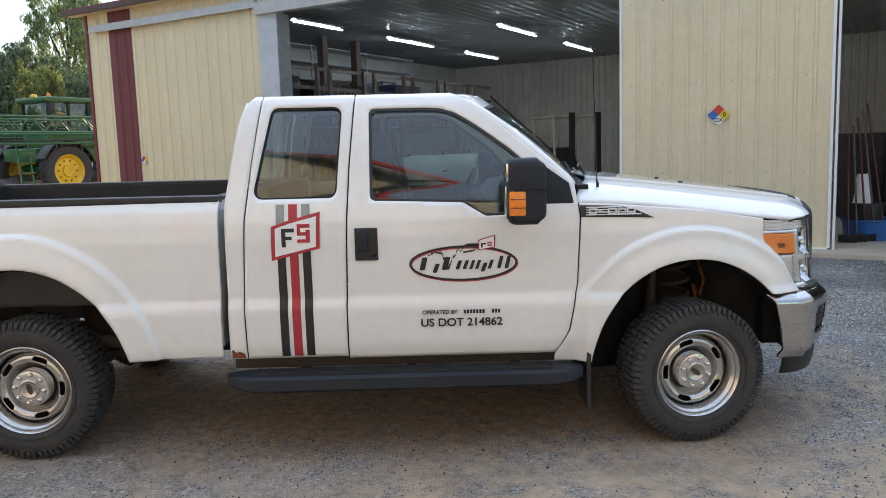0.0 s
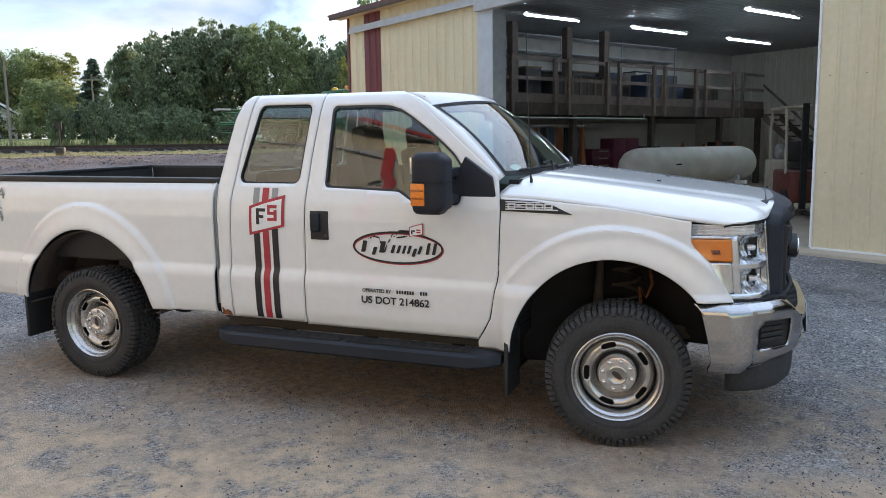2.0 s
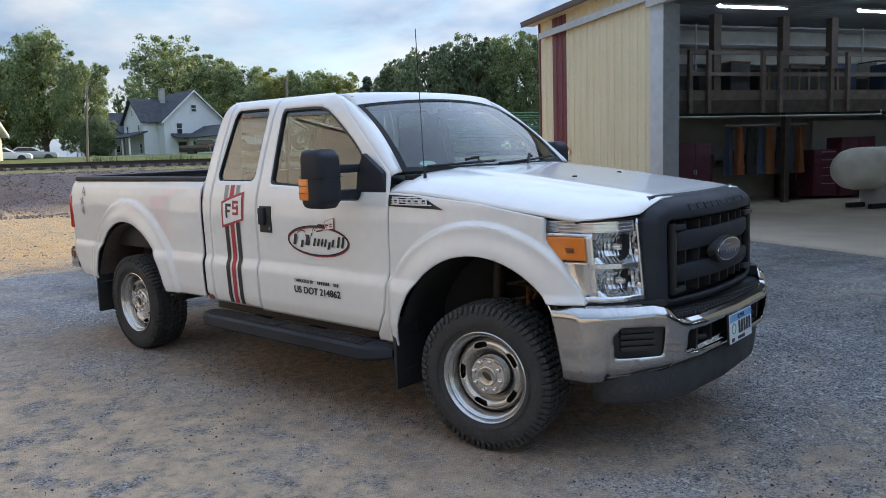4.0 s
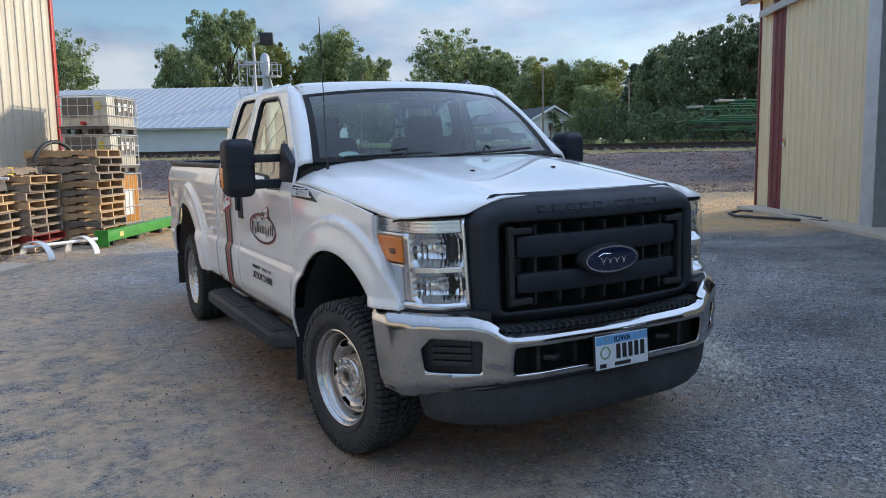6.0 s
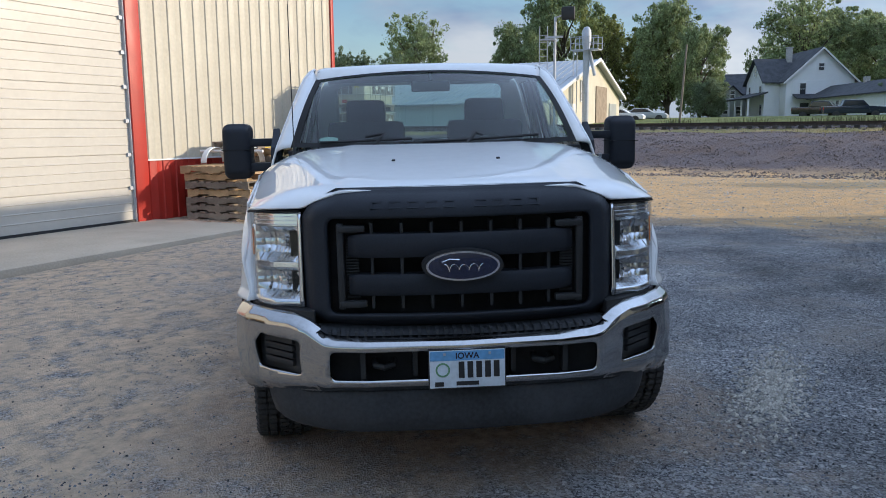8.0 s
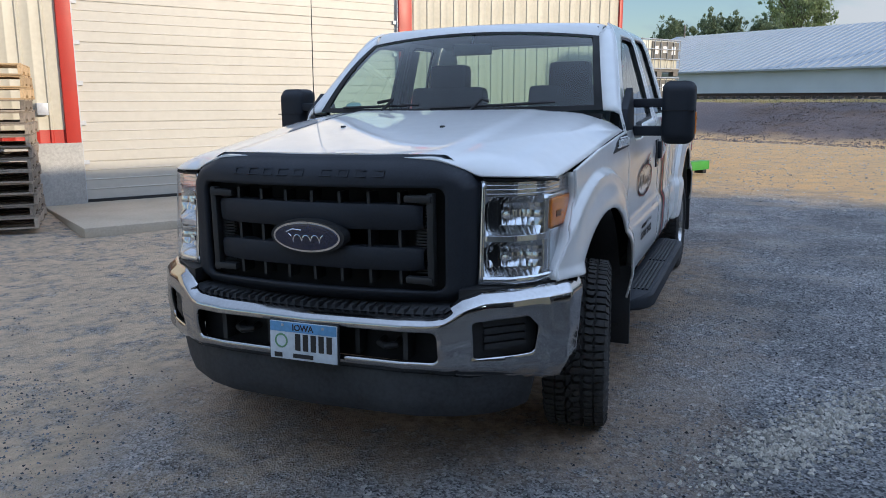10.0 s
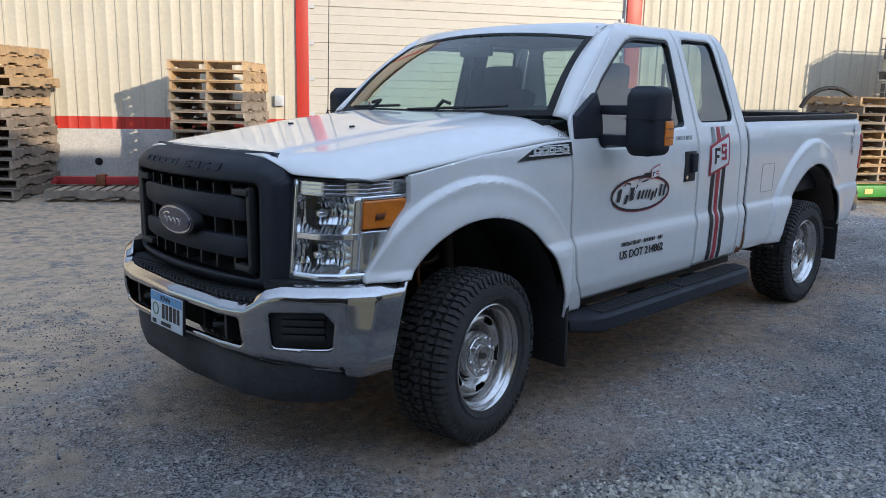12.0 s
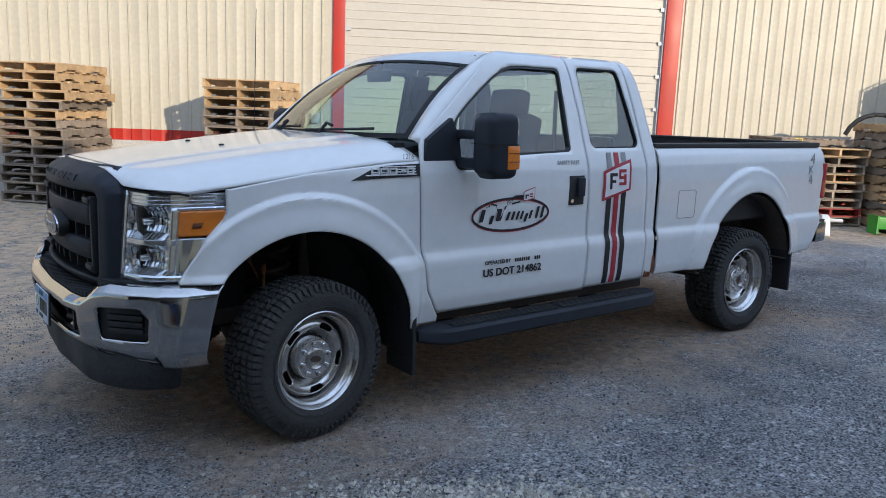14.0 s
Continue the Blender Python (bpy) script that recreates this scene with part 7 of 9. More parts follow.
# ---- inside the tan shed ----
def make_shed_inside():
    M_TUBE = glow("lit_tube", (0.74, 0.88, 1.0), 27.0)
    def strip(u, v0, v1):
        t = thing("strip_light", "lit fluorescent strip light hung from the ceiling", "ceiling light", yard(u, (v0 + v1) / 2, 4.50), group="ceiling strip lights")
        L = (v1 - v0) / 2
        part("tube", tube(bmesh.new(), [(0, -L, 0), (0, L, 0)], 0.017, 8), M_TUBE, t, "lit white tube")
        part("reflector", prism(bmesh.new(), [(-0.10, 0.03), (-0.05, 0.075), (0.05, 0.075), (0.10, 0.03), (0.095, 0.025), (0.045, 0.065), (-0.045, 0.065), (-0.095, 0.025)], -L, L, "xz"), M_DECALWHT, t, "white reflector")
        for q in (-0.7 * L, 0.7 * L):
            part("hanger", tube(bmesh.new(), [(0, q, 0.07), (0, q, 0.2)], 0.005, 6), M_GALV, t)
    for u, rows in ((-10.28, ((8.7, 10.45), (12.45, 14.7), (16.7, 18.9))), (-7.08, ((12.5, 14.7), (16.9, 19.15))), (-3.9, ((12.5, 14.7),)), (3.0, ((9.5, 11.7),))):
        for a, b in rows:
            strip(u, a, b)
    # mezzanine along the end wall
    mz = tagged(thing("mezzanine", "timber storage mezzanine with a lumber railing", "mezzanine", yard(0, 0, 0)), kind="structure")
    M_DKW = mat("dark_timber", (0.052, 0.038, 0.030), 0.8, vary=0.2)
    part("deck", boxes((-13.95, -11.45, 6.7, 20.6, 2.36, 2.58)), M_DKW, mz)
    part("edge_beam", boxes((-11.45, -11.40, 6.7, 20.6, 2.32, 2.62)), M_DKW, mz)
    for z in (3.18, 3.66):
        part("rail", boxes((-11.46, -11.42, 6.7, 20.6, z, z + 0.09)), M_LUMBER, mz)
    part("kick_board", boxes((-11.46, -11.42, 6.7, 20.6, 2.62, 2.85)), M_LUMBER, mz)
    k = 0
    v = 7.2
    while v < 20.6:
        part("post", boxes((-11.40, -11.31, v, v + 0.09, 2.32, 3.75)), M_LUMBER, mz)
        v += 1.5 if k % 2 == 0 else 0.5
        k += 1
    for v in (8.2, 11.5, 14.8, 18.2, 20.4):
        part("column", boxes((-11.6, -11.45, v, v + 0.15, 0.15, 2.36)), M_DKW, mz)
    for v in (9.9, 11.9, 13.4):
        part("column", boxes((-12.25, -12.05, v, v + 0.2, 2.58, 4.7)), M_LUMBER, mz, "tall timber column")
    st = tagged(thing("stairs", "steep timber stairs up to the mezzanine", "stairs", yard(0, 0, 0)), kind="structure")
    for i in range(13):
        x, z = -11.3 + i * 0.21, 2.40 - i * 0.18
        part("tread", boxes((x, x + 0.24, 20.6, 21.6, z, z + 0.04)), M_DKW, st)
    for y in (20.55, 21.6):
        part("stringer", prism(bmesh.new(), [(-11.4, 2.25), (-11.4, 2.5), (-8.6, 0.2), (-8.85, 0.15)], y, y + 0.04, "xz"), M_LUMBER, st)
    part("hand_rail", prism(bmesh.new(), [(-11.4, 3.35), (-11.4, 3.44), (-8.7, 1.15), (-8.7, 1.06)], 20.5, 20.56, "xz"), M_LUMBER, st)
    # boxes on the mezzanine
    rng = random.Random(4)
    cols = [mat("carton_brown", (0.20, 0.13, 0.07), 0.8), mat("crate_blue", (0.03, 0.05, 0.10), 0.6), mat("dark_bin", (0.03, 0.03, 0.035), 0.6), mat("pale_box", (0.45, 0.44, 0.40), 0.7)]
    v = 7.3
    while v < 20.0:
        w, h = rng.uniform(0.4, 1.0), rng.uniform(0.3, 1.1)
        t = thing("storage_box", "dim storage box on the shed mezzanine", "box", yard(-12.9 + rng.uniform(-0.3, 0.4), v + w / 2, 2.58), group="boxes on the mezzanine")
        part("body", boxes((-0.35, 0.35, -w / 2, w / 2, 0, h), bevel=0.02), rng.choice(cols), t)
        part("lid", boxes((-0.37, 0.37, -w / 2 - 0.01, w / 2 + 0.01, h, h + 0.04), bevel=0.01), rng.choice(cols), t)
        v += w + rng.uniform(0.05, 0.5)
    # long rolls and crates along the railing
    for v, w, h, c in ((12.6, 2.6, 0.85, cols[2]), (15.9, 1.5, 1.0, cols[1]), (18.2, 1.2, 0.7, cols[2]), (8.3, 0.8, 1.3, cols[0])):
        t = thing("crate", "large dark crate behind the mezzanine railing", "crate", yard(-12.0 - 0.25, v, 2.58), group="boxes on the mezzanine")
        part("body", boxes((-0.3, 0.3, -w / 2, w / 2, 0, h), bevel=0.03), c, t)
        for k in range(int(w / 0.3)):
            part("batten", boxes((0.3, 0.325, -w / 2 + 0.08 + 0.3 * k, -w / 2 + 0.14 + 0.3 * k, 0.03, h - 0.03)), cols[0], t)
    sp_bar = thing("steel_bar", "long thin steel bar hung under the mezzanine edge", "bar", yard(-11.33, 10.9, 2.24))
    part("bar", tube(bmesh.new(), [(0, -3.4, 0), (0, 3.4, 0), (0, 3.4, 0.12)], 0.018, 8), M_GALV, sp_bar)
    # shelf rack behind
    rk = thing("shelf_rack", "tall steel shelf rack on the mezzanine", "shelf", yard(-13.6, 13, 2.58))
    for z in (0.6, 1.1, 1.6, 2.05):
        part("shelf", boxes((-0.25, 0.25, -5.5, 5.5, z, z + 0.04)), M_GALV, rk)
    for v in (-5.5, -2.7, 0, 2.7, 5.4):
        part("upright", boxes((0.21, 0.25, v, v + 0.05, 0, 2.2)), M_GALV, rk)
    # white pressure tank
    M_TANK = mat("tank_white", (0.66, 0.66, 0.63), 0.45, vary=0.08, scale=3, color2=(0.46, 0.44, 0.40))
    tk = thing("pressure_tank", "long white steel pressure tank with domed ends on skids", "tank", yard(-9.0, 13.3, 0.15))
    bm = bmesh.new()
    prof = [(0.0, -2.6), (0.17, -2.57), (0.31, -2.48), (0.40, -2.34), (0.44, -2.17), (0.455, -1.95), (0.455, 1.95), (0.44, 2.17), (0.40, 2.34), (0.31, 2.48), (0.17, 2.57), (0.0, 2.6)]
    lathe(bm, prof, 40)
    part("shell", bm, M_TANK, tk, at=pose(0, 0, 0.84))
    for q in (-1.5, 1.5):
        part("saddle", boxes((-0.42, 0.42, q - 0.06, q + 0.06, 0.0, 0.52), bevel=0.01), M_GALV, tk, "grey saddle")
        part("skid_end", boxes((0.35, 0.62, q - 0.07, q + 0.07, 0.30, 0.40), bevel=0.01), M_DECALWHT, tk, "white bracket")
    part("skid", boxes((-0.35, -0.25, -2.0, 2.0, 0.0, 0.1), (0.25, 0.35, -2.0, 2.0, 0.0, 0.1)), M_DARK, tk)
    for q, h in ((-0.4, 0.14), (0.5, 0.10), (1.1, 0.18), (1.9, 0.12)):
        part("fitting", lathe(bmesh.new(), [(0.0, h), (0.035, h), (0.045, 0.0), (0.045, -0.05)], 14, "z"), M_RUST, tk, at=pose(0, q, 1.26))
    part("marking", boxes((0.445, 0.458, -1.25, -1.02, 0.86, 0.90)), M_DARK, tk, "dark stencil bar")
    # forklift
    fk = thing("forklift", "old white forklift with a gas bottle and roof guard", "forklift", yard(-4.9, 11.2, 0.15, -48))
    M_FK = mat("forklift_cream", (0.52, 0.50, 0.44), 0.5, vary=0.15, color2=(0.34, 0.30, 0.24))
    part("body", boxes((-0.45, 1.0, -0.5, 0.5, 0.25, 0.85), bevel=0.06), mat("forklift_red", (0.17, 0.045, 0.035), 0.55, vary=0.2), fk, "faded red body")
    part("counterweight", boxes((-1.0, -0.35, -0.55, 0.55, 0.25, 1.05), bevel=0.08), M_FK, fk)
    for x in (-0.75, 0.7):
        for y in (-0.5, 0.5):
            part("guard_post", tube(bmesh.new(), [(x, y, 0.8), (x * 0.85, y, 2.05)], 0.03, 8), M_FK, fk)
    part("guard_roof", boxes((-0.70, 0.66, -0.54, 0.54, 2.03, 2.08), bevel=0.01), M_FK, fk)
    part("gas_bottle", tube(bmesh.new(), [(-0.72, -0.42, 1.2), (-0.72, -0.36, 1.2), (-0.72, 0.36, 1.2), (-0.72, 0.42, 1.2)], [0.06, 0.15, 0.15, 0.06], 18), M_STEEL, fk, "dented steel gas bottle")
    part("seat", boxes((-0.35, 0.1, -0.25, 0.25, 0.85, 1.0), (-0.4, -0.3, -0.25, 0.25, 1.0, 1.4), bevel=0.03), M_BLACK, fk)
    for y in (-0.28, 0.28):
        part("mast", boxes((1.05, 1.15, y - 0.05, y + 0.05, 0.15, 2.1)), M_DARK, fk)
        part("fork", boxes((1.15, 2.1, y - 0.05, y + 0.05, 0.08, 0.12)), M_DARK, fk)
    part("steering_column", tube(bmesh.new(), [(0.75, 0, 0.85), (0.45, 0, 1.25)], 0.025, 8), M_DARK, fk)
    for x in (-0.6, 0.75):
        for y in (-0.48, 0.48):
            part("wheel", lathe(bmesh.new(), [(0.0, -0.08), (0.24, -0.08), (0.25, 0.0), (0.24, 0.08), (0.0, 0.08)], 20), M_RUBBER, fk, at=pose(x, y, 0.25))
    # work bench, tool chests and hanging coats under the mezzanine
    M_CHEST = mat("tool_chest_red", (0.085, 0.014, 0.03), 0.45, vary=0.15)
    M_NAVY = mat("tool_chest_blue", (0.02, 0.035, 0.07), 0.45)
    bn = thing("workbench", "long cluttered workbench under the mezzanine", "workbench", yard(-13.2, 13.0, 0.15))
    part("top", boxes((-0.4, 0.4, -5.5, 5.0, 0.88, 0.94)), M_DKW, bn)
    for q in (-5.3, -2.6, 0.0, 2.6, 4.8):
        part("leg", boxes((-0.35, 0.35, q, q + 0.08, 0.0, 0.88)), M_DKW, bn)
    for q, c, w in ((-3.9, M_CHEST, 0.5), (0.4, M_CHEST, 0.6), (4.2, M_NAVY, 0.5)):
        t = thing("tool_chest", "dark red or blue metal tool chest in the shed", "tool chest", yard(-12.2, 13 + q, 0.15))
        part("body", boxes((-0.28, 0.28, -w, w, 0.08, 1.25), bevel=0.015), c, t)
        for zz in (0.25, 0.45, 0.65, 0.85, 1.05):
            part("drawer", boxes((0.28, 0.295, -w + 0.03, w - 0.03, zz, zz + 0.17), bevel=0.004), c, t)
            part("pull", boxes((0.295, 0.31, -w * 0.6, w * 0.6, zz + 0.13, zz + 0.15)), M_CHROME, t)
    tb = thing("tarp_heap", "dark clutter of parts and cans on the bench", "clutter", yard(-13.2, 13, 1.09))
    rng = random.Random(12)
    for k in range(26):
        q = -5.2 + k * 0.39
        h, w = rng.uniform(0.08, 0.38), rng.uniform(0.05, 0.16)
        part("can", lathe(bmesh.new(), [(0.0, 0.0), (w, 0.0), (w, h * 0.8), (w * 0.7, h), (0.0, h)], 12, "z"), rng.choice([M_DARK, M_CHEST, M_STEEL, M_NAVY, M_DECALWHT, M_RUST]), tb, at=pose(rng.uniform(-0.2, 0.25), q, 0))
    part("plinth", boxes((-0.38, 0.38, -5.4, 4.9, -0.004, 0.002)), M_DARK, tb)
    cr = thing("coat_rack", "row of orange and blue work coats on hooks", "coats", yard(-11.85, 11.2, 0))
    part("rod", tube(bmesh.new(), [(0, -1.1, 2.05), (0, 1.3, 2.05)], 0.015, 8), M_GALV, cr)
    for k in range(8):
        q = -1.0 + k * 0.3
        bm = bmesh.new()
        rows = []
        for j in range(7):
            f = j / 6
            wv = 0.10 + 0.07 * f + 0.01 * math.sin(k * 3 + j)
            rows.append([bm.verts.new((math.cos(a) * 0.09 * (0.6 + 0.5 * f), q + math.sin(a) * wv * (0.8 + 0.2 * math.cos(3 * a + k)), 2.0 - f * 1.15)) for a in [2 * math.pi * i / 14 for i in range(14)]])
        for r0, r1 in zip(rows, rows[1:]):
            for i in range(14):
                bm.faces.new((r0[i], r0[(i + 1) % 14], r1[(i + 1) % 14], r1[i]))
        bm.faces.new(rows[0])
        part("coat", bm, (M_NAVY, mat("coat_orange", (0.22, 0.075, 0.025), 0.85), M_DARK)[k % 3], cr)
    for k, (v, w, h, c) in enumerate(((9.2, 0.45, 1.5, M_CHEST), (14.1, 0.55, 1.55, M_CHEST), (15.4, 0.3, 1.3, M_DARK), (17.6, 0.35, 1.1, M_NAVY), (19.2, 0.4, 1.4, M_DARK))):
        t = thing("shop_cabinet", "dim upright steel cabinet under the mezzanine", "cabinet", yard(-12.05, v, 0.15), group="cabinets under the mezzanine")
        part("body", boxes((-0.25, 0.25, -w, w, 0.06, h), bevel=0.015), c, t)
        for sg in (-1, 1):
            part("door", boxes((0.25, 0.265, min(0.01 * sg, (w - 0.02) * sg), max(0.01 * sg, (w - 0.02) * sg), 0.1, h - 0.04), bevel=0.004), c, t)
            part("handle", boxes((0.265, 0.285, 0.03 * sg - 0.008, 0.03 * sg + 0.008, h * 0.5, h * 0.5 + 0.12)), M_GALV, t)
    lp = thing("wall_panel", "pale shop wall panel under the mezzanine", "panel", yard(-13.85, 17.5, 1.2))
    part("panel", boxes((0.0, 0.03, -3.0, 2.8, 0.0, 1.0)), M_DECALWHT, lp)
    # second bay: blue tub, black bin, bag and clutter
    tubm = mat("tub_blue", (0.02, 0.11, 0.36), 0.4, vary=0.1)
    bt = thing("tub", "round blue plastic tub on the shed floor", "tub", yard(1.10, 7.55, 0.15))
    part("shell", lathe(bmesh.new(), [(0.0, 0.02), (0.33, 0.0), (0.36, 0.26), (0.385, 0.27), (0.385, 0.29), (0.345, 0.285), (0.32, 0.05), (0.0, 0.05)], 36, "z"), tubm, bt)
    bb = thing("bin", "black plastic bin inside the blue tub", "bin", yard(1.05, 7.6, 0.21))
    part("shell", lathe(bmesh.new(), [(0.0, 0.0), (0.2, 0.0), (0.235, 0.42), (0.25, 0.42), (0.25, 0.45), (0.22, 0.45), (0.19, 0.03), (0.0, 0.03)], 30, "z"), M_BLACK, bb)
    bg = thing("paper_bag", "crumpled white and black paper bag in the bin", "bag", yard(1.0, 7.6, 0.64))
    bm = bmesh.new()
    rows = []
    rg = random.Random(3)
    for j in range(6):
        rows.append([bm.verts.new((0.13 * math.cos(a) * (1 - 0.09 * j) + rg.uniform(-0.015, 0.015), 0.09 * math.sin(a) + rg.uniform(-0.015, 0.015), j * 0.085 + rg.uniform(-0.012, 0.012))) for a in [2 * math.pi * i / 12 for i in range(12)]])
    for r0, r1 in zip(rows, rows[1:]):
        for i in range(12):
            bm.faces.new((r0[i], r0[(i + 1) % 12], r1[(i + 1) % 12], r1[i]))
    bm.faces.new(rows[-1])
    part("bag", bm, M_DECALWHT, bg)
    for k, (u, v, w, h, c) in enumerate(((2.2, 9.0, 0.5, 1.3, M_CHEST), (3.4, 9.6, 0.6, 0.9, M_NAVY), (1.7, 9.8, 0.35, 0.8, M_DARK), (2.6, 11.5, 0.8, 1.9, M_DARK), (1.0, 11.0, 0.5, 1.5, M_DKW))):
        t = thing("equipment_cabinet", "dim metal cabinet and shop equipment in the second bay", "cabinet", yard(u, v, 0.15, 10 * k))
        part("body", boxes((-w, w, -0.3, 0.3, 0.0, h), bevel=0.02), c, t)
        part("door", boxes((-w + 0.03, -0.01, -0.32, -0.3, 0.05, h - 0.05), bevel=0.004), c, t)
        part("door", boxes((0.01, w - 0.03, -0.32, -0.3, 0.05, h - 0.05), bevel=0.004), c, t)
    for k in range(5):
        t = thing("long_tool", "long-handled tool leaning by the door", "tool", yard(0.86 + 0.05 * k, 7.0 + 0.12 * k, 0.15))
        part("handle", tube(bmesh.new(), [(0.06 * k, 0.0, 0.0), (-0.04, 0.1, 1.5 + 0.1 * k)], 0.014, 8), (M_CHEST, M_LUMBER)[k % 2], t)
        part("head", boxes((0.06 * k - 0.12, 0.06 * k + 0.12, -0.03, 0.03, 0.0, 0.1), bevel=0.008), M_DARK, t)


make_shed_inside()


# ---- trees ----
def leaf_material(name, color, color2):
    m = mat(name, color, 0.6, vary=0.3, scale=0.35, grain=2.5, color2=color2, island=0.45)
    n, l = m.node_tree.nodes, m.node_tree.links
    b, out = n["Principled BSDF"], n["Material Output"]
    b.inputs["Specular IOR Level"].default_value = 0.25
    src = b.inputs["Base Color"].links[0].from_socket
    tr, mx = n.new("ShaderNodeBsdfTranslucent"), n.new("ShaderNodeMixShader")
    mx.inputs[0].default_value = 0.5
    l.new(src, tr.inputs["Color"])
    l.new(b.outputs[0], mx.inputs[1])
    l.new(tr.outputs[0], mx.inputs[2])
    l.new(mx.outputs[0], out.inputs["Surface"])
    return m


M_LEAF = leaf_material("leaves", (0.33, 0.385, 0.18), (0.18, 0.23, 0.125))
M_LEAF2 = leaf_material("dark_leaves", (0.24, 0.29, 0.16), (0.135, 0.175, 0.11))
M_LEAF3 = leaf_material("yellowish_leaves", (0.31, 0.325, 0.105), (0.17, 0.20, 0.07))
M_NEEDLE = leaf_material("needles", (0.15, 0.20, 0.145), (0.095, 0.13, 0.10))
M_BARK = mat("bark", (0.13, 0.10, 0.075), 0.95, vary=0.3, scale=4, grain=14, bump=0.6, bump_scale=20)


def leaves_mesh(name, pts, nrm, size, rng, material):
    """Many small pointed leaves, four corners each."""
    n = len(pts)
    t = rng.normal(size=(n, 3))
    t -= nrm * (t * nrm).sum(1, keepdims=True)
    t /= np.linalg.norm(t, axis=1, keepdims=True) + 1e-9
    b = np.cross(nrm, t)
    s = size * rng.uniform(0.6, 1.35, (n, 1))
    w = s * rng.uniform(0.55, 0.9, (n, 1))
    co = np.stack([pts - t * s * 0.5, pts + b * w * 0.5 + nrm * s * 0.08, pts + t * s * 0.5, pts - b * w * 0.5 + nrm * s * 0.08], 1).reshape(-1, 3)
    me = bpy.data.meshes.new(name)
    me.from_pydata(co.tolist(), [], np.arange(4 * n).reshape(n, 4).tolist())
    me.materials.append(material)
    return me


def tree_kind(seed, material, width=1.0, low=0.16, clumps=90, per=95, leaf=0.036, kind="broad", full=1.0):
    """A tree one metre high: trunk, limbs and a crown of leaf clumps. Crown about width across."""
    rng = np.random.default_rng(seed)
    r = random.Random(seed)
    bm, cs = bmesh.new(), []
    if kind == "spruce":
        tube(bm, [(0, 0, 0), (0, 0, 0.5), (0, 0, 0.97)], [0.02, 0.012, 0.002], 7)
        for k in range(clumps):
            z = 0.06 + 0.92 * (k / clumps) ** 0.95
            rad = (1.02 - z) * width * 0.5 * r.uniform(0.75, 1.1)
            a = r.uniform(0, 6.283)
            for f in (0.4, 0.75, 1.0):
                cs.append((rad * f * math.cos(a), rad * f * math.sin(a), z - 0.05 * f, 0.034 + 0.02 * (1 - z)))
            tube(bm, [(0, 0, z), (rad * math.cos(a), rad * math.sin(a), z - 0.05)], [0.004, 0.001], 4)
    else:
        lean = (r.uniform(-0.03, 0.03), r.uniform(-0.03, 0.03))
        tube(bm, [(0, 0, -0.02), (lean[0] * 0.4, lean[1] * 0.4, low), (lean[0], lean[1], 0.42), (lean[0] * 1.4, lean[1] * 1.4, 0.72)], [0.030, 0.022, 0.015, 0.005], 9)
        # a leader and limbs, each with a head of its own; the heads overlap and leave gaps between them
        mz, hz = (low + 1.0) / 2, (1.0 - low) / 2
        heads = [(0.03, 0.0, 0.80, 0.17)]
        count = int(17 * full)
        for k in range(count):
            z = low + 0.07 + (0.78 - low) * ((k + r.random()) / count)
            th = 2.4 * k + r.uniform(-0.5, 0.5)
            reach = 0.5 * width * max(0.25, 1 - ((z - mz) / (hz * 1.12)) ** 2) ** 0.5
            rad = reach * r.uniform(0.50, 0.76)
            heads.append((rad * math.cos(th), rad * math.sin(th), z, r.uniform(0.12, 0.20) * (0.55 + 0.45 * width) * full ** 0.5))
        for x, y, z, s in heads:
            z0 = max(low * 0.8, z - 0.22 - 0.3 * math.hypot(x, y))
            tube(bm, [(lean[0] * z0, lean[1] * z0, z0), (x * 0.45, y * 0.45, (z0 + z) / 2), (x, y, z)], [0.013, 0.008, 0.003], 6)
        for k in range(clumps):
            x, y, z, s = heads[k % len(heads)]
            d = Vector((r.gauss(0, 1), r.gauss(0, 1), r.gauss(0, 1) + 0.25)).normalized() * s * (0.25 + 0.80 * r.random() ** 0.5)
            c = (x + d.x, y + d.y, z + d.z * 1.05)
            cs.append((*c, (0.020 + 0.042 * r.random() ** 1.5) * (0.70 + 0.35 * width)))
            if k % 4 == 0:
                tube(bm, [(x, y, z), c], [0.004, 0.0015], 4)
    P, N = [], []
    for x, y, z, cr in cs:
        n = int(per * r.uniform(0.35, 1.3))
        d = rng.normal(size=(n, 3))
        d /= np.linalg.norm(d, axis=1, keepdims=True)
        if kind == "spruce":
            q = np.array((x, y, z)) + d * cr * rng.uniform(0.1, 1.0, (n, 1)) * np.array((1, 1, 0.45))
        else:
            q = np.array((x, y, z)) + d * cr * (rng.uniform(0.2, 1.0, (n, 1)) ** 0.6) * np.array((1.15, 1.15, 0.75))
        P.append(q)
        m = d + rng.normal(size=(n, 3)) * 0.7 + np.array((0, 0, 0.35))
        N.append(m / np.linalg.norm(m, axis=1, keepdims=True))
    if kind != "spruce":
        # a thin fill inside the heads
        n = clumps * per // 3
        hs = np.array(heads)[rng.integers(0, len(heads), n)]
        d = rng.normal(size=(n, 3))
        d /= np.linalg.norm(d, axis=1, keepdims=True)
        P.append(hs[:, :3] + d * hs[:, 3:] * (rng.random((n, 1)) ** 0.5) * 0.95)
        m = rng.normal(size=(n, 3)) + np.array((0, 0, 0.4))
        N.append(m / np.linalg.norm(m, axis=1, keepdims=True))
    P, N = np.concatenate(P), np.concatenate(N)
    top = P[:, 2].max()
    P[:, 2] *= 1.0 / max(top, 0.9)
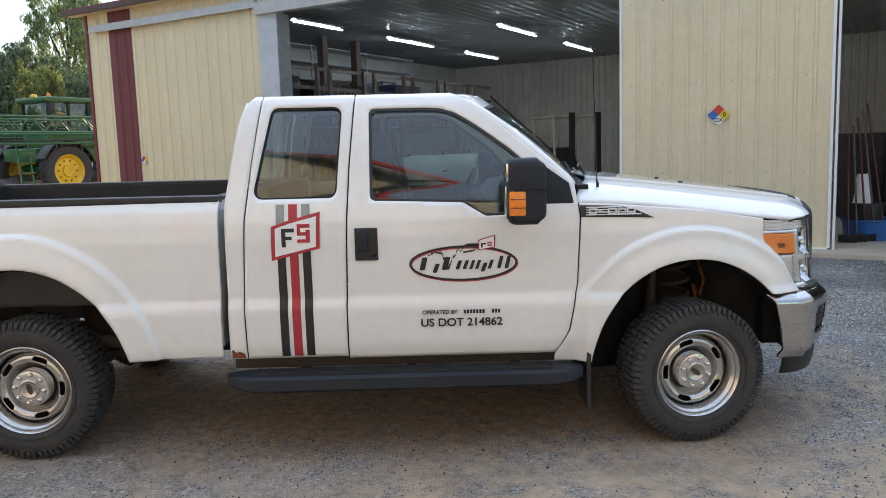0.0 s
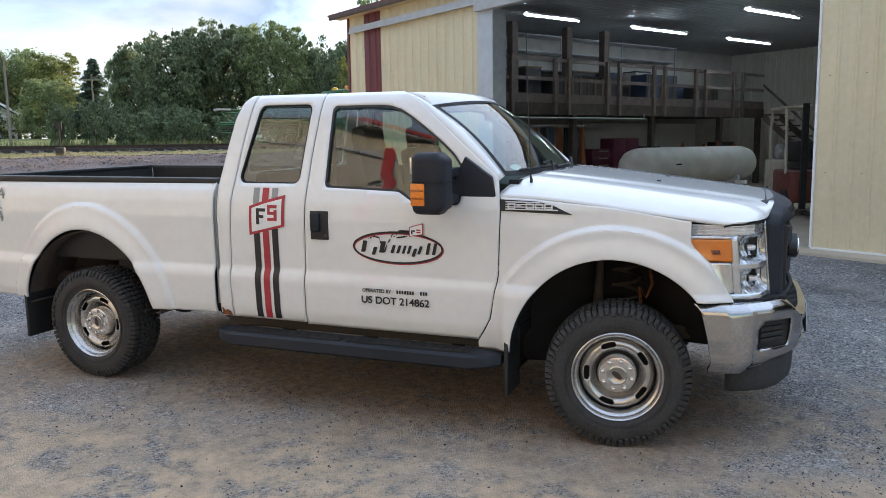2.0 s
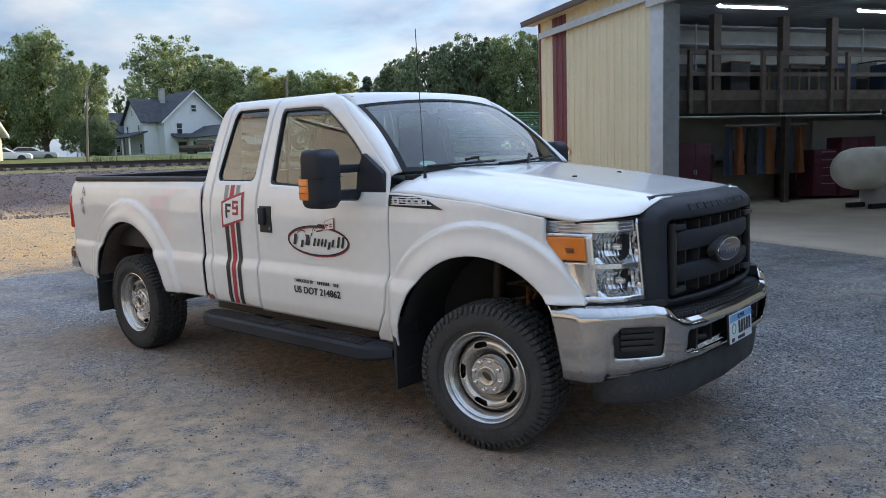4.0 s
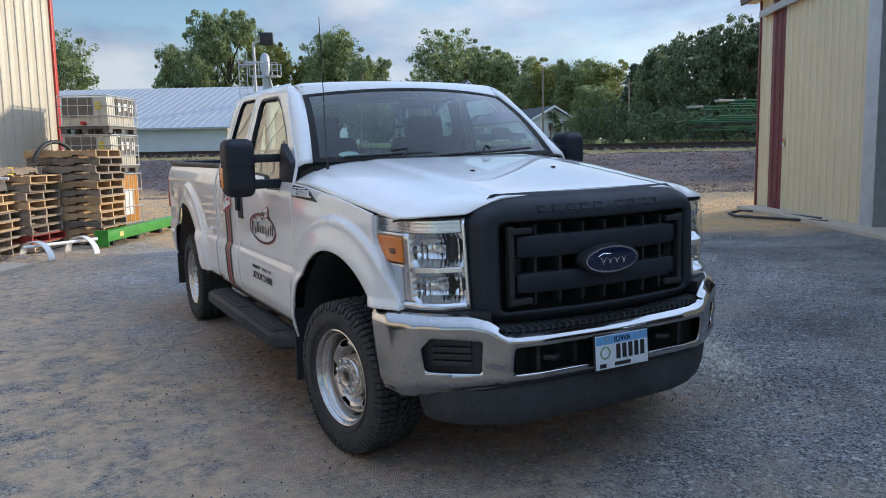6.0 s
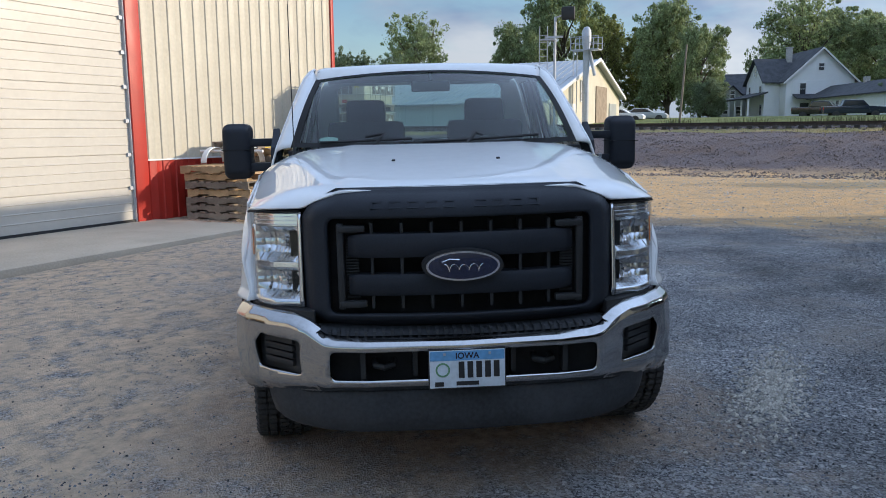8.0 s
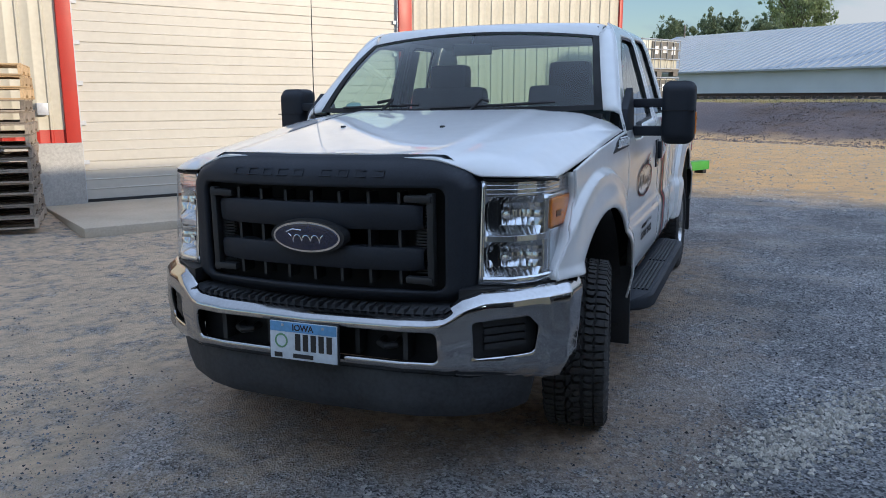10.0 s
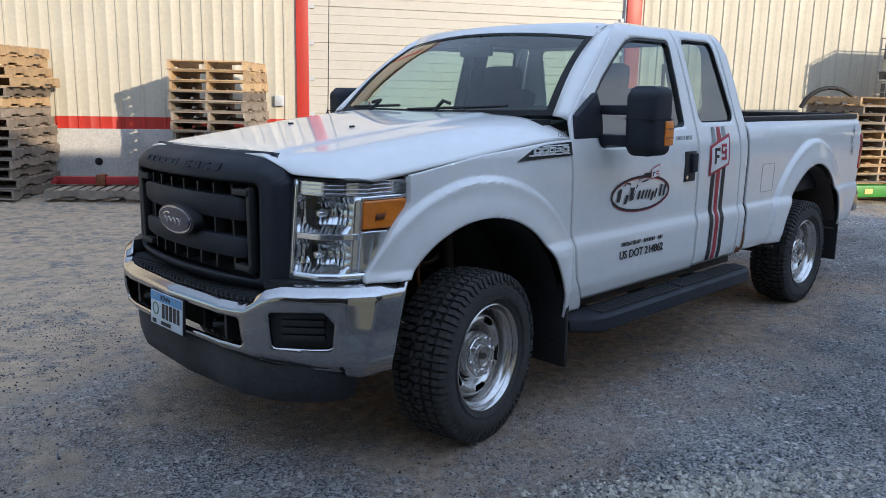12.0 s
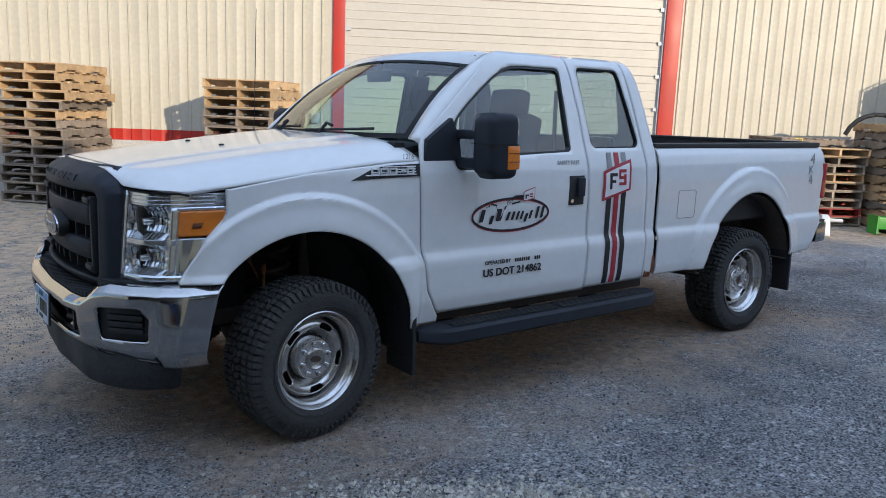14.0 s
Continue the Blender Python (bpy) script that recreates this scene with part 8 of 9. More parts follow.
    crown = leaves_mesh("crown", P, N, leaf, rng, material)
    me = bpy.data.meshes.new("trunk")
    bm.to_mesh(me)
    bm.free()
    me.materials.append(M_BARK)
    return me, crown


KINDS = {
    "a": tree_kind(1, M_LEAF, 0.80, 0.11, 330, 110, 0.021, full=1.2),
    "b": tree_kind(2, M_LEAF, 0.92, 0.10, 340, 110, 0.022, full=1.2),
    "c": tree_kind(3, M_LEAF3, 0.66, 0.11, 290, 105, 0.021, full=1.3),
    "d": tree_kind(4, M_LEAF2, 1.05, 0.02, 400, 100, 0.027, full=1.5),
    "e": tree_kind(5, M_LEAF, 0.80, 0.16, 250, 75, 0.020),
    "s": tree_kind(6, M_NEEDLE, 0.46, 0.05, 120, 36, 0.030, "spruce"),
    "w": tree_kind(7, M_LEAF2, 1.7, 0.0, 90, 90, 0.060),
    "g": tree_kind(8, M_LEAF3, 1.5, 0.0, 80, 80, 0.070),
}
EYE0 = (3.6, -1.0)


def spot(az, dist, eye=EYE0):
    """A place on the ground by its bearing and distance from a camera position, to fit the view from there."""
    x, y = eye[0] + dist * math.cos(radians(az)), eye[1] + dist * math.sin(radians(az))
    u, v = x * CY + y * SY, -x * SY + y * CY
    return x, y, ground_height(u, v)


def tree(kind, az, dist, top, wide, seed, eye=EYE0, label="leafy green broadleaf tree beyond the railway", name="tree", cat="tree"):
    """top: the crown's height as an angle; wide: its width as an angle."""
    x, y, z = spot(az, dist, eye)
    h = 1.02 * (1.5 + dist * math.tan(radians(top)) - z)
    w = 2 * dist * math.tan(radians(wide / 2))
    base = {"a": 0.80, "b": 0.92, "c": 0.66, "d": 1.05, "e": 0.80, "s": 0.46, "w": 1.7, "g": 1.5}[kind] * 1.06
    k = w / (base * h)
    t = thing(name, label, cat, group="trees beyond the railway" if name == "tree" else "bushes beyond the railway")
    t.matrix_basis = pose(x, y, z - 0.05, 0, 0, (seed * 77) % 360) @ Matrix.Diagonal((h * k, h * k, h, 1))
    for nm, me in zip(("trunk", "crown"), KINDS[kind]):
        o = new(nm, me)
        o.parent = t


E1 = (0.3, -5.1)
E10 = (3.2, 2.1)
# the tall ones behind the white shed and the houses
tree("b", 168.0, 118, 9.9, 6.6, 1)
tree("a", 170.9, 112, 7.6, 4.0, 2)
tree("c", 165.1, 110, 8.2, 3.8, 21)
tree("a", 160.6, 105, 8.7, 5.6, 3)
tree("b", 158.4, 98, 6.9, 4.2, 4)
tree("c", 162.3, 112, 7.2, 3.8, 5)
tree("d", 157.8, 92, 3.6, 2.8, 6)
tree("e", 178.4, 150, 8.3, 5.0, 7, label="small round green tree beyond the roofs")
tree("e", 179.6, 155, 6.4, 3.4, 71, label="small round green tree beyond the roofs")
tree("e", 152.2, 142, 8.6, 6.4, 8)
tree("b", 150.0, 150, 7.4, 5.8, 9)
tree("e", 154.6, 160, 6.2, 2.6, 10)
tree("a", 147.4, 140, 6.9, 5.2, 11)
tree("c", 144.6, 118, 6.4, 4.6, 12)
tree("a", 143.3, 112, 6.5, 4.2, 13)
tree("c", 141.3, 108, 6.3, 3.8, 14)
tree("b", 145.8, 122, 5.6, 4.6, 15)
tree("b", 142.0, 90, 4.6, 4.2, 16)
tree("s", 139.4, 88, 5.9, 3.9, 17, label="dark green pointed spruce")
# the dark grove past the rails
tree("d", 133.3, 70, 7.3, 4.4, 31, E1, "dark green broadleaf tree in a dense grove")
tree("d", 130.8, 66, 8.3, 6.4, 32, E1, "dark green broadleaf tree in a dense grove")
tree("d", 127.4, 68, 8.9, 6.6, 33, E1, "dark green broadleaf tree in a dense grove")
tree("b", 123.9, 66, 8.6, 6.0, 34, E1, "dark green broadleaf tree in a dense grove")
tree("d", 120.8, 70, 7.6, 5.2, 35, E1, "dark green broadleaf tree in a dense grove")
tree("d", 117.6, 62, 7.9, 5.0, 36, (-1.3, -5.1), "yellowing broadleaf tree in a dense grove")
tree("d", 114.0, 60, 6.2, 4.6, 37, (-1.3, -5.1), "dark green broadleaf tree in a dense grove")
tree("e", 114.9, 74, 12.6, 5.4, 38, (-1.3, -5.1), "tall thin-crowned tree behind the grove")
tree("c", 116.6, 56, 6.4, 3.2, 39, (-1.3, -5.1), "yellowing broadleaf tree in a dense grove")
tree("d", 110.0, 64, 7.5, 6.0, 40, (-1.3, -5.1), "dark green broadleaf tree in a dense grove")
for k, (az, d, tp, w) in enumerate(((142.9, 62, 3.2, 2.4), (141.0, 60, 3.6, 2.6), (139.0, 62, 3.4, 2.6), (137.0, 60, 3.1, 2.6), (135.0, 60, 3.0, 2.6))):
    tree("w", az, d, tp, w, 50 + k, EYE0, "dark green leafy bush beside the railway", "bush", "bush")
for k, (az, d, tp, w) in enumerate(((133.5, 58, 2.6, 4.0), (130.2, 57, 2.8, 4.0), (126.8, 57, 2.6, 4.0), (123.5, 57, 2.6, 4.0), (120.0, 56, 2.6, 4.0), (116.5, 54, 2.6, 4.0), (113.0, 54, 2.8, 4.0))):
    tree("w", az, d, tp, w, 60 + k, E1, "dark green leafy bush under the grove", "bush", "bush")
for k, (az, d, tp, w) in enumerate(((146.4, 104, 2.9, 4.2), (144.2, 100, 3.0, 4.2), (141.9, 96, 3.1, 4.2), (139.6, 92, 3.0, 4.2), (137.4, 88, 2.8, 4.2))):
    tree("w", az, d, tp, w, 90 + k, EYE0, "dark green leafy bush behind the garage", "bush", "bush")
# over the white roof
tree("d", -172.6, 130, 5.6, 3.4, 81, E10, "dark green tree behind the white roof")
tree("d", -175.6, 132, 5.9, 4.0, 82, E10, "dark green tree behind the white roof")
tree("d", -178.6, 134, 5.4, 3.6, 83, E10, "dark green tree behind the white roof")


# ---- railway ----
M_RAIL = mat("rail_steel", (0.085, 0.062, 0.05), 0.6, 0.5, vary=0.2, scale=8)
M_TIE = mat("dark_sleeper_wood", (0.10, 0.088, 0.078), 0.95, vary=0.3, scale=5, island=0.35)
M_STONE = mat("crushed_stone", (0.25, 0.20, 0.185), 0.95, vary=0.3, scale=20, island=0.55)


def make_railway():
    for uc in (-36.6, -41.2):
        zt = ground_height(uc, 0)
        for g in (-0.7525, 0.7525):
            r = thing("rail", "rusty brown steel rail of the railway line", "rail", yard(uc + g, 0, zt), "rails", kind="structure")
            prof = [(-0.065, 0.06), (0.065, 0.06), (0.065, 0.072), (0.012, 0.09), (0.012, 0.19), (0.036, 0.20), (0.036, 0.235), (-0.036, 0.235), (-0.036, 0.20), (-0.012, 0.19), (-0.012, 0.09), (-0.065, 0.072)]
            part("rail_bar", prism(bmesh.new(), prof, -150, 150, "xz"), M_RAIL, r)
        co, fs = [], []
        rng = random.Random(int(-uc))
        for k in range(400):
            v = -110 + 0.55 * k + rng.uniform(-0.02, 0.02)
            z = zt - 0.06
            b = len(co)
            for zz in (z, zt + 0.055 + rng.uniform(-0.015, 0.01)):
                co += [(uc - 1.28, v - 0.11, zz), (uc + 1.28, v - 0.11, zz), (uc + 1.28, v + 0.11, zz), (uc - 1.28, v + 0.11, zz)]
            fs += [[b + i for i in f] for f in ((4, 5, 6, 7), (0, 1, 5, 4), (1, 2, 6, 5), (2, 3, 7, 6), (3, 0, 4, 7))]
        me = bpy.data.meshes.new("sleepers")
        me.from_pydata(co, [], fs)
        me.materials.append(M_TIE)
        ob = new("sleepers", me)
        ob.matrix_basis = yard(0, 0)
        tagged(ob, "row of dark weathered wooden railway sleepers", "sleepers", kind="stuff")


make_railway()


def stones(name, label, places, smin, smax, seed, material, flat=0.6):
    """Loose crushed stones, each an uneven eight-sided lump: places gives u, v rows."""
    rng = np.random.default_rng(seed)
    uvs = np.asarray(places)
    n = len(uvs)
    s = smin + (smax - smin) * rng.random(n) ** 2.2
    base = np.array(((1, 0, 0), (0, 1, 0), (-1, 0, 0), (0, -1, 0), (0, 0, 1), (0, 0, -1)), float)
    co = base[None] * rng.uniform(0.6, 1.25, (n, 6, 1)) + rng.normal(size=(n, 6, 3)) * 0.16
    co[:, :, 2] *= flat
    a = rng.uniform(0, 6.283, n)
    c, sn = np.cos(a), np.sin(a)
    x = co[:, :, 0] * c[:, None] - co[:, :, 1] * sn[:, None]
    y = co[:, :, 0] * sn[:, None] + co[:, :, 1] * c[:, None]
    co = np.stack([x, y, co[:, :, 2]], 2) * (s / 2)[:, None, None]
    z = np.array([ground_height(u, v) for u, v in uvs])
    co += np.stack([uvs[:, 0], uvs[:, 1], z + s * 0.10], 1)[:, None, :]
    f = np.array(((0, 1, 4), (1, 2, 4), (2, 3, 4), (3, 0, 4), (1, 0, 5), (2, 1, 5), (3, 2, 5), (0, 3, 5)))
    fs = (f[None] + 6 * np.arange(n)[:, None, None]).reshape(-1, 3)
    me = bpy.data.meshes.new(name)
    me.from_pydata(co.reshape(-1, 3).tolist(), [], fs.tolist())
    me.materials.append(material)
    ob = new(name, me)
    ob.matrix_basis = yard(0, 0)
    return tagged(ob, label, "gravel", kind="stuff")


def blades(name, label, places, h0, h1, seed, material, lean=0.35):
    """Weeds and grass: bent narrow blades."""
    rng = np.random.default_rng(seed)
    uvs = np.asarray(places)
    n = len(uvs)
    z = np.array([ground_height(u, v) for u, v in uvs])
    p = np.stack([uvs[:, 0], uvs[:, 1], z - 0.02], 1)
    a = rng.uniform(0, 6.283, n)
    h = rng.uniform(h0, h1, n)
    w = h * rng.uniform(0.015, 0.045, n)
    side = np.stack([np.cos(a), np.sin(a), 0 * a], 1)
    out = np.stack([-np.sin(a), np.cos(a), 0 * a], 1) * (rng.normal(size=n) * lean * h)[:, None]
    up = np.array((0, 0, 1.0))
    q = [p - side * w[:, None], p + side * w[:, None], p + out * 0.4 + up * (h * 0.6)[:, None] + side * w[:, None] * 0.8, p + out * 0.4 + up * (h * 0.6)[:, None] - side * w[:, None] * 0.8, p + out + up * h[:, None]]
    co = np.stack(q, 1).reshape(-1, 3)
    fs = []
    for k in range(n):
        b = 5 * k
        fs += [(b, b + 1, b + 2, b + 3), (b + 3, b + 2, b + 4)]
    me = bpy.data.meshes.new(name)
    me.from_pydata(co.tolist(), [], fs)
    me.materials.append(material)
    ob = new(name, me)
    ob.matrix_basis = yard(0, 0)
    return tagged(ob, label, "grass", kind="stuff")


M_WEED = leaf_material("weeds", (0.22, 0.22, 0.09), (0.12, 0.13, 0.055))
M_DRYGRASS = leaf_material("dry_grass", (0.34, 0.27, 0.10), (0.20, 0.19, 0.07))


def make_verges():
    rng = np.random.default_rng(11)
    n = 16000
    u = -43.6 - np.abs(rng.normal(size=n)) * 2.2
    v = rng.uniform(-8, 62, n)
    keep = rng.random(n) < 0.5 + 0.5 * np.sin(v * 0.9) * np.sin(v * 0.37 + 1)
    blades("weeds", "tall pale green weeds along the railway", np.stack([u, v], 1)[keep], 0.12, 0.7, 1, M_WEED)
    n = 7000
    u = -31.4 + rng.normal(size=n) * 0.9
    v = rng.uniform(-20, 30, n)
    keep = rng.random(n) < 0.35 + 0.5 * np.sin(v * 0.31 + 0.6)
    blades("dry_grass", "dry yellow grass on top of the railway bank", np.stack([u, v], 1)[keep], 0.05, 0.22, 2, M_DRYGRASS, 0.6)
    # the bank's loose stones
    n = 30000
    stones("bank_stones", "grey and purple-brown crushed stones on the railway bank", np.stack([rng.uniform(-31.0, -22.5, n), rng.uniform(-16, 30, n)], 1), 0.03, 0.10, 3, M_STONE, 0.75)
    n = 5000
    stones("ballast", "grey crushed ballast stones between the rails", np.stack([rng.uniform(-43.5, -34.5, n), rng.uniform(-25, 35, n)], 1), 0.06, 0.14, 4, M_STONE, 0.8)


make_verges()


# ---- houses and sheds beyond the railway ----
M_WHITE = mat("white_siding", (0.84, 0.85, 0.86), 0.6, vary=0.05, scale=1.0, grain=12)
M_GREYSIDE = mat("grey_siding", (0.42, 0.44, 0.43), 0.6, vary=0.08, scale=1.0)
M_SHINGLE = mat("dark_shingles", (0.070, 0.074, 0.085), 0.9, vary=0.25, scale=1.5, grain=9, bump=0.4, bump_scale=10)
M_WROOF = mat("white_metal_roof", (0.38, 0.41, 0.44), 0.35, 0.1, vary=0.07, scale=0.7)
M_PANE = mat("dark_window", (0.03, 0.035, 0.042), 0.12, coat=0.5, vary=0.1)
M_TRIM = mat("white_trim", (0.80, 0.80, 0.80), 0.5, vary=0.03)
M_CARBLUE = mat("dark_blue_car_paint", (0.02, 0.028, 0.05), 0.25, coat=0.8, vary=0.1)
M_CARBLACK = mat("black_car_paint", (0.015, 0.015, 0.018), 0.25, coat=0.8, vary=0.1)
M_CHIM = mat("pale_chimney_brick", (0.55, 0.53, 0.50), 0.9, vary=0.2, scale=5)


def gable_body(bm, x0, x1, y0, y1, z1, peak, along="y"):
    """Walls with gable ends, pointed across the ridge."""
    if along == "y":
        xm = (x0 + x1) / 2
        prism(bm, [(x0, 0), (x1, 0), (x1, z1), (xm, peak), (x0, z1)], y0, y1, "xz")
    else:
        ym = (y0 + y1) / 2
        prism(bm, [(y0, 0), (y1, 0), (y1, z1), (ym, peak), (y0, z1)], x0, x1, "yz")
    return bm


def gable_roof(x0, x1, y0, y1, z1, peak, along="y", over=0.45, t=0.16):
    """The two slopes of a roof as bars of thickness t."""
    a0, a1, b0, b1 = (x0, x1, y0, y1) if along == "y" else (y0, y1, x0, x1)
    am = (a0 + a1) / 2
    sl = (peak - z1) / (am - a0)
    out = []
    for e, sg in ((a0 - over, -1), (a1 + over, 1)):
        ze = z1 - sl * over
        bm = bmesh.new()
        prism(bm, [(e, ze + 0.01), (am, peak + 0.01), (am, peak + t + 0.02), (e, ze + t)], b0 - over, b1 + over, "xz" if along == "y" else "yz")
        out.append(bm)
    return out


def lap_siding(house, x0, x1, y, z0, z1, step=0.22):
    board = None
    for k in range(int((z1 - z0) / step)):
        at = pose(0, 0, z0 + k * step)
        if board is None:
            board = part("clapboard", prism(bmesh.new(), [(y - 0.028, 0), (y - 0.006, step), (y, step), (y, 0)], x0, x1, "yz"), M_WHITE, house, at=at)
        else:
            share("clapboard", board, house, at)


def far_window(house, m, w, h):
    win = new("window")
    win.parent, win.matrix_basis = house, m
    f = 0.09
    part("window_frame", boxes((-w / 2 - f, w / 2 + f, -0.06, 0.02, -f, 0.0), (-w / 2 - f, w / 2 + f, -0.06, 0.02, h, h + f), (-w / 2 - f, -w / 2, -0.06, 0.02, 0, h), (w / 2, w / 2 + f, -0.06, 0.02, 0, h), (-w / 2, w / 2, -0.05, 0.02, h / 2 - 0.03, h / 2 + 0.03)), M_TRIM, win)
    part("pane", boxes((-w / 2, w / 2, -0.02, 0.01, 0, h)), M_PANE, win)


def make_house():
    zb = 2.75
    H = pose(-100.4, 56.5, zb, 0, 0, 84)
    ho = thing("house", "white two-storey gabled house with a dark shingle roof", "house", H)
    ev, pk = 5.2, 9.3
    part("wall", gable_body(bmesh.new(), -4.5, 4.5, 0, 10, ev, pk), M_WHITE, ho, "white clapboard walls")
    lap_siding(ho, -4.5, 4.5, -0.01, 0.3, ev)
    for bm in gable_roof(-4.5, 4.5, 0, 10, ev, pk):
        part("roof", bm, M_SHINGLE, ho, "dark shingle roof slope")
    part("wall", gable_body(bmesh.new(), -6.6, -4.0, 2.2, 9.6, ev, 8.3, "x"), M_WHITE, ho, "white side wing")
    for bm in gable_roof(-6.6, -1.5, 2.2, 9.6, ev, 8.3, "x"):
        part("roof", bm, M_SHINGLE, ho)
    for sg in (-1, 1):
        bm = bmesh.new()
        prism(bm, [(sg * 5.0, ev - 0.62), (0, pk - 0.12), (0, pk + 0.12), (sg * 5.0, ev - 0.38)], -0.62, -0.44, "xz")
        part("barge_board", bm, M_TRIM, ho, "white barge board")
    part("chimney", boxes((-2.6, -1.9, 5.2, 5.9, 6.5, 10.0), (-2.68, -1.82, 5.12, 5.98, 9.85, 10.02), bevel=0.03), M_CHIM, ho, "pale brick chimney")
    for x, z, w, h in ((0.0, 6.4, 0.7, 0.9), (-2.3, 3.2, 0.75, 1.5), (2.9, 3.6, 0.8, 0.5), (-2.0, 0.7, 1.2, 1.4)):
        far_window(ho, pose(x, -0.05, z), w, h)
    for y, z, w, h in ((5.9, 6.0, 0.5, 0.8), (3.6, 3.2, 0.6, 1.4), (8.0, 3.2, 0.6, 1.4), (3.2, 0.6, 0.8, 1.4)):
        far_window(ho, pose(-6.65, y, z, 0, 0, -90), w, h)
    bm = bmesh.new()
    prism(bm, [(-9.4, 2.7), (-6.6, 3.5), (-6.6, 3.7), (-9.5, 2.88)], 0.6, 9.6, "xz")
    po = part("porch", bm, M_SHINGLE, ho, "porch with a dark roof")
    for y in (0.9, 3.6, 6.4, 9.2):
        part("porch_post", boxes((-9.25, -9.05, y - 0.1, y + 0.1, 0, 2.8)), M_TRIM, po)
    part("porch_floor", boxes((-9.4, -6.6, 0.6, 9.6, 0, 0.45)), M_GREYSIDE, po)
    part("lean_to_roof", prism(bmesh.new(), [(-0.02, 3.1), (-1.7, 2.55), (-1.7, 2.72), (-0.02, 3.3)], -3.6, 4.5, "yz"), M_SHINGLE, ho)
    # long garage in front of the house
    ga = thing("garage", "long low white garage with a dark roof", "garage", H @ pose(-1.3, -23.2, 0))
    part("wall", gable_body(bmesh.new(), 0, 5.4, 0, 23, 2.75, 4.15), M_WHITE, ga, "white clapboard walls")
    lap_siding(ga, 0, 5.4, -0.01, 0.2, 2.7)
    for bm in gable_roof(0, 5.4, 0, 23, 2.75, 4.15, over=0.5):
        part("roof", bm, M_SHINGLE, ga)
    for sg in (-1, 1):
        part("barge_board", prism(bmesh.new(), [(2.7 + sg * 3.25, 2.42), (2.7, 4.1), (2.7, 4.36), (2.7 + sg * 3.25, 2.66)], -0.66, -0.5, "xz"), M_TRIM, ga)
    part("garage_door", boxes((-0.08, 0.0, 3.0, 8.5, 0.1, 2.2)), M_TRIM, ga, "white sectional door")
    for y in (11.5, 14.5, 18.0, 20.5):
        far_window(ga, pose(-0.05, y, 1.0, 0, 0, -90), 0.8, 1.1)
    far_window(ga, pose(3.6, -0.05, 0.9), 0.7, 0.6)
    part("chimney", boxes((2.4, 3.0, 13.0, 13.6, 3.5, 4.9)), M_CHIM, ga)
    # grey neighbour behind
    x, y, z = spot(155.9, 128)
    h2 = thing("house", "grey older house with a dark roof behind trees", "house", pose(x, y, 2.7, 0, 0, 75))
    part("wall", gable_body(bmesh.new(), -3.6, 3.6, 0, 9, 4.0, 7.0, "x"), M_GREYSIDE, h2)
    for bm in gable_roof(-3.6, 3.6, 0, 9, 4.0, 7.0, "x"):
        part("roof", bm, M_SHINGLE, h2)
    part("wall", gable_body(bmesh.new(), -3.4, 0.4, -2.0, 1, 3.2, 5.0), M_GREYSIDE, h2)
    for bm in gable_roof(-3.4, 0.4, -2.0, 1.0, 3.2, 5.0):
        part("roof", bm, M_SHINGLE, h2)
    for xx, zz in ((-1.5, 3.3), (-2.4, 1.0), (-0.6, 1.0)):
        far_window(h2, pose(xx, -2.05, zz), 0.6, 1.0)


make_house()


def far_car(name, label, m, paint, kind):
    c = thing(name, label, "car", m)
    if kind == "pickup":
        body = [(-2.9, 0.5), (2.8, 0.5), (2.85, 0.85), (2.7, 1.12), (1.35, 1.2), (-2.9, 1.22)]
        cab = [(1.25, 1.18), (0.65, 1.80), (-1.0, 1.84), (-1.25, 1.20)]
    elif kind == "suv":
        body = [(-2.4, 0.45), (2.4, 0.45), (2.45, 0.8), (2.25, 1.05), (1.1, 1.12), (-2.4, 1.12)]
        cab = [(1.1, 1.10), (0.45, 1.72), (-2.0, 1.76), (-2.35, 1.10)]
    else:
        body = [(-2.3, 0.4), (2.2, 0.4), (2.25, 0.7), (2.0, 0.9), (0.9, 0.98), (-2.25, 0.98)]
        cab = [(0.9, 0.96), (0.15, 1.42), (-1.2, 1.42), (-1.8, 0.97)]
    part("body", prism(bmesh.new(), body, -0.95, 0.95, "xz", bevel=0.09), paint, c)
    part("cab", prism(bmesh.new(), cab, -0.82, 0.82, "xz", bevel=0.07), paint, c)
    xs, zs = [p[0] for p in cab], [p[1] for p in cab]
    xm, zm = sum(xs) / 4, sum(zs) / 4
    for sg in (-1, 1):
        part("side_window", prism(bmesh.new(), [(xm + (x - xm) * 0.82, zm + (z - zm) * 0.68) for x, z in cab], sg * 0.815, sg * 0.835, "xz"), M_PANE, c)
        for x in (-1.75, 1.75):
            bm = lathe(bmesh.new(), [(0.0, -0.11), (0.22, -0.12), (0.36, -0.11), (0.38, 0.0), (0.36, 0.11), (0.0, 0.1)], 24)
            part("wheel", bm, M_RUBBER, c, at=pose(x * (1.0 if kind == "pickup" else 0.82), sg * 0.86, 0.38))
        part("tail_lamp", boxes((body[0][0] - 0.02, body[0][0] + 0.06, sg * 0.72, sg * 0.92, 0.85, 1.1)), M_RED, c)


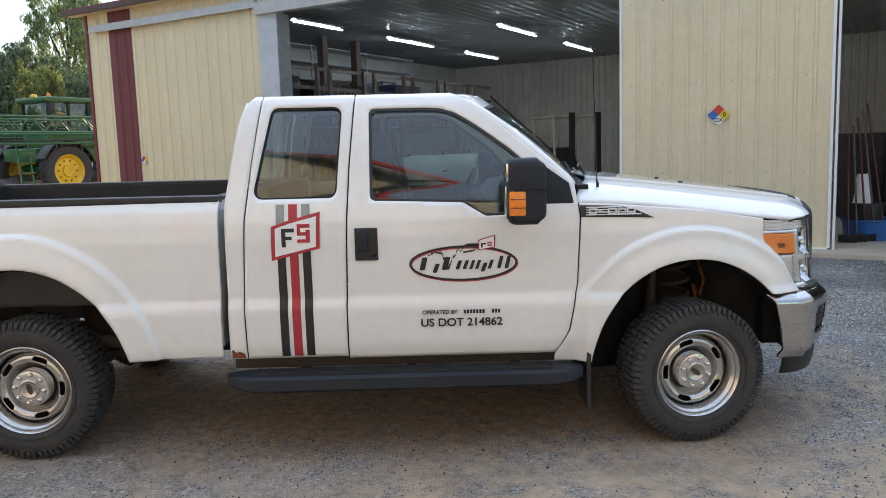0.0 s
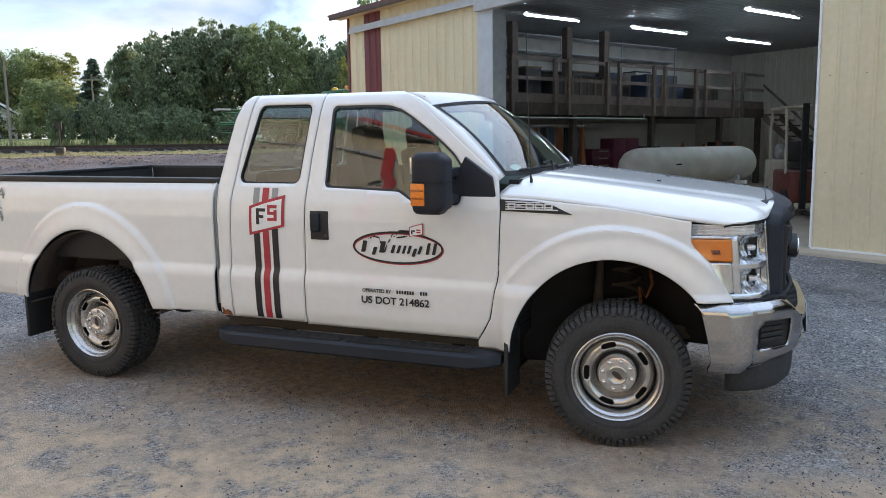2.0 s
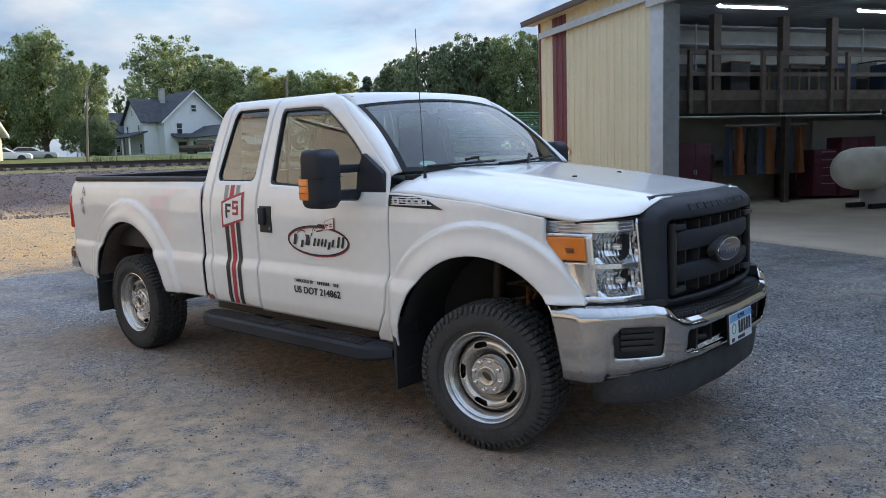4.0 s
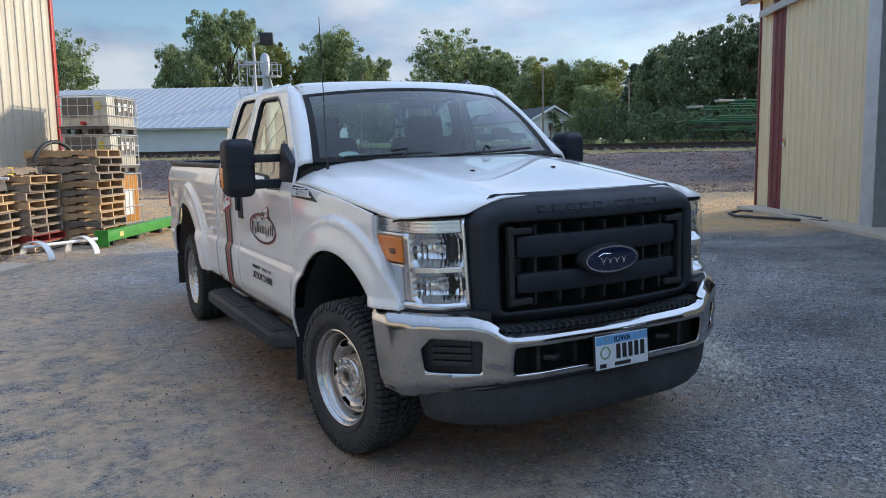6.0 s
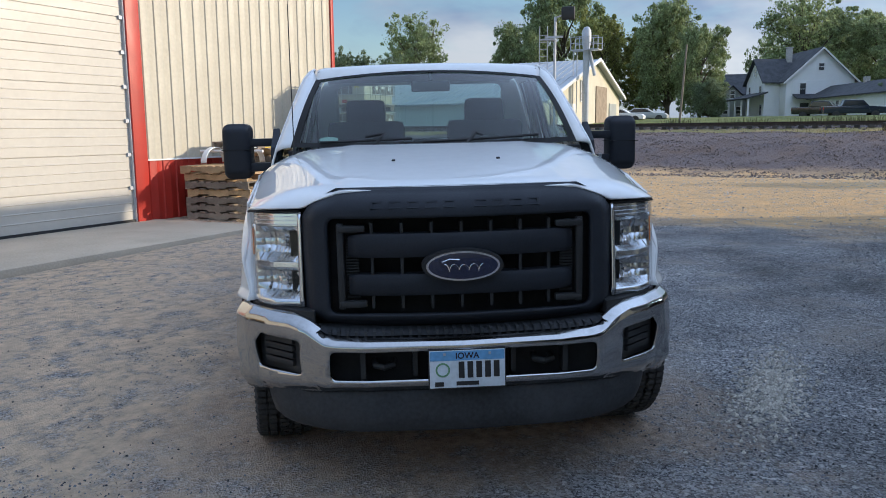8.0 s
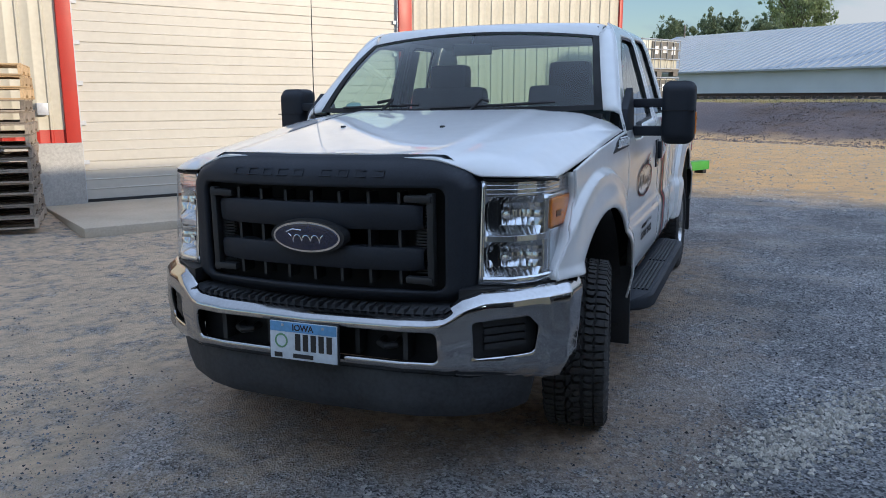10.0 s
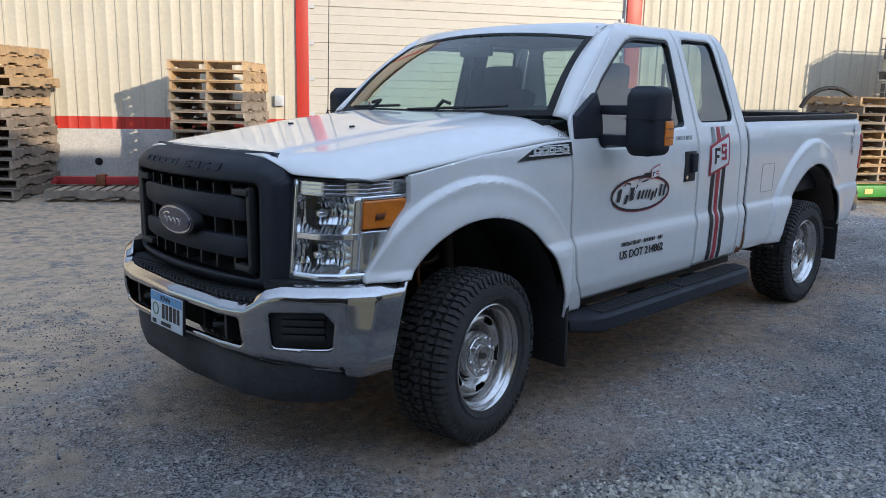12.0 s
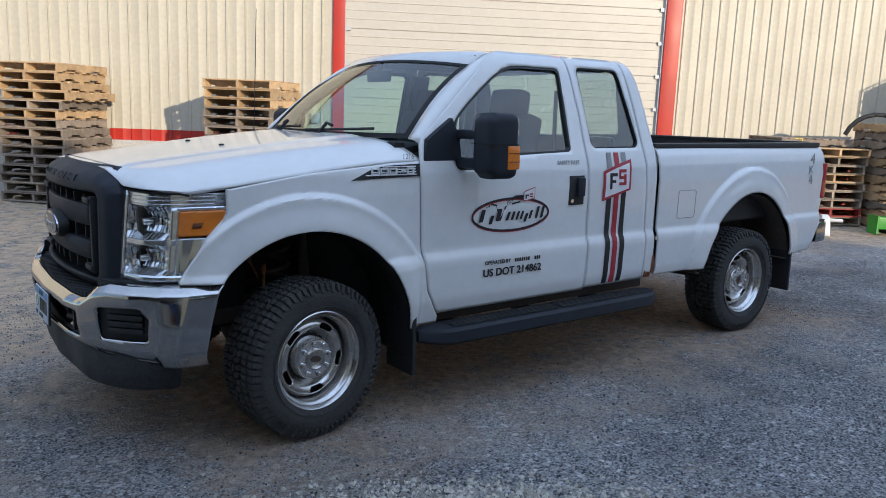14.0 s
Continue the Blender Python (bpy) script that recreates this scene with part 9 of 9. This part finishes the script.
for az, d, turn, kind, paint, lab in ((150.7, 92, 50, "pickup", M_CARBLACK, "black crew-cab pickup parked by the white house"), (148.9, 88, 72, "pickup", M_CARBLUE, "dark blue pickup parked by the garage"), (163.5, 82, 65, "sedan", M_TRIM, "white car parked beyond the railway"), (161.9, 84, 65, "sedan", M_GREYSIDE, "silver car parked beyond the railway")):
    x, y, z = spot(az, d)
    far_car("pickup_truck" if kind == "pickup" else "car", lab, pose(x, y, z - 0.36, 0, 0, turn), paint, kind)


def make_white_shed():
    zb = 1.7
    sh = thing("storage_shed", "long cream farm shed with a white metal roof", "shed", yard(-62, -18, zb))
    W0, W1, L = -11.0, 10.6, -29.0
    zl, zr, pk, xp = 2.75, 1.9, 5.7, -2.4
    part("wall", prism(bmesh.new(), [(W0, 0), (W1, 0), (W1, zr), (xp, pk), (W0, zl)], L, 0, "xz"), mat("cream_boards", (0.72, 0.66, 0.52), 0.7, vary=0.08, scale=0.8, grain=8), sh, "cream painted gable wall")
    for x0, z0, x1, z1 in ((W1 + 0.5, zr - 0.15, xp, pk), (xp, pk, W0 - 0.4, zl - 0.1)):
        part("roof", prism(bmesh.new(), [(x0, z0 + 0.02), (x1, z1 + 0.02), (x1, z1 + 0.14), (x0, z0 + 0.14)], L - 0.3, 0.45, "xz"), M_WROOF, sh, "ribbed white metal roof slope")
    m0 = (pk - zr + 0.15) / (W1 + 0.5 - xp)
    rib = None
    for k in range(48):
        y = 0.4 - k * 0.61
        at = Matrix.Translation((xp, y, pk + 0.14)) @ Matrix.Rotation(math.atan(m0), 4, "Y")
        if rib is None:
            rib = part("roof_rib", boxes((0, (W1 + 0.5 - xp) * math.hypot(1, m0), -0.03, 0.03, -0.01, 0.045)), M_WROOF, sh, at=at)
        else:
            share("roof_rib", rib, sh, at)
    # the wall away from the sun has its bluish shade in its colour
    part("side_wall", boxes((W1, W1 + 0.04, L, -0.1, 0, zr - 0.1)), mat("shade_blue_sheet", (0.60, 0.63, 0.66), 0.5, vary=0.06, scale=0.6), sh, "pale sheet side wall tinted with the blue of its shade")
    for sg, x1, z1 in ((1, W1 + 0.55, zr - 0.2), (-1, W0 - 0.45, zl - 0.15)):
        part("barge_board", prism(bmesh.new(), [(x1, z1), (xp, pk - 0.02), (xp, pk + 0.26), (x1, z1 + 0.26)], 0.45, 0.56, "xz"), M_TRIM, sh)
    tan = mat("weathered_door_boards", (0.42, 0.33, 0.24), 0.85, vary=0.2, scale=2)
    for x0, x1, z1, m in ((-9.6, -7.2, 2.2, M_GREYSIDE), (-6.2, -2.8, 3.6, tan), (3.2, 7.6, 1.9, M_TRIM), (7.8, 9.2, 1.8, tan)):
        part("door", boxes((x0, x1, 0.02, 0.09, 0, z1)), m, sh)
    far_window(sh, pose(1.2, 0.05, 2.2, 0, 0, 180), 0.9, 1.6)
    s2 = thing("storage_shed", "low white shed with a grey roof behind the long shed", "shed", yard(-84, -50, 1.8))
    part("wall", gable_body(bmesh.new(), -6, 6, -14, 0, 3.6, 6.0), M_WHITE, s2)
    for bm in gable_roof(-6, 6, -14, 0, 3.6, 6.0):
        part("roof", bm, M_WROOF, s2)


make_white_shed()


def make_leg_and_signal():
    z0 = ground_height(-58.2, -16.9)
    lg = thing("grain_elevator_leg", "silver grain elevator leg with a railed platform", "grain elevator", yard(-58.2, -16.9, z0, 90))
    part("tube", tube(bmesh.new(), [(0, 0, 0), (0, 0, 6.0)], 0.27, 12), M_GALV, lg)
    part("head", lathe(bmesh.new(), [(0.0, 7.7), (0.2, 7.65), (0.36, 7.35), (0.38, 6.6), (0.27, 6.0), (0, 6.0)], 20, axis="z"), M_GALV, lg, "domed silver head")
    part("spout", tube(bmesh.new(), [(0.25, 0, 5.9), (0.7, 0, 3.9)], 0.13, 10), M_GALV, lg)
    part("platform", boxes((-1.1, 1.1, -0.6, 0.6, 5.85, 5.93)), M_GALV, lg)
    for x in (-1.1, -0.37, 0.37, 1.1):
        for y in (-0.6, 0.6):
            part("rail_post", boxes((x - 0.03, x + 0.03, y - 0.03, y + 0.03, 5.93, 6.9)), M_GALV, lg)
    for y in (-0.6, 0.6):
        for z in (6.4, 6.88):
            part("guard_rail", boxes((-1.1, 1.1, y - 0.025, y + 0.025, z - 0.025, z + 0.025)), M_GALV, lg)
    for x in (-0.75, -1.05):
        part("ladder_rail", boxes((x - 0.03, x + 0.03, -0.03, 0.03, 1.0, 5.9)), M_GALV, lg)
    z0 = ground_height(-30.25, -9.87)
    sg = thing("railway_signal", "grey railway signal post with a black signal head", "railway signal", yard(-30.25, -9.87, z0, 98))
    part("post", tube(bmesh.new(), [(0, 0, -0.1), (0, 0, 5.1)], 0.06, 10), M_GALV, sg)
    part("crossarm", boxes((-0.45, 0.35, -0.05, 0.05, 4.2, 4.28)), M_GALV, sg)
    part("signal_head", boxes((0.28, 0.86, -0.12, 0.12, 4.95, 5.5), bevel=0.06), M_BLACK, sg, "black signal head with a hood")
    part("head_bracket", tube(bmesh.new(), [(0, 0, 5.05), (0.32, 0, 5.15)], 0.035, 8), M_GALV, sg)
    part("platform", boxes((-0.65, 0.05, -0.25, 0.25, 4.1, 4.15)), M_GALV, sg)
    for x in (-0.65, -0.3):
        part("ladder_rail", boxes((x - 0.018, x + 0.018, -0.2, -0.17, 2.6, 4.7)), M_GALV, sg)
    for k in range(6):
        part("rung", boxes((-0.65, -0.3, -0.195, -0.175, 2.8 + 0.3 * k, 2.825 + 0.3 * k)), M_GALV, sg)
    part("base", boxes((-0.2, 0.2, -0.2, 0.2, -0.15, 0.35), bevel=0.03), M_CONC, sg)
    z0 = ground_height(-33.1, 3.3)
    sw = thing("switch_stand", "dark railway switch stand beside the track", "switch stand", yard(-33.1, 3.3, z0, 60))
    part("stem", tube(bmesh.new(), [(0, 0, 0), (0, 0, 1.45)], 0.035, 8), M_UNDER, sw)
    part("stand_base", boxes((-0.18, 0.18, -0.14, 0.14, 0, 0.42), bevel=0.05), M_UNDER, sw)
    part("target", boxes((-0.11, 0.11, -0.02, 0.02, 1.2, 1.5)), M_UNDER, sw)


make_leg_and_signal()


def pole(u, v, top, lean, label, arms=(), r=0.095):
    z = ground_height(u, v)
    p = thing("utility_pole", label, "pole", yard(u, v, z, 60), "utility poles")
    part("shaft", tube(bmesh.new(), [(0, 0, -0.2), (lean, 0, top - z)], [r, r * 0.7], 10), M_POLE, p)
    for zz, a, b in arms:
        part("crossarm", boxes((lean + a, lean + b, -0.06, 0.06, zz - z - 0.07, zz - z + 0.07)), M_POLE, p)
    return p


M_POLE = mat("weathered_pole_wood", (0.30, 0.25, 0.20), 0.95, vary=0.2, scale=3, stretch=(1, 1, 0.2))
pole(-54.7, 4.7, 7.6, 0.0, "bare grey wooden utility pole")
pole(-58.0, -9.5, 7.7, 0.45, "leaning wooden utility pole with a street lamp arm")
for az, d, el, eye, arms in ((139.8, 80, 5.0, EYE0, True), (-169.05, 85, 4.8, E10, True), (-173.2, 82, 4.9, E10, False)):
    x, y, z = spot(az, d, eye)
    t = 1.5 + d * math.tan(radians(el))
    pole(x * CY + y * SY, -x * SY + y * CY, t, 0.0, "wooden utility pole with a crossarm" if arms else "bare wooden utility pole behind the white roof", ((t - 0.5, -1.1, 1.1),) if arms else ())


# ---- the crop sprayer behind the tan shed ----
M_GREEN = mat("sprayer_green", (0.022, 0.115, 0.030), 0.4, coat=0.4, vary=0.15, scale=4)
M_YELLOW = mat("wheel_yellow", (0.72, 0.46, 0.015), 0.4, coat=0.3, vary=0.12, scale=4)


def make_sprayer():
    sp = thing("crop_sprayer", "large green crop sprayer with yellow wheels and folded boom", "sprayer", yard(-25.6, 13.3, 0.22))
    for u, v, st in ((0.0, 0.0, 0), (-2.9, 0.0, 1), (0.0, 4.3, 0), (-2.9, 4.3, 1)):
        w = new("wheel")
        w.parent, w.matrix_basis = sp, pose(u, v, 0.98, 0, 0, 90 if not st else 270)
        ty = lathe(bmesh.new(), [(0.62, -0.20), (0.70, -0.25), (0.90, -0.24), (0.97, -0.18), (0.98, 0.0), (0.97, 0.18), (0.90, 0.24), (0.70, 0.25), (0.62, 0.20)], 48)
        for k in range(40):
            a = 6.2832 * k / 40
            sg = 1 if k % 2 else -1
            box(ty, -0.035, 0.035, 0.01, sg * 0.24, 0.95, 1.01, m=Matrix.Rotation(a, 4, "Y"))
        part("tyre", ty, M_RUBBER, w, "black lugged tyre")
        part("rim", lathe(bmesh.new(), [(0.0, -0.12), (0.20, -0.14), (0.24, -0.08), (0.48, -0.06), (0.55, -0.16), (0.63, -0.20), (0.64, 0.2)], 40), M_YELLOW, w, "yellow rim")
        for k in range(10):
            a = 6.2832 * k / 10
            part("rim_hole", lathe(bmesh.new(), [(0.0, -0.072), (0.035, -0.072), (0.035, -0.06)], 10), M_DARK, w, at=pose(0.38 * math.cos(a), 0, 0.38 * math.sin(a)))
        part("fender", prism(bmesh.new(), [(1.12 * math.cos(t), 1.12 * math.sin(t)) for t in [0.3 + 2.4 * i / 14 for i in range(15)]] + [(1.07 * math.cos(t), 1.07 * math.sin(t)) for t in [2.7 - 2.4 * i / 14 for i in range(15)]], -0.26, 0.26, "xz"), M_BLACK, w)
    part("chassis", boxes((-2.5, -0.4, -0.9, 6.0, 1.35, 1.85), bevel=0.08), M_GREEN, sp)
    part("tank", boxes((-2.4, -0.5, 2.1, 5.6, 1.8, 2.9), bevel=0.3), M_GREEN, sp, "green tank")
    part("axle", tube(bmesh.new(), [(-2.6, 0, 1.1), (-0.3, 0, 1.1)], 0.14, 10), M_GREEN, sp)
    cab = new("cab")
    cab.parent = sp
    part("cab_base", boxes((-2.3, -0.6, -0.2, 1.7, 1.8, 2.5), bevel=0.1), M_GREEN, cab)
    part("cab_glass", boxes((-2.22, -0.68, -0.1, 1.6, 2.5, 3.58), bevel=0.06), M_GLASS, cab, "tinted cab glass")
    for u in (-2.24, -0.66):
        for v in (-0.1, 0.75, 1.6):
            part("cab_post", boxes((u - 0.045, u + 0.045, v - 0.045, v + 0.045, 2.45, 3.6)), M_BLACK, cab)
    part("cab_seat", boxes((-1.7, -1.2, 0.6, 1.1, 2.5, 3.2), bevel=0.08), M_SEAT, cab)
    part("cab_roof", boxes((-2.42, -0.48, -0.3, 1.8, 3.58, 3.76), bevel=0.08), M_GREEN, cab, "green cab roof")
    part("beacon", lathe(bmesh.new(), [(0.0, 4.12), (0.07, 4.1), (0.08, 3.96), (0, 3.96)], 12, axis="z"), M_AMBER, cab, at=pose(-0.7, 0.0, -0.21))
    part("receiver", lathe(bmesh.new(), [(0.0, 4.14), (0.12, 4.1), (0.14, 4.0), (0, 3.98)], 16, axis="z"), M_YELLOW, cab, "pale yellow dome receiver", at=pose(-1.4, -0.15, -0.24))
    part("mirror", boxes((-0.42, -0.36, -0.25, 0.0, 3.1, 3.5), bevel=0.02), M_BLACK, cab)
    # folded boom: truss along the near flank, from ahead of the cab to the rear
    for u, zt in ((0.55, 2.95), (-3.4, 2.95)):
        bo = new("boom")
        bo.parent = sp
        bo["label"] = "folded green boom truss"
        y0, y1 = -4.6, 5.4
        for uu, z in ((u, zt), (u, zt - 0.55), (u - 0.4, zt - 0.1), (u - 0.4, zt - 0.62), (u - 0.2, zt - 0.95)):
            part("chord", tube(bmesh.new(), [(uu, y0 + (0.15 if z < zt - 0.8 else 0), z), (uu, y1, z)], 0.045, 6), M_GREEN, bo)
        n = 20
        for k in range(n):
            a, b = y0 + (y1 - y0) * k / n, y0 + (y1 - y0) * (k + 1) / n
            up = k % 2
            part("brace", tube(bmesh.new(), [(u, a, zt - 0.55 * up), (u, b, zt - 0.55 * (1 - up))], 0.026, 5), M_GREEN, bo)
            part("brace", tube(bmesh.new(), [(u - 0.4, a, zt - 0.1 - 0.52 * (1 - up)), (u - 0.4, b, zt - 0.1 - 0.52 * up)], 0.026, 5), M_GREEN, bo)
            if k % 2 == 0:
                part("nozzle", boxes((u - 0.22, u - 0.16, a, a + 0.06, zt - 1.12, zt - 0.93)), M_BLACK, bo)
        part("hose", tube(bmesh.new(), [(u - 0.2, y0 + 0.2, zt - 0.8), (u - 0.2, -1, zt - 0.86), (u - 0.2, 2.5, zt - 0.78), (u - 0.2, y1, zt - 0.85)], 0.03, 6), M_BLACK, bo)
        part("boom_tip", boxes((u - 0.45, u + 0.06, y0 - 0.06, y0 + 0.5, zt - 0.02, zt + 0.06)), M_STEEL, bo, "pale end plate")
    la = new("ladder")
    la.parent = sp
    for v in (-1.75, -1.3):
        part("ladder_rail", tube(bmesh.new(), [(0.35, v - 0.25, 0.55), (-0.25, v, 2.3)], 0.03, 6), M_GREEN, la)
    for k in range(5):
        f = k / 5
        part("step", boxes((0.3 - 0.55 * f, 0.42 - 0.55 * f, -1.95 + 0.2 * f, -1.45 + 0.2 * f, 0.6 + 0.35 * k, 0.64 + 0.35 * k)), M_GREEN, la)


make_sprayer()


# ---- loose gravel in the yard ----
def make_gravel():
    rng = np.random.default_rng(21)

    def clear(p):
        w = np.array([[u * CY - v * SY, u * SY + v * CY] for u, v in p])
        under = (w[:, 0] > -4.4) & (w[:, 0] < 0.9) & (np.abs(w[:, 1]) < 0.75)
        return p[~under & (p[:, 1] < 5.9) & (p[:, 1] > -7.0)]
    n = 190000
    a = clear(np.stack([rng.uniform(-9, 7.5, n), rng.uniform(-7, 6, n)], 1))
    patch = np.array([noise.noise((u * 0.8, v * 0.8, 9)) + 0.5 * noise.noise((u * 2.2, v * 2.2, 4)) for u, v in a])
    a = a[rng.random(len(a)) < np.clip(0.45 + 1.3 * patch, 0.05, 1) * np.where(a[:, 1] < -3.2, 0.07, np.where(a[:, 1] < -2.2, 0.3, 1.0))]
    stones("gravel", "loose grey crushed gravel strewn over the yard", a, 0.006, 0.019, 5, M_PEB, 0.9)
    n = 5200
    b = [np.stack([rng.normal(c[0], c[2], n), rng.normal(c[1], c[3], n)], 1) for c in ((1.0, 3.6, 0.35, 1.1), (4.6, -1.0, 0.9, 0.9), (2.8, 2.9, 0.8, 0.5))]
    stones("pale_gravel", "patches of pale limestone gravel in the yard", clear(np.concatenate(b)), 0.008, 0.024, 6, M_PALE, 0.9)
    heap = np.stack([rng.normal(-1.15, 0.40, 1500), rng.normal(1.50, 0.10, 1500)], 1)
    stones("limestone_patch", "patch of coarse pale limestone on the dark gravel", heap, 0.016, 0.036, 8, M_PALE, 0.9)
    n = 9000
    c = np.stack([rng.uniform(-24, -8, n), rng.uniform(-14, 14, n)], 1)
    c = c[(c[:, 1] < 5.5) | (c[:, 0] < -15)]
    c = c[(c[:, 1] > -7.2) | (c[:, 0] < -12)]
    stones("scattered_stones", "scattered small stones on the dirt beyond the yard", c, 0.02, 0.07, 7, M_PALE, 0.6)


M_PEB = mat("grey_pebbles", (0.185, 0.195, 0.215), 0.85, vary=0.25, scale=30, grain=120, island=0.85)
M_PALE = mat("pale_limestone", (0.56, 0.525, 0.46), 0.9, vary=0.2, scale=30, grain=120, island=0.4)
make_gravel()
